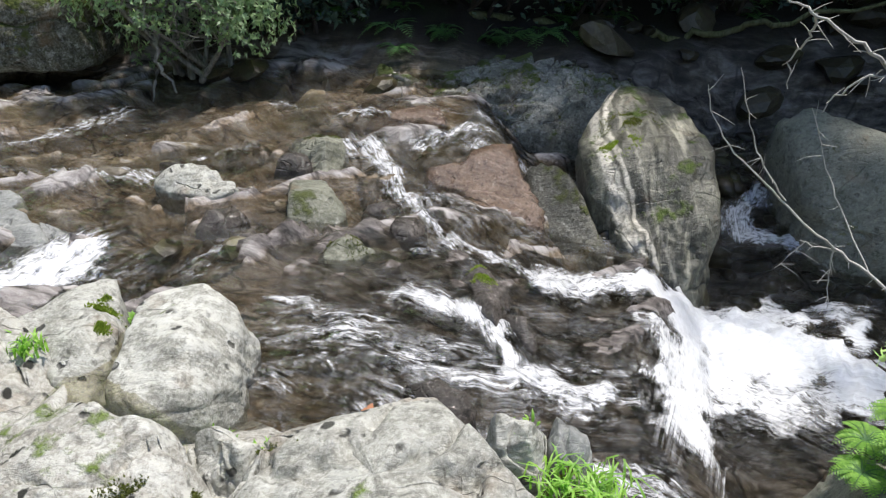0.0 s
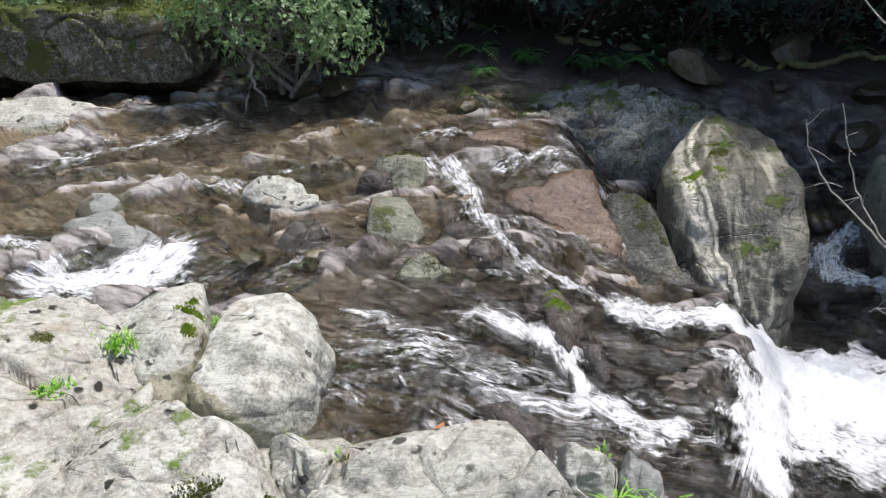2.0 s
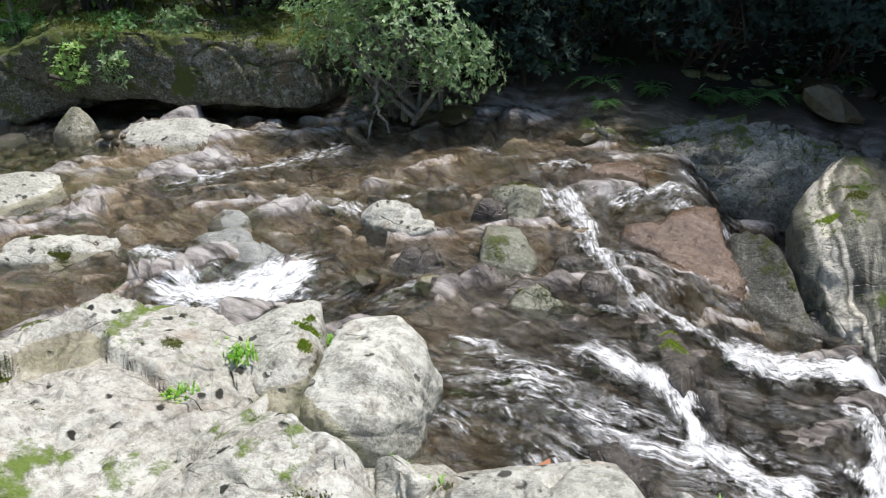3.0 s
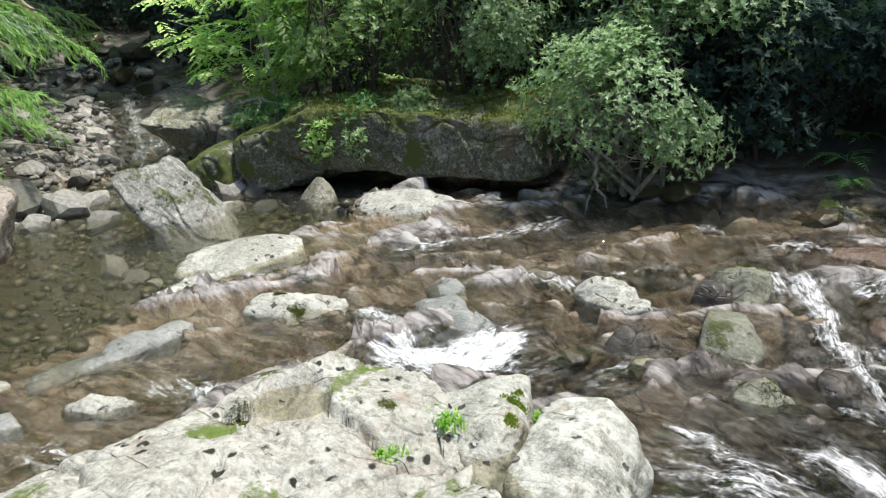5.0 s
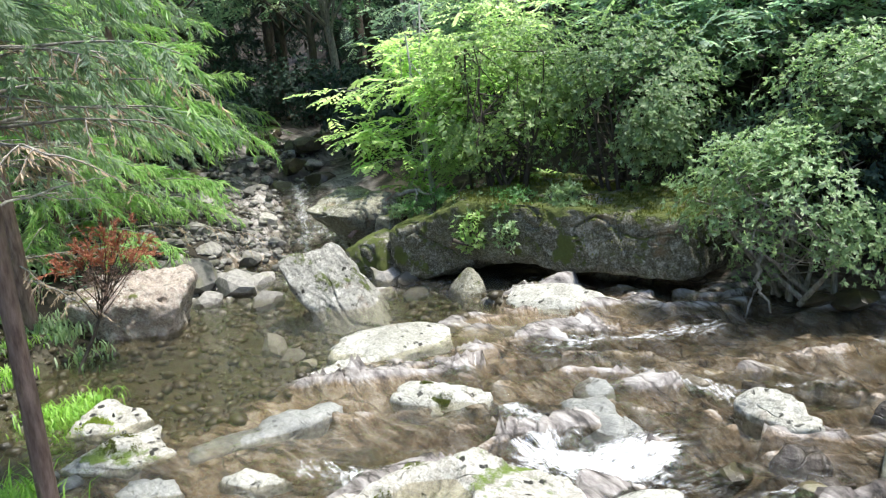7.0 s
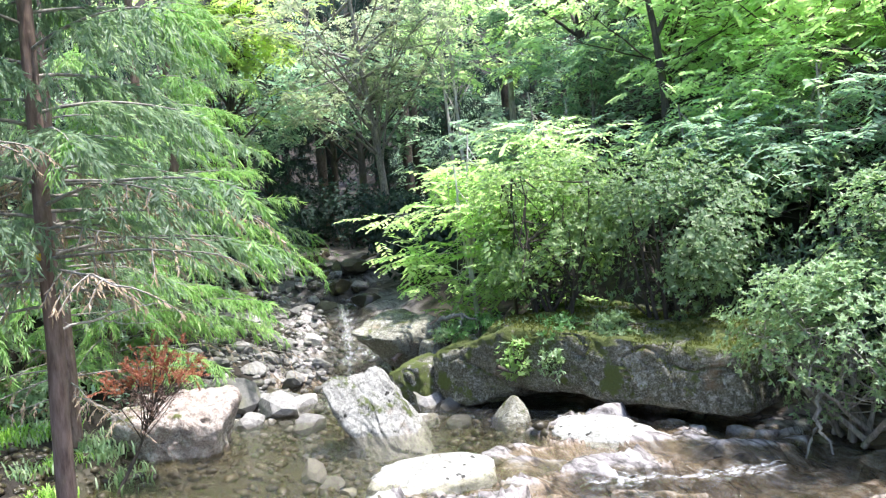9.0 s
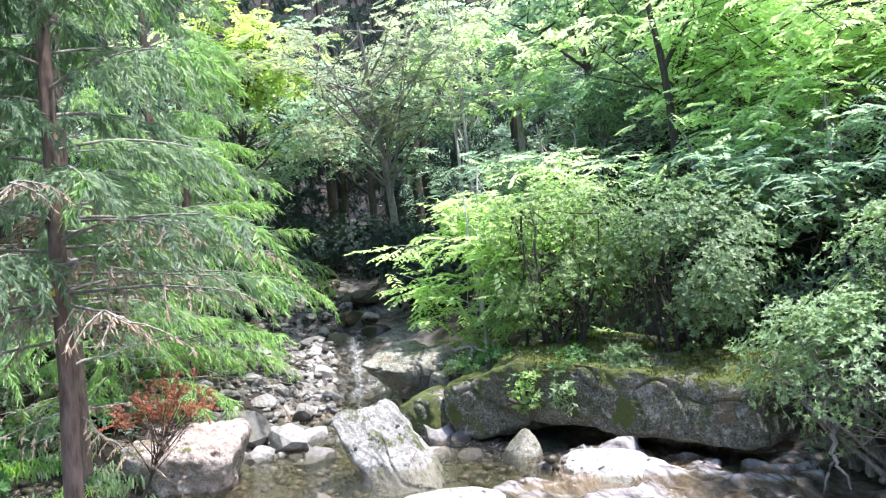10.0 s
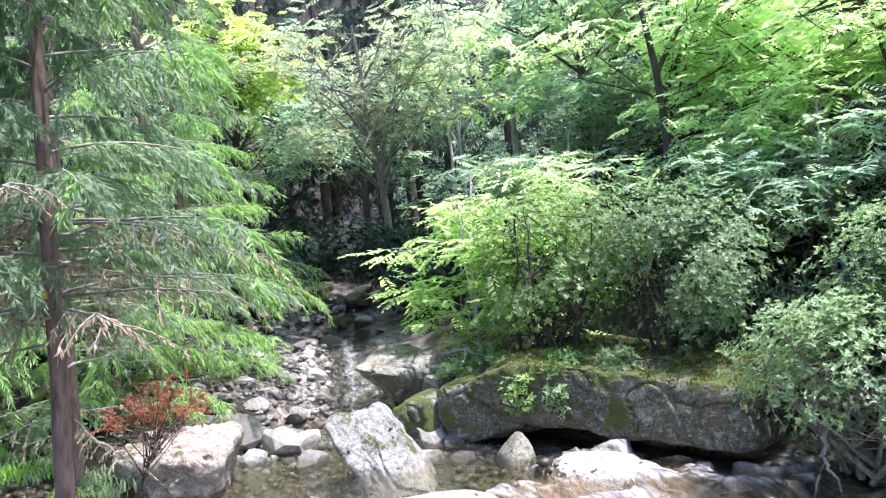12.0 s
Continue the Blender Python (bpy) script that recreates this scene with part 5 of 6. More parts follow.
def shrub(at, crown, radii, seed, label, mat, clusters=900, leaf=0.075, stems=9, group="", name="evergreen_shrub", per=8, bark=None, hollow=0.55):
    """An evergreen shrub: several stems and rosettes of leaves on rounded clumps."""
    rng = np.random.default_rng(seed)
    bush = thing(name, at, label, "shrub", group)
    crown, radii = np.array(crown, float), np.array(radii, float)
    lumps = crown + radii * unit(rng.normal(0, 1, (26, 3)) + (0, 0, 0.2)) * rng.uniform(0.45, 0.9, (26, 1))
    wood = []
    for k in range(stems):
        foot = np.array([rng.normal(0, 0.16), rng.normal(0, 0.12), -0.2])
        goal = lumps[k % len(lumps)]
        p = bent(foot, goal - foot, np.linalg.norm(goal - foot), 0.0, rng, 9, 0.15)
        wood.append(tube(p, np.linspace(0.03, 0.006, len(p)), 6, 0.004, seed + k))
        for j in range(7):
            w = p[rng.integers(3, 9)]
            g = lumps[rng.integers(0, len(lumps))]
            q = bent(w, g - w + rng.normal(0, 0.2, 3), min(0.9, np.linalg.norm(g - w)) * rng.uniform(0.5, 0.9), 0.0, rng, 5, 0.2)
            wood.append(tube(q, np.linspace(0.011, 0.003, len(q)), 5))
    for v, f in wood[::8]:
        mesh_object("stem", v, f, bark or M_DARKBARK, bush)
    tagged(mesh_object("branchwork", *join([w for i, w in enumerate(wood) if i % 8]), bark or M_DARKBARK, bush), kind="stuff")
    c = lumps[rng.integers(0, len(lumps), clusters)] + unit(rng.normal(0, 1, (clusters, 3)) + (0, 0, 0.25)) * radii * 0.36 * rng.uniform(hollow, 1.05, (clusters, 1))
    axis = unit(c - crown + np.array([0, 0, 0.7]) * radii[2] + rng.normal(0, 0.25, (clusters, 3)))
    C, A = np.repeat(c, per, 0), np.repeat(axis, per, 0)
    side = unit(np.cross(A, rng.normal(0, 1, (len(A), 3))))
    along = unit(side + A * rng.uniform(0.05, 0.8, (len(A), 1)))
    size = leaf * rng.uniform(0.6, 1.25, len(A))
    mesh_object("foliage", *blades(C, along, A, size, size * 0.36, 0.05), mat, bush, "", False)
    return bush


def place_on(x, y, sink=0.0):
    return (x, y, ground_at(x, y) - sink)


# the left bank
cedar(place_on(-4.14, 1.1), 7.4, 0.044, 5, "slender cedar with peeling brown bark and a yellow tag", 2.4, 1.5, 100, tip=M_CEDAR_NEW, dead=24, fresh_from=0.95, lowest=2.1, needle=0.06, density=150, twigs=30)
cedar(place_on(-8.15, 2.38), 8.0, 0.07, 9, "thin young cedar behind another", 1.7, 2.0, 64, tip=M_CEDAR_NEW, dead=16, needle=0.085)
cedar(place_on(-10.6, 4.35), 8.5, 0.08, 14, "young cedar with bright spreading branches over gravel", 0.9, 2.5, 64, tip=M_CEDAR_NEW, dead=6, needle=0.11, fresh_from=0.45)
cedar(place_on(-10.0, 3.5), 3.6, 0.05, 15, "small bushy cedar with yellow-green sprays", 0.6, 1.7, 34, tip=M_CEDAR_NEW, dead=0, needle=0.1, fresh_from=0.3)
cedar(place_on(-12.5, 2.2), 11.0, 0.12, 19, "tall cedar on the bank", 1.2, 2.7, 60, dead=4, twigs=22, density=75, needle=0.13)
cedar(place_on(-13.0, 5.9), 9.0, 0.1, 23, "cedar beside the upper brook", 0.9, 2.7, 54, dead=0, twigs=22, density=75, needle=0.13, tip=M_CEDAR_NEW, fresh_from=0.85)
shrub(place_on(-10.0, 1.6), (0, 0, 0.55), (0.9, 0.9, 0.55), 31, "dark evergreen shrub with narrow leaves on the bank", M_SHRUB_PALE, 520, 0.1, 6, "shrubs")
# pale leaves below the cedars make up for sunlight the crowns block
shrub(place_on(-11.2, 2.6), (0, 0, 0.8), (1.2, 1.2, 0.8), 33, "leafy shrub below the cedars", M_SHRUB_PALE, 600, 0.1, 6, "shrubs")
shrub(place_on(-12.4, 0.2), (0, 0, 1.2), (1.6, 1.6, 1.2), 34, "leafy shrub below the cedars", M_SHRUB_PALE, 800, 0.11, 6, "shrubs")
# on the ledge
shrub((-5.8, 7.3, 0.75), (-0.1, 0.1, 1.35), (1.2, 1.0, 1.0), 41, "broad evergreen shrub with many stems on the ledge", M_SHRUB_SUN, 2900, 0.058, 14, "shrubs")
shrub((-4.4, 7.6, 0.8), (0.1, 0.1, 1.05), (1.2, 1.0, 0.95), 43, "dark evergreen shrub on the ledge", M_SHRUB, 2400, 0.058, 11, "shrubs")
shrub((-2.3, 6.95, 0.2), (0.1, -0.3, 0.78), (1.05, 0.75, 0.75), 47, "pale evergreen shrub with tangled branches over the water", M_SHRUB_PALE, 2900, 0.05, 12, "shrubs", bark=M_GREYBARK)
shrub((-2.2, 7.6, 0.5), (0.45, -0.2, 1.05), (1.3, 1.0, 0.9), 53, "tall evergreen shrub behind the ledge", M_SHRUB_PALE, 2600, 0.055, 9, "shrubs")
broadleaf((-7.2, 7.5, 0.75), 3.4, 0.022, (-0.5, 0.3, 1.35), (0.95, 0.9, 1.15), 57, "slender sapling with large light green leaves", M_LIME, M_PALEBARK, 26, 4200, 0.11, (-0.1, 0), name="sapling", spread_=0.3, stems=2)
broadleaf((-6.7, 7.7, 0.75), 2.4, 0.02, (0, 0, 1.2), (0.9, 0.7, 1.0), 58, "light green sapling on the ledge", M_LIME, M_DARKBARK, 20, 3000, 0.1, name="sapling", spread_=0.28)
for k, (x, y, r) in enumerate(((-7.0, 6.85, 0.3), (-6.4, 6.75, 0.38), (-5.8, 6.7, 0.36), (-5.2, 6.75, 0.34), (-4.6, 6.85, 0.3), (-6.9, 7.3, 0.4))):
    shrub((x, y, 0.55 + 0.12 * (x + 7.0) / 2), (0, -0.08, 0.22), (1.2 * r, r, 0.55 * r), 590 + k, "low leafy growth along the ledge's edge", M_FERN if k % 2 else M_SHRUB, 220, 0.055, 4, "shrubs", "low_shrub", 6)
# the far slope
FORK = [([(0.4, -0.9, -0.3), (0.42, -0.9, 1.4), (0.36, -0.94, 2.3), (0.2, -1.03, 3.6), (0.08, -1.1, 4.6)], 0.075, 0.03), ([(0.37, -0.94, 2.2), (0.62, -0.75, 2.75), (0.95, -0.65, 3.1), (1.6, -0.35, 3.6)], 0.045, 0.012)]
broadleaf(place_on(-6.2, 11.4), 7.5, 0.06, (0.0, 0.7, 3.6), (3.0, 2.0, 1.8), 61, "maple with forked trunk and yellow-green leaves", M_MAPLE, M_DARKBARK, 40, 17000, 0.1, (-0.15, 0), name="maple_tree", forks=FORK)
broadleaf(place_on(-2.9, 10.4), 7.0, 0.09, (0.2, 0.9, 3.7), (3.0, 1.9, 1.7), 63, "maple with layered green leaves on the slope", M_MAPLE, M_DARKBARK, 36, 14000, 0.1, name="maple_tree")
broadleaf(place_on(-11.2, 11.6), 9.5, 0.04, (-0.2, 0, 6.2), (1.7, 1.7, 2.2), 67, "pale-barked slender tree with a forked top", M_MAPLE, M_PALEBARK, 26, 2600, 0.1, name="pale_tree", stems=2)
broadleaf(place_on(-16.0, 7.6), 9.0, 0.1, (1.9, 0.6, 5.3), (1.3, 1.5, 1.1), 71, "leaning maple with bright layered leaves over the brook", M_LIMEMAPLE, M_DARKBARK, 26, 9000, 0.1, (0.4, 0), name="maple_tree", spread_=0.35)
broadleaf(place_on(-13.6, 11.6), 9.0, 0.1, (1.6, -2.2, 4.6), (2.4, 2.0, 1.5), 73, "grey-green broadleaf tree above the gorge", M_GREYLEAF, M_GREYBARK, 34, 12000, 0.09, name="broadleaf_tree")
shrub(place_on(-0.6, 8.9), (0, -0.3, 0.7), (1.3, 0.9, 0.7), 81, "dark undergrowth shrub on the far bank", M_SHRUB, 700, 0.08, 6, "shrubs")
shrub(place_on(-4.0, 9.6), (0, -0.3, 1.0), (1.6, 1.0, 0.9), 82, "dark undergrowth shrub on the far bank", M_SHRUB, 800, 0.08, 6, "shrubs")
shrub(place_on(1.6, 9.4), (0, -0.3, 0.9), (1.5, 0.9, 0.8), 83, "dark undergrowth shrub on the far bank", M_SHRUB, 700, 0.08, 6, "shrubs")

# shrubs with near-black leaves, put in to make the far bank read as shade
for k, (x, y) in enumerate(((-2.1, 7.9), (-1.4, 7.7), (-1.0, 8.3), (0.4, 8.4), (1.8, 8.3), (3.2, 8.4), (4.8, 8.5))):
    shrub(place_on(x, y), (0, -0.4, 0.75), (1.1, 0.7, 0.7), 840 + k, "dark undergrowth shrub on the far bank", M_SHADEWOODS, 900, 0.08, 7, "shrubs")
# added near-black shrubs that stand in for the gorge's darkness
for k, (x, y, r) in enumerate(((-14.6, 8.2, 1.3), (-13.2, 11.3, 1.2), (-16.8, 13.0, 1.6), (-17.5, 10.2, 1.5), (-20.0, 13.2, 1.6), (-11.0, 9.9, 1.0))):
    shrub(place_on(x, y), (0, 0, 0.6 * r), (r, r, 0.7 * r), 850 + k, "near-black shrub added to darken the upper brook", M_SHADEWOODS, 800, 0.12, 5, "shrubs")

for k, (x, y, h) in enumerate(((-5.2, 10.2, 1.3), (-4.6, 12.4, 2.2), (-4.3, 10.9, 1.5), (-2.4, 11.8, 2.0), (-3.4, 10.2, 1.5), (-1.0, 11.0, 1.8), (0.6, 11.6, 2.0), (-7.6, 10.2, 1.7), (-9.2, 10.9, 1.8), (-0.2, 10.8, 1.6), (-3.3, 12.2, 2.0), (-6.0, 13.0, 2.2), (-8.6, 12.6, 2.2))):
    broadleaf(place_on(x, y), 1.7 * h, 0.025, (0, -0.2, h), (1.6, 1.3, 0.8), 880 + k, "young understory tree with light green leaves", M_MAPLE if k % 4 else M_WOODS, M_GREYBARK, 16, 5000, 0.1, group="understory trees", name="understory_tree", stems=2)

# the woods round about, a few kinds repeated
WOODS = "trees of the surrounding woods"
wood_kinds = [
    cedar(place_on(-19, 17.5), 14.0, 0.15, 101, "tall dark conifer of the plantation", 1.0, 2.4, 60, M_SHADEWOODS, 14, M_DARKBARK, 22, 0.3, 0, WOODS, "conifer_tree"),
    cedar(place_on(-22, 15.6), 16.0, 0.17, 103, "tall dark conifer of the plantation", 2.2, 2.6, 58, M_SHADEWOODS, 14, M_DARKBARK, 22, 0.3, 0, WOODS, "conifer_tree"),
    broadleaf(place_on(-9.5, 13.8), 9.0, 0.12, (0, 0, 5.2), (3.2, 3.2, 2.6), 105, "green broadleaf tree of the woods", M_WOODS, M_DARKBARK, 20, 5500, 0.17, group=WOODS, name="broadleaf_tree"),
    broadleaf(place_on(-13.2, 15.8), 8.0, 0.1, (0, 0, 4.6), (2.8, 2.8, 2.4), 107, "light green broadleaf tree of the woods", M_MAPLE, M_GREYBARK, 18, 5500, 0.17, group=WOODS, name="broadleaf_tree"),
]
# dense crowns out of view, added to keep sky and sun off the far bank
shade_tree = broadleaf(place_on(1.4, 10.6), 6.5, 0.11, (0.3, -0.8, 3.4), (2.8, 2.0, 1.3), 109, "unseen tree added to shade the far bank", M_SHADEWOODS, M_DARKBARK, 26, 15000, 0.16, group=WOODS, name="broadleaf_tree")
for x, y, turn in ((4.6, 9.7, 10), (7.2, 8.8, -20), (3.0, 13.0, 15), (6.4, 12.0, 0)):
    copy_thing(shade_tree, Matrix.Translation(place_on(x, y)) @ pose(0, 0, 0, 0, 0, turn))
rng = np.random.default_rng(77)
# far-bank trees at x > 2 are out of view, added for their shadows
spots = [(5.4, 10.6, 2), (8.0, 9.2, 2), (5.8, 8.9, 2), (2.2, 10.4, 2), (7.6, 7.6, 2), (-17.5, 13.8, 2), (-20.5, 15.0, 2), (-23.5, 19.5, 2), (4.6, 10.2, 0), (3.0, 13.5, 1), (7.5, 10.5, 2), (1.5, 19.0, 0), (-4.5, 16.6, 3), (-8.0, 16.5, 2), (-6.0, 19.5, 0), (-11.8, 19.0, 1), (-16.5, 19.5, 0),
         (-17.8, 9.2, 2), (-19.5, 11.0, 0), (-17.0, 6.0, 1), (-15.0, 3.5, 0), (-16.5, 0.5, 2), (-20.5, 4.0, 0), (-21.5, 7.5, 3), (-24.0, 11.5, 1), (-25.5, 15.5, 0), (-25.0, 21.0, 1), (-28.0, 18.0, 0),
         # trees at y < 0 stand unseen behind the camera, added for water reflections
         (-29.0, 24.0, 0), (-22.5, 22.5, 0), (-32.0, 20.5, 1), (-20.0, 26.0, 2), (-13.0, 25.0, 2), (-27.0, 28.0, 0), (-34.0, 27.0, 0), (-15.5, -3.5, 0), (-12.0, -5.0, 2), (-7.0, -7.0, 2),
         (-1.5, -7.5, 3), (4.0, -6.5, 2), (9.5, -4.0, 0), (10.5, 3.5, 2), (11.0, 9.0, 0), (13.5, 6.0, 1), (-23.0, 0.0, 1), (-30.0, 8.0, 0), (-18.0, 23.0, 0), (-21.2, 19.0, 0), (-24.2, 17.6, 1), (-2.5, 17.5, 2), (-9.5, 22.5, 2)]
for x, y, k in spots:
    copy_thing(wood_kinds[k], Matrix.Translation(place_on(x, y)) @ pose(0, 0, 0, 0, 0, rng.uniform(0, 360)) @ Matrix.Scale(rng.uniform(0.85, 1.2), 4))


# ---- stones, gravel, plants and small things ----
from mathutils.bvhtree import BVHTree


def drop_surface(obs):
    vs, fs = [], []
    for ob in obs:
        o = len(vs)
        vs.extend(v.co.copy() for v in ob.data.vertices)
        fs.extend(tuple(o + i for i in f.vertices) for f in ob.data.polygons)
    return BVHTree.FromPolygons(vs, fs)


SURFACE = drop_surface(ROCKS)


def top_at(x, y):
    """Height and normal of the topmost rock or ground there."""
    hit = SURFACE.ray_cast(Vector((x, y, 6)), Vector((0, 0, -1)))
    g = ground_at(x, y)
    if hit[0] is not None and hit[0].z > g:
        return hit[0].z, np.array(hit[1])
    return g, np.array((0, 0, 1.0))


def stone_mesh(seed, detail=2):
    bm = bmesh.new()
    bmesh.ops.create_icosphere(bm, subdivisions=detail, radius=1)
    v = np.array([p.co for p in bm.verts])
    f = np.array([[q.index for q in face.verts] for face in bm.faces])
    bm.free()
    pick = np.random.default_rng(seed)
    for _ in range(9):
        nrm = unit(pick.normal(0, 1, 3))
        v = v - np.maximum(0, v @ nrm - pick.uniform(0.5, 0.85))[:, None] * nrm
    v = v * (1 + 0.1 * fbm(v * 1.5 + seed, seed, 2)[:, None]) * np.array([1.25, 0.9, 0.62])
    return v, f


STONES = [stone_mesh(900 + k) for k in range(7)]
PEBBLES = [stone_mesh(950 + k, 1) for k in range(6)]


def scatter(name, places, sizes, mat, label, seed, source):
    """Many stones as one object."""
    pick = np.random.default_rng(seed)
    vs, fs, o = [], [], 0
    for (x, y, z), r in zip(places, sizes):
        v, f = source[pick.integers(0, len(source))]
        m = np.array(Euler((pick.normal(0, 0.25), pick.normal(0, 0.25), pick.uniform(0, 6.3))).to_matrix())
        vs.append((v * r) @ m.T + (x, y, z)), fs.append(f + o)
        o += len(v)
    return tagged(mesh_object(name, np.concatenate(vs), np.concatenate(fs), mat, None, "", False), label, "gravel", kind="stuff")


def stones_material(name, dark, mid, pale, rough):
    n = Nodes(name)
    geo = n.t.nodes.new("ShaderNodeNewGeometry")
    info = n.t.nodes.new("ShaderNodeObjectInfo")
    rnd = n.math("FRACT", n.math("ADD", geo.outputs["Random Per Island"], info.outputs["Random"]))
    p = n.place()
    col = n.ramp(rnd, (0.0, dark), (0.5, mid), (1.0, pale))
    g = n.noise(p, 22, 6, 0.7)
    col = n.mix(n.ramp(g, (0.4, 0.5), (0.62, 0.0)), col, tuple(0.4 * c for c in dark))
    col = n.mix(n.ramp(n.noise(p, 3, 4), (0.55, 0.0), (0.7, 0.5)), col, (0.13, 0.13, 0.05))
    return n.done(col, rough, n.bump(g, 0.6, 0.015))


M_STONES = stones_material("dry_stones", (0.09, 0.09, 0.08), (0.21, 0.205, 0.19), (0.38, 0.37, 0.345), 0.8)
M_BED_SHADE_STONES = stones_material("wet_and_shaded_stones", (0.025, 0.021, 0.011), (0.06, 0.05, 0.027), (0.12, 0.1, 0.062), 0.35)

rng = np.random.default_rng(404)


def bar_point():
    """A place on the gravel bar beside the upper brook."""
    t = rng.uniform(0, 1) ** 0.8
    a = np.array([-7.9, 4.2]) * (1 - t) + np.array([-15.5, 10.3]) * t
    b = a + np.array([-0.58, -0.81]) * rng.uniform(-1.5, 1.9) * (0.55 + 0.45 * t)
    return b


bar, sizes = [], []
for k in range(3000):
    x, y = bar_point()
    r = 0.025 + 0.065 * rng.random() ** 2
    bar.append((x, y, ground_at(x, y) + 0.25 * r)), sizes.append(r)
scatter("gravel", bar, sizes, M_STONES, "grey and white gravel of the bar", 5, PEBBLES)
bed, sizes = [], []
for k in range(1500):
    x, y = rng.uniform(-8.2, -4.7), rng.uniform(1.3, 6.4)
    r = 0.025 + 0.075 * rng.random() ** 2.5
    bed.append((x, y, ground_at(x, y) + 0.1 * r)), sizes.append(r)
for k in range(500):
    x, y = rng.uniform(1.2, 5.0), rng.uniform(4.2, 7.4)
    r = 0.03 + 0.12 * rng.random() ** 2
    bed.append((x, y, ground_at(x, y) + 0.15 * r)), sizes.append(r)
scatter("pebbles", bed, sizes, M_BED_SHADE_STONES, "brown pebbles on the stream bed", 6, PEBBLES)

stone_data = []
for v, f in STONES:
    me = bpy.data.meshes.new("stone")
    me.from_pydata([tuple(p) for p in v], [], [tuple(int(i) for i in q) for q in f])
    me.materials.append(M_STONES)
    stone_data.append(me)


# darker copies: wet stones, and stones that carry shade in their colour
dark_data = []
for me in stone_data:
    dark_data.append(me.copy())
    dark_data[-1].materials[0] = M_BED_SHADE_STONES


def stone(x, y, r, label, group, lift=0.3, flat=1.0, dark=False):
    ob = new("stone", (dark_data if dark else stone_data)[rng.integers(0, len(stone_data))])
    ob.location = (x, y, ground_at(x, y) + lift * r)
    ob.rotation_euler = (rng.normal(0, 0.2), rng.normal(0, 0.2), rng.uniform(0, 6.3))
    ob.scale = (r, r, r * flat)
    return tagged(ob, label, "stone", group)


for k in range(110):
    x, y = bar_point()
    stone(x, y, 0.1 + 0.16 * rng.random() ** 2, "loose grey stone on the gravel bar", "stones of the gravel bar", 0.2)
for x, y, r in ((-9.0, 4.5, 0.42), (-8.3, 4.9, 0.34), (-7.7, 4.85, 0.26), (-8.2, 4.35, 0.2), (-9.6, 4.3, 0.3), (-7.1, 5.6, 0.26), (-6.6, 5.75, 0.22), (-6.2, 5.9, 0.16), (-5.75, 6.2, 0.14), (-4.9, 6.35, 0.16), (-6.3, 3.95, 0.16), (-5.9, 3.9, 0.12), (-5.6, 3.85, 0.1), (-7.0, 6.2, 0.3), (-6.6, 6.35, 0.24)):
    stone(x, y, r, "pale angular stone at the pool's edge", "stones round the pool", 0.35)
for x, y, r in ((-2.2, 4.6, 0.1), (-1.62, 3.75, 0.12), (-0.55, 6.75, 0.2), (-2.0, 6.75, 0.16), (-1.75, 6.8, 0.22), (-1.2, 3.75, 0.1)):
    stone(x, y, r, "wet grey stone in the rapids", "stones in the rapids", 0.25, 0.8, True)
for k in range(18):
    x, y = rng.uniform(-6.5, -3.9), rng.uniform(0.8, 1.7)
    stone(x, y, 0.04 + 0.06 * rng.random() ** 2, "pale stone on the near shore", "stones of the near shore", 0.2)
# the bank's shade is put into these stones by the dark copies
for k in range(55):
    x, y = rng.uniform(1.5, 6.0), rng.uniform(6.2, 8.6)
    stone(x, y, 0.1 + 0.2 * rng.random() ** 2, "stone darkened for the shade of the bank", "stones of the shaded bank", 0.2, dark=True)
for k in range(22):
    x, y = rng.uniform(-2.4, 0.5), rng.uniform(1.9, 2.6)
    if -0.35 > y - 2.5:
        stone(x, y, 0.03 + 0.05 * rng.random(), "small stone caught between rocks", "small stones", 0.2)


# dark copies again, so that the upper brook looks shaded
for k in range(32):
    t = rng.uniform(0, 1)
    x, y = -12.0 - 7.5 * t + rng.normal(0, 0.7), 8.9 + 5.2 * t + rng.normal(0, 0.7)
    stone(x, y, 0.18 + 0.3 * rng.random() ** 2, "boulder darkened for the shade of the upper brook", "boulders of the upper brook", 0.2, dark=True)


# ---- grass, moss and ferns ----
def grass(x, y, count, length, seed, label, mat=None, width=0.006, wide=0.05, name="grass_tuft", droop=0.9):
    """A tuft of arching blades, each of three pieces."""
    pick = np.random.default_rng(seed)
    z, _ = top_at(x, y)
    a = pick.uniform(0, 2 * math.pi, count)
    out = np.stack([np.cos(a), np.sin(a), 0 * a], 1)
    foot = np.stack([pick.normal(0, wide, count), pick.normal(0, wide, count), np.full(count, -0.02)], 1)
    L = length * pick.uniform(0.45, 1.15, count)[:, None]
    w = np.cross(out, (0, 0, 1.0)) * width
    pts = [foot + out * L * k * pick.uniform(0.2, 0.5, (count, 1)) * k + np.array([0, 0, 1.0]) * L * (k - droop * 0.5 * k ** 2) for k in (0, 0.4, 0.75, 1.0)]
    wid = (0.8, 1.0, 0.7, 0.08)
    v = np.stack([q for p, s in zip(pts, wid) for q in (p - w * s, p + w * s)], 1).reshape(-1, 3)
    b = np.arange(count)[:, None] * 8
    f = np.concatenate([b + np.array([[2 * k, 2 * k + 1, 2 * k + 3, 2 * k + 2]]) for k in range(3)])
    ob = mesh_object(name, v, f, mat or M_GRASS, None, "", False)
    ob.location = (x, y, z)
    return tagged(ob, label, "grass", "plants between the rocks", "stuff")


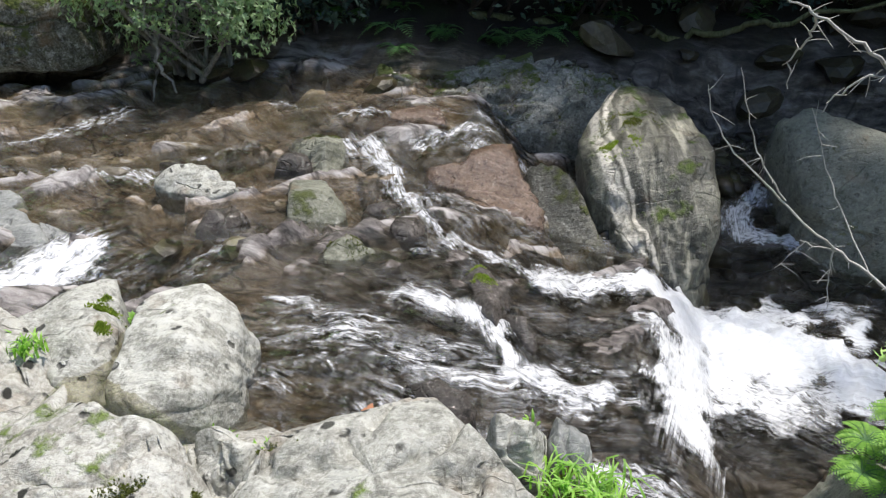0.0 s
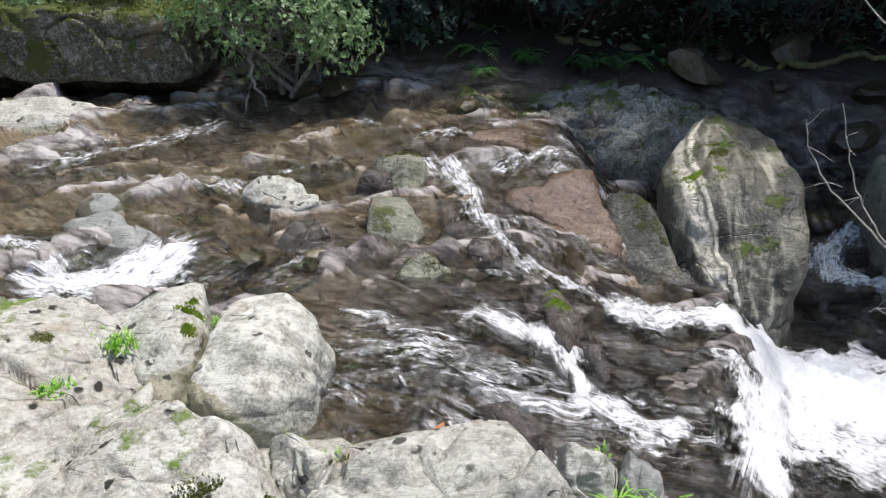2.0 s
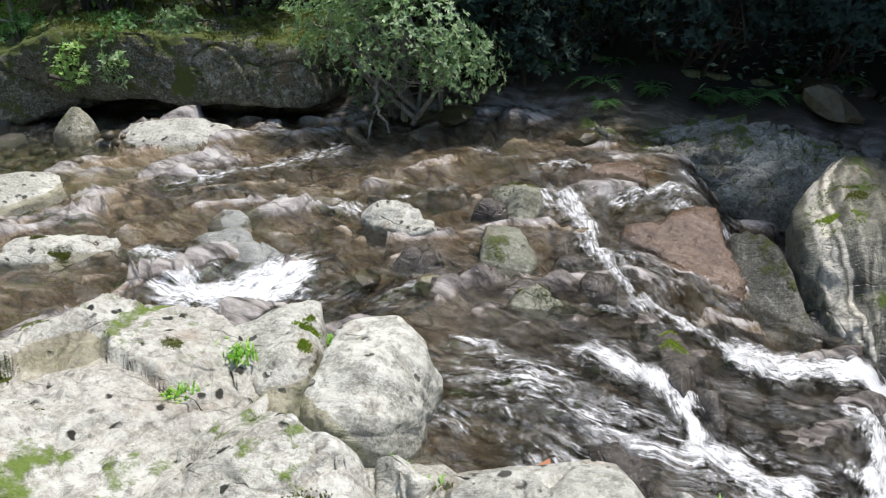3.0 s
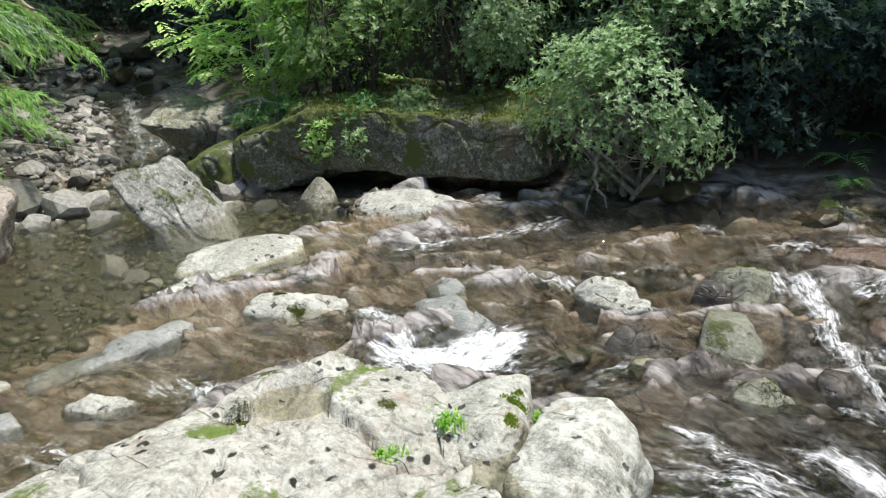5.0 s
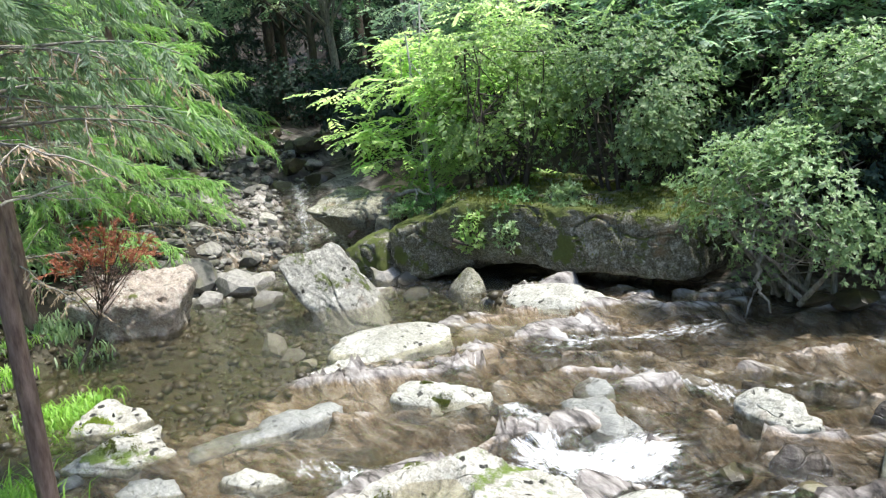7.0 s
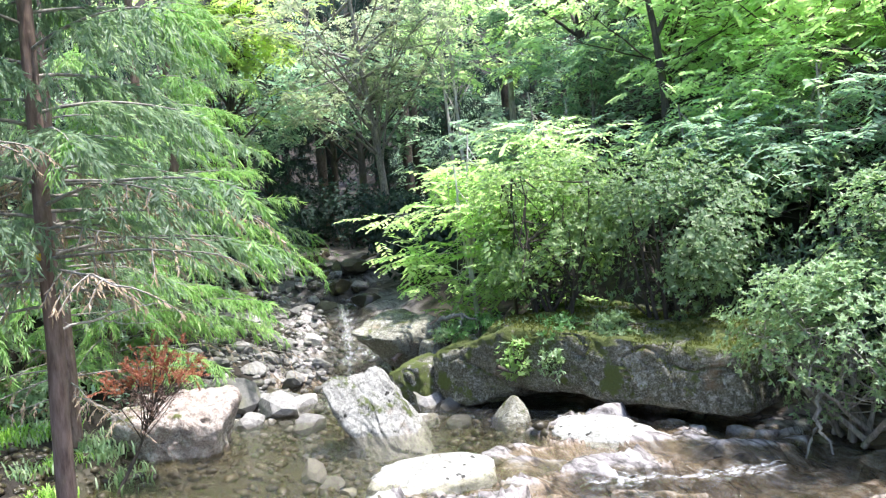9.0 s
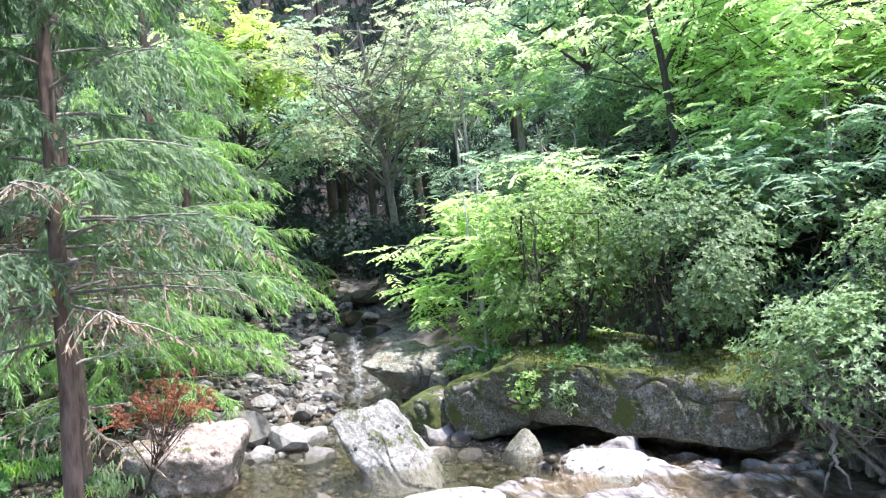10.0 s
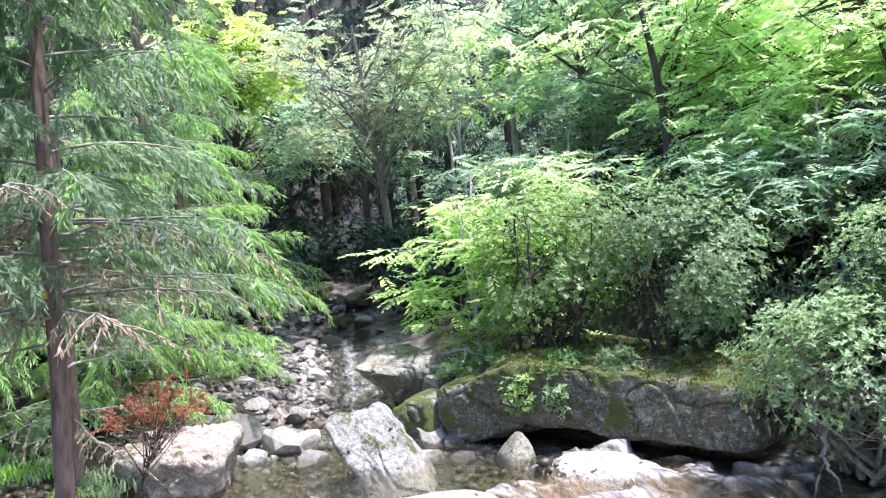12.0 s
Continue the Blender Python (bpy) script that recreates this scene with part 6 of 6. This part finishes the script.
def moss(x, y, radius, count, seed, label, mat=None, blade=0.014):
    """A cushion of tiny upright blades lying on the rock."""
    pick = np.random.default_rng(seed)
    at, along = [], []
    for k in range(3 * count):
        a, r = pick.uniform(0, 6.3), radius * math.sqrt(pick.random()) * (0.75 + 0.35 * math.sin(3 * pick.uniform(0, 6.3)))
        px, py = x + r * math.cos(a), y + 0.75 * r * math.sin(a)
        if math.sin(31 * px + seed) + math.sin(37 * py + 2 * seed) + math.sin(23 * (px - py)) < -0.2 * (1 - r / radius) + 0.15:
            continue
        hit = SURFACE.ray_cast(Vector((px, py, 6)), Vector((0, 0, -1)))
        if hit[0] is not None:
            at.append(tuple(hit[0] - hit[1] * 0.003)), along.append(tuple(hit[1]))
    if len(at) < 3:
        return None
    at, along = np.array(at), np.array(along)
    along = along + pick.normal(0, 0.5, at.shape)
    v, f = blades(at, along, pick.normal(0, 1, at.shape), blade * pick.uniform(0.6, 1.4, len(at)), blade * 0.5)
    return tagged(mesh_object("moss_cushion", v, f, mat or M_GRASS, None, "", False), label, "moss", "moss on the rocks", "stuff")


M_MOSS = leaf_material("moss_blades", (0.08, 0.1, 0.018), (0.18, 0.2, 0.045), 0.35, 0.8)
M_BRIGHTMOSS = leaf_material("bright_moss_blades", (0.19, 0.28, 0.03), (0.34, 0.43, 0.06), 0.3, 0.8)
for k, (x, y, n_, L) in enumerate(((-1.48, 2.98, 70, 0.15), (-1.7, 2.46, 60, 0.13), (-0.88, 2.17, 50, 0.13), (-0.7, 2.15, 45, 0.11), (-1.8, 2.11, 60, 0.09), (-6.0, 1.9, 140, 0.16), (-4.0, 1.2, 80, 0.15), (-5.75, 1.7, 110, 0.16), (0.3, 2.12, 30, 0.08), (-0.3, 2.23, 26, 0.06), (-6.9, 1.75, 150, 0.2), (-7.6, 2.0, 150, 0.22))):
    grass(x, y, n_, L, 300 + k, "tuft of bright green grass between rocks", wide=0.035 if L < 0.16 else 0.12)
for k, (x, y) in enumerate(((-6.0, 1.95), (-5.85, 1.85), (-6.15, 2.1), (-6.1, 1.75))):
    grass(x, y, 190, 0.2, 340 + k, "bright green clump of fine grass at the pool's edge", width=0.006, wide=0.11)
for k, (x, y) in enumerate(((-4.3, 0.95), (-4.45, 1.02), (-4.2, 0.82), (-4.6, 0.95))):
    grass(x, y, 110, 0.42, 350 + k, "long bright grass at the foot of a cedar", width=0.006, wide=0.1)
for k, (x, y) in enumerate(((0.4, 1.85), (0.5, 1.8), (0.33, 1.75), (0.55, 1.95))):
    grass(x, y, 60, 0.3, 330 + k, "long arching grass hanging over a mossy rock", width=0.005, wide=0.06, droop=1.3)
for k, (x, y, r, n_, bright) in enumerate(((-1.48, 2.6, 0.06, 500, 1), (-1.5, 2.72, 0.08, 700, 1), (-1.55, 2.82, 0.05, 400, 1), (-2.62, 2.3, 0.1, 900, 0), (-2.55, 2.0, 0.1, 800, 0), (-0.83, 1.67, 0.07, 500, 0), (-0.96, 1.58, 0.12, 900, 0), (-0.54, 1.74, 0.06, 400, 0), (-2.75, 2.4, 0.09, 500, 0),
        (-2.2, 1.75, 0.08, 400, 0), (-1.95, 2.35, 0.06, 300, 0), (-5.4, 1.85, 0.2, 900, 1), (-4.8, 1.75, 0.16, 700, 0), (0.45, 1.85, 0.2, 1200, 0), (-3.5, 3.45, 0.1, 500, 0), (-3.7, 3.5, 0.07, 300, 0), (-0.6, 3.95, 0.25, 1400, 0), (-0.85, 3.85, 0.15, 800, 0), (0.22, 3.8, 0.12, 700, 1), (-0.85, 5.5, 0.2, 900, 0), (-0.6, 6.9, 0.3, 1200, 0), (-1.0, 7.2, 0.4, 1400, 0), (1.5, 5.6, 0.25, 900, 0), (1.35, 5.3, 0.2, 700, 1))):
    moss(x, y, r, n_, 360 + k, "cushion of bright green moss on rock" if bright else "cushion of olive-green moss on rock", M_BRIGHTMOSS if bright else M_MOSS)


def moss_mat(host, x0, x1, y0, y1, count, seed, label):
    """Moss over the top of a ledge, patchy, as a part of it."""
    pick = np.random.default_rng(seed)
    tree = drop_surface([host])
    at, along = [], []
    q = np.stack([pick.uniform(x0, x1, count), pick.uniform(y0, y1, count), np.full(count, 0.5)], 1)
    q = q[vnoise(q * (2.2, 2.2, 1), seed) + 0.4 * vnoise(q * (7, 7, 1), seed) > -0.1]
    for x, y, _ in q:
        hit = tree.ray_cast(Vector((x, y, 6)), Vector((0, 0, -1)))
        if hit[0] is not None:
            at.append(tuple(hit[0] - hit[1] * 0.004)), along.append(tuple(hit[1]))
    at, along = np.array(at), np.array(along) + pick.normal(0, 0.5, (len(at), 3))
    size = 0.03 * pick.uniform(0.6, 1.5, len(at))
    tagged(mesh_object("moss_mat", *blades(at, along, pick.normal(0, 1, at.shape), size, size * 0.5), M_MOSS, host, label, False), kind="stuff")


for host in [o for o in ROCKS if o.name.startswith("rock_ledge")]:
    if "great" in host.get("label", ""):
        moss_mat(host, -6.6, -3.0, 6.3, 8.0, 14000, 521, "olive moss over the top of the ledge")
    else:
        moss_mat(host, -1.5, 2.2, 6.4, 7.8, 11000, 522, "olive moss over the top of the low ledge")


def fern(x, y, z, fronds, length, seed, label, mat=None):
    """A rosette of feathered fronds."""
    pick = np.random.default_rng(seed)
    lines, tw = [], []
    plant = thing("fern", (x, y, z), label, "fern", "ferns")
    for k in range(fronds):
        a = pick.uniform(0, 6.3)
        lines.append(bent((0, 0, 0), (math.cos(a), math.sin(a), 0.9), length * pick.uniform(0.6, 1.1), 0.75, pick, 8, 0.03))
    for p in lines:
        d = unit(np.gradient(p, axis=0))
        side = unit(np.cross(d, (0, 0, 1.0)))
        u = np.linspace(0.15, 1, 22) * (len(p) - 1)
        i = np.minimum(u.astype(int), len(p) - 2)
        at = p[i] + (u - i)[:, None] * (p[i + 1] - p[i])
        s = np.where(np.arange(22) % 2, 1, -1)[:, None]
        L = length * 0.2 * np.sin(np.linspace(0.35, 3.0, 22))
        tw.append(blades(at, side[i] * s + 0.4 * d[i], np.tile((0, 0, 1.0), (22, 1)), L, L * 0.3, 0.03))
    tagged(mesh_object("leaf", *join(tw), mat or M_FERN, plant, "", False), kind="stuff")
    tagged(mesh_object("stalk", *join([tube(p, np.linspace(0.003, 0.001, len(p)), 4) for p in lines]), M_FERN, plant, "", False), kind="stuff")
    return plant


for k, (x, y, z, L) in enumerate(((1.9, 2.5, -0.55, 0.3), (2.0, 2.35, -0.45, 0.32), (1.82, 2.35, -0.6, 0.28), (2.1, 2.6, -0.5, 0.3), (1.95, 2.2, -0.35, 0.3))):
    fern(x, y, z, 60, 0.62 * L, 420 + k, "bright green fern on a mossy bank rock", M_GRASS)
for k in range(26):
    x, y = rng.uniform(-2.0, 4.0), rng.uniform(7.4, 9.2)
    fern(x, y, top_at(x, y)[0], 9, rng.uniform(0.3, 0.5), 440 + k, "fern in the shade of the far bank")
boulder("rock", [(1.6, 2.2), (1.7, 2.6), (2.1, 2.75), (2.5, 2.5), (2.5, 2.0), (2.0, 1.7)], -1.6, -0.62, M_MOSSY, "mossy bank rock under ferns", 151, 0.06, n=90, rings=28)


# ---- dead wood ----
def branch_thing(name, lines, thick, mat, label, category="branch", buds=0, seed=0):
    """A bare branch: its main stem and side twigs."""
    pick = np.random.default_rng(seed)
    top = thing(name, lines[0][0], label, category)
    origin = np.array(lines[0][0])
    for k, line in enumerate(lines):
        p = np.array(line, float) - origin
        t = np.linspace(0, len(p) - 1, len(p) * 4)
        q = np.stack([np.interp(t, np.arange(len(p)), p[:, a]) for a in range(3)], 1)
        q[1:-1] += pick.normal(0, thick * 0.5, (len(q) - 2, 3))
        parts = [tube(q, np.linspace(thick if k == 0 else thick * 0.55, thick * 0.22, len(q)), 7, thick * 0.1, seed)]
        for j in range(buds):
            w = q[pick.integers(2, len(q) - 1)]
            r = bent(w, pick.normal(0, 1, 3), pick.uniform(0.02, 0.09), 0.1, pick, 4, 0.2)
            mesh_object("spur", *tube(r, np.linspace(thick * 0.25, thick * 0.12, 4), 4), mat, top)
        mesh_object("stem" if k == 0 else "twig", *join(parts), mat, top)
    return top


branch_thing("bare_branch", [[(1.47, 1.9, 0.56), (1.35, 1.99, 0.66), (1.25, 2.05, 0.73), (1.15, 2.1, 0.8), (1.05, 2.16, 0.9), (0.94, 2.21, 1.0), (0.86, 2.24, 1.12), (0.84, 2.25, 1.21)],
    [(1.1, 2.13, 0.86), (1.01, 2.18, 0.99), (0.97, 2.2, 1.1), (0.92, 2.22, 1.27)], [(1.25, 2.05, 0.74), (1.25, 2.05, 0.64), (1.27, 2.04, 0.5)],
    [(1.35, 2.0, 0.66), (1.3, 2.14, 0.8), (1.23, 2.18, 0.95), (1.16, 2.21, 1.14)], [(1.27, 2.04, 0.72), (1.17, 2.1, 0.72), (1.11, 2.13, 0.61)]], 0.0055, M_PALEBARK, "bare pale dead branch with forked twigs", buds=8, seed=7)
branch_thing("bare_branch", [[(1.5, 1.85, 1.1), (1.34, 1.99, 1.21), (1.26, 2.05, 1.31), (1.16, 2.1, 1.39), (1.06, 2.15, 1.45), (1.01, 2.18, 1.47), (0.9, 2.25, 1.58)],
    [(1.28, 2.03, 1.29), (1.23, 2.06, 1.28), (1.16, 2.1, 1.21), (1.14, 2.11, 1.16)], [(1.08, 2.15, 1.44), (1.1, 2.2, 1.36), (1.08, 2.25, 1.29), (1.09, 2.25, 1.19)]], 0.008, M_PALEBARK, "bare pale branch reaching over the brook", buds=8, seed=8)
branch_thing("fallen_log", [[(-0.6, 8.3, 0.35), (0.53, 8.18, 0.15), (1.26, 8.1, 0.06), (1.97, 7.96, -0.05), (2.52, 7.8, 0.03), (3.02, 7.62, 0.16), (3.58, 7.38, 0.28), (4.4, 7.0, 0.5)]], 0.075, M_MOSSBARK, "thin fallen trunk grown with moss on the far bank", "log", seed=9)
branch_thing("driftwood", [[(-7.75, 6.3, 0.45), (-7.6, 6.6, 0.7), (-7.45, 6.95, 0.98)]], 0.035, M_BARK, "reddish stick leaning on the boulders", "stick", seed=10)
branch_thing("driftwood", [[(-7.5, 6.95, 0.9), (-7.1, 7.0, 1.0), (-6.7, 6.9, 0.95)], [(-7.1, 7.0, 1.0), (-6.9, 6.8, 0.85)]], 0.04, M_GREYBARK, "grey root stump on the ledge", "root", seed=11)
branch_thing("exposed_root", [[(-2.45, 6.6, 0.6), (-2.42, 6.42, 0.25), (-2.51, 6.36, -0.06)], [(-2.42, 6.42, 0.25), (-2.3, 6.4, 0.0)]], 0.03, M_GREYBARK, "exposed root reaching down to the water", "root", seed=12)
branch_thing("dead_branch", [[(-4.15, 1.1, 1.96), (-4.06, 0.84, 2.0), (-4.0, 0.67, 1.84), (-3.99, 0.59, 1.64)], [(-4.06, 0.84, 1.99), (-3.99, 0.77, 1.79), (-3.96, 0.72, 1.64)]], 0.006, M_GREYBARK, "drooping dead grey branch of a cedar", buds=12, seed=13)
branch_thing("dead_branch", [[(-4.14, 1.1, 1.74), (-4.2, 1.35, 1.77), (-4.25, 1.6, 1.81), (-4.3, 1.8, 1.81)], [(-4.2, 1.35, 1.77), (-4.25, 1.5, 1.72), (-4.3, 1.7, 1.7)]], 0.008, M_PALEBARK, "bare pale side branch of a cedar", buds=6, seed=14)


def dead_sapling(foot, head, radii, seed, label):
    """A dead young cedar: a curved stem, a fan of bare twigs and rust-red needles on their outer ends."""
    pick = np.random.default_rng(seed)
    foot, head = np.array(foot), np.array(head)
    plant = thing("dead_cedar_sapling", foot, label, "tree")
    neck = head - (0, 0, 0.85 * radii[2]) - foot
    stem = bent((0, 0, -0.1), neck + (0, 0, 0.1), np.linalg.norm(neck) + 0.1, 0.0, pick, 9, 0.1)
    mesh_object("trunk", *tube(stem, np.linspace(0.02, 0.011, 9), 8, 0.002, seed), M_DARKBARK, plant)
    lines = []
    for k in range(34):
        goal = head - foot + np.array(radii) * unit(pick.normal(0, 1, 3) + (0, 0, 0.35)) * pick.uniform(0.6, 1.0)
        base = stem[pick.integers(5, 9)]
        p = bent(base, goal - base, np.linalg.norm(goal - base), pick.uniform(-0.1, 0.15), pick, 8, 0.1)
        mesh_object("branch", *tube(p, np.linspace(0.007, 0.002, 8), 5), M_DARKBARK, plant)
        for j in range(13):
            i = pick.integers(2, 8)
            lines.append(bent(p[i], unit(p[-1] - p[0]) + pick.normal(0, 0.5, 3), pick.uniform(0.07, 0.2), 0.15, pick, 5, 0.1))
    outer = [q for q in lines if ((q[2] - (head - foot)) / radii)[2] > -0.15]
    inner = [q for q in lines if ((q[2] - (head - foot)) / radii)[2] <= -0.15]
    tagged(mesh_object("crown", *plumes(outer, 220, 0.038, 0.009, pick, 0.1), M_DEAD, plant, "rust-red withered needles", False), kind="stuff")
    tagged(mesh_object("twiggery", *plumes(inner, 90, 0.03, 0.006, pick, 0.2), M_DEADTWIG, plant, "brown bare twigs", False), kind="stuff")
    return plant


M_DEADTWIG = leaf_material("dead_inner_twigs", (0.13, 0.085, 0.07), (0.26, 0.18, 0.15), 0.15, 0.85)
dead_sapling((-7.02, 2.3, ground_at(-7.02, 2.3)), (-6.86, 2.68, 0.98), (0.42, 0.48, 0.32), 205, "small dead cedar with rust-red needles")
# the yellow band on the slender cedar
BAND_Z = 2.1 - ground_at(-4.14, 1.1)
tag_v, tag_f = tube([(0, 0, BAND_Z), (0, 0, BAND_Z + 0.035)], [0.046, 0.046], 14)
band = Nodes("yellow_tape").done((0.75, 0.5, 0.02), 0.5)
first_cedar = bpy.data.objects["cedar_tree"]
mesh_object("band", tag_v, tag_f, band, first_cedar, "yellow marking tape")

# hanging sprigs on the ledge's face, low plants by the pool
shrub((-5.6, 6.42, 0.75), (0, -0.12, -0.15), (0.25, 0.12, 0.3), 501, "leafy sprig hanging down the ledge", M_LIME, 110, 0.07, 4, "sprigs", "leafy_sprig", 6)
shrub((-5.1, 6.42, 0.75), (0, -0.1, -0.1), (0.16, 0.1, 0.24), 502, "leafy sprig hanging down the ledge", M_SHRUB_PALE, 70, 0.06, 3, "sprigs", "leafy_sprig", 6)
shrub((2.3, 2.9, -0.5), (0, 0, 0.15), (0.2, 0.15, 0.1), 503, "small light green sprig over the water", M_LIME, 24, 0.07, 3, "sprigs", "leafy_sprig", 4)


def undergrowth():
    """Low leaves over the forest floor."""
    pick = np.random.default_rng(611)
    n_ = 110000
    x, y = pick.uniform(-34, 12, n_), pick.uniform(-2, 34, n_)
    near, far = from_bank(x, y, NEAR_BANK), from_bank(x, y, FAR_BANK)
    inside = in_channel(x, y)
    d = np.minimum(near, far)
    patch = fbm(np.stack([x * 0.7, y * 0.7, 0 * x], 1), 91, 3)
    keep = (~inside) & (d > 0.7) & ((far < near) | (x < -8.5)) & (patch > -0.35) & ((upstream(x, y) < 0.1) | (d > 1.8))
    x, y = x[keep], y[keep]
    z = ground_height(x[:, None], y[:, None])[0][:, 0]
    k = len(x)
    r = np.hypot(x, y)
    at = np.stack([x, y, z + pick.uniform(0.02, 0.45, k)], 1)
    along = np.concatenate([pick.normal(0, 1, (k, 2)), pick.normal(-0.1, 0.35, (k, 1))], 1)
    face = np.array([0, 0, 1.0]) + pick.normal(0, 0.4, (k, 3))
    size = pick.uniform(0.08, 0.17, k) * np.clip(r / 11, 0.7, 2.0)
    tagged(mesh_object("undergrowth", *blades(at, along, face, size, size * 0.45, 0.08), M_WOODS, None, "", False), "low leafy undergrowth over the forest floor", "undergrowth", kind="stuff")


undergrowth()
# pale leaf colour here too lightens plants that stand in the cedars' shadow
for k in range(26):
    x, y = rng.uniform(-10.5, -7.0), rng.uniform(0.6, 2.6)
    if in_channel(np.array([x]), np.array([y]))[0]:
        continue
    grass(x, y, 110, rng.uniform(0.14, 0.3), 700 + k, "grass and low plants below the cedars", M_SHRUB_PALE if k % 3 else M_GRASS, 0.009, 0.16)
for k, (x, y, r) in enumerate(((-8.9, 1.5, 0.45), (-9.3, 2.5, 0.4), (-7.9, 1.3, 0.35), (-10.4, 3.4, 0.45), (-9.2, 0.7, 0.6))):
    shrub(place_on(x, y), (0, 0, 0.6 * r), (r, r, 0.6 * r), 730 + k, "low leafy plant below the cedars", M_SHRUB_PALE if k % 2 else M_FERN, 200, 0.09, 4, "shrubs", "low_shrub")

# fallen leaves
M_FALLEN = leaf_material("fallen_leaf", (0.3, 0.1, 0.05), (0.4, 0.2, 0.1), 0.2, 0.7)
for x, y in ((-0.31, 2.0), (-0.28, 2.02), (0.63, 2.3), (-0.62, 2.1), (-0.55, 2.13), (-1.3, 2.2)):
    z, nrm = top_at(x, y)
    v, f = blades(np.array([[0, 0, 0.004]]), np.array([[math.cos(40 * x), math.sin(40 * x), 0.05]]), np.array([[0, 0, 1.0]]), 0.05, 0.026, 0.12)
    ob = mesh_object("fallen_leaf", v, f, M_FALLEN, None, "", False)
    ob.location = (x, y, z)
    tagged(ob, "dry reddish leaf lying on rock", "leaf", "fallen leaves")
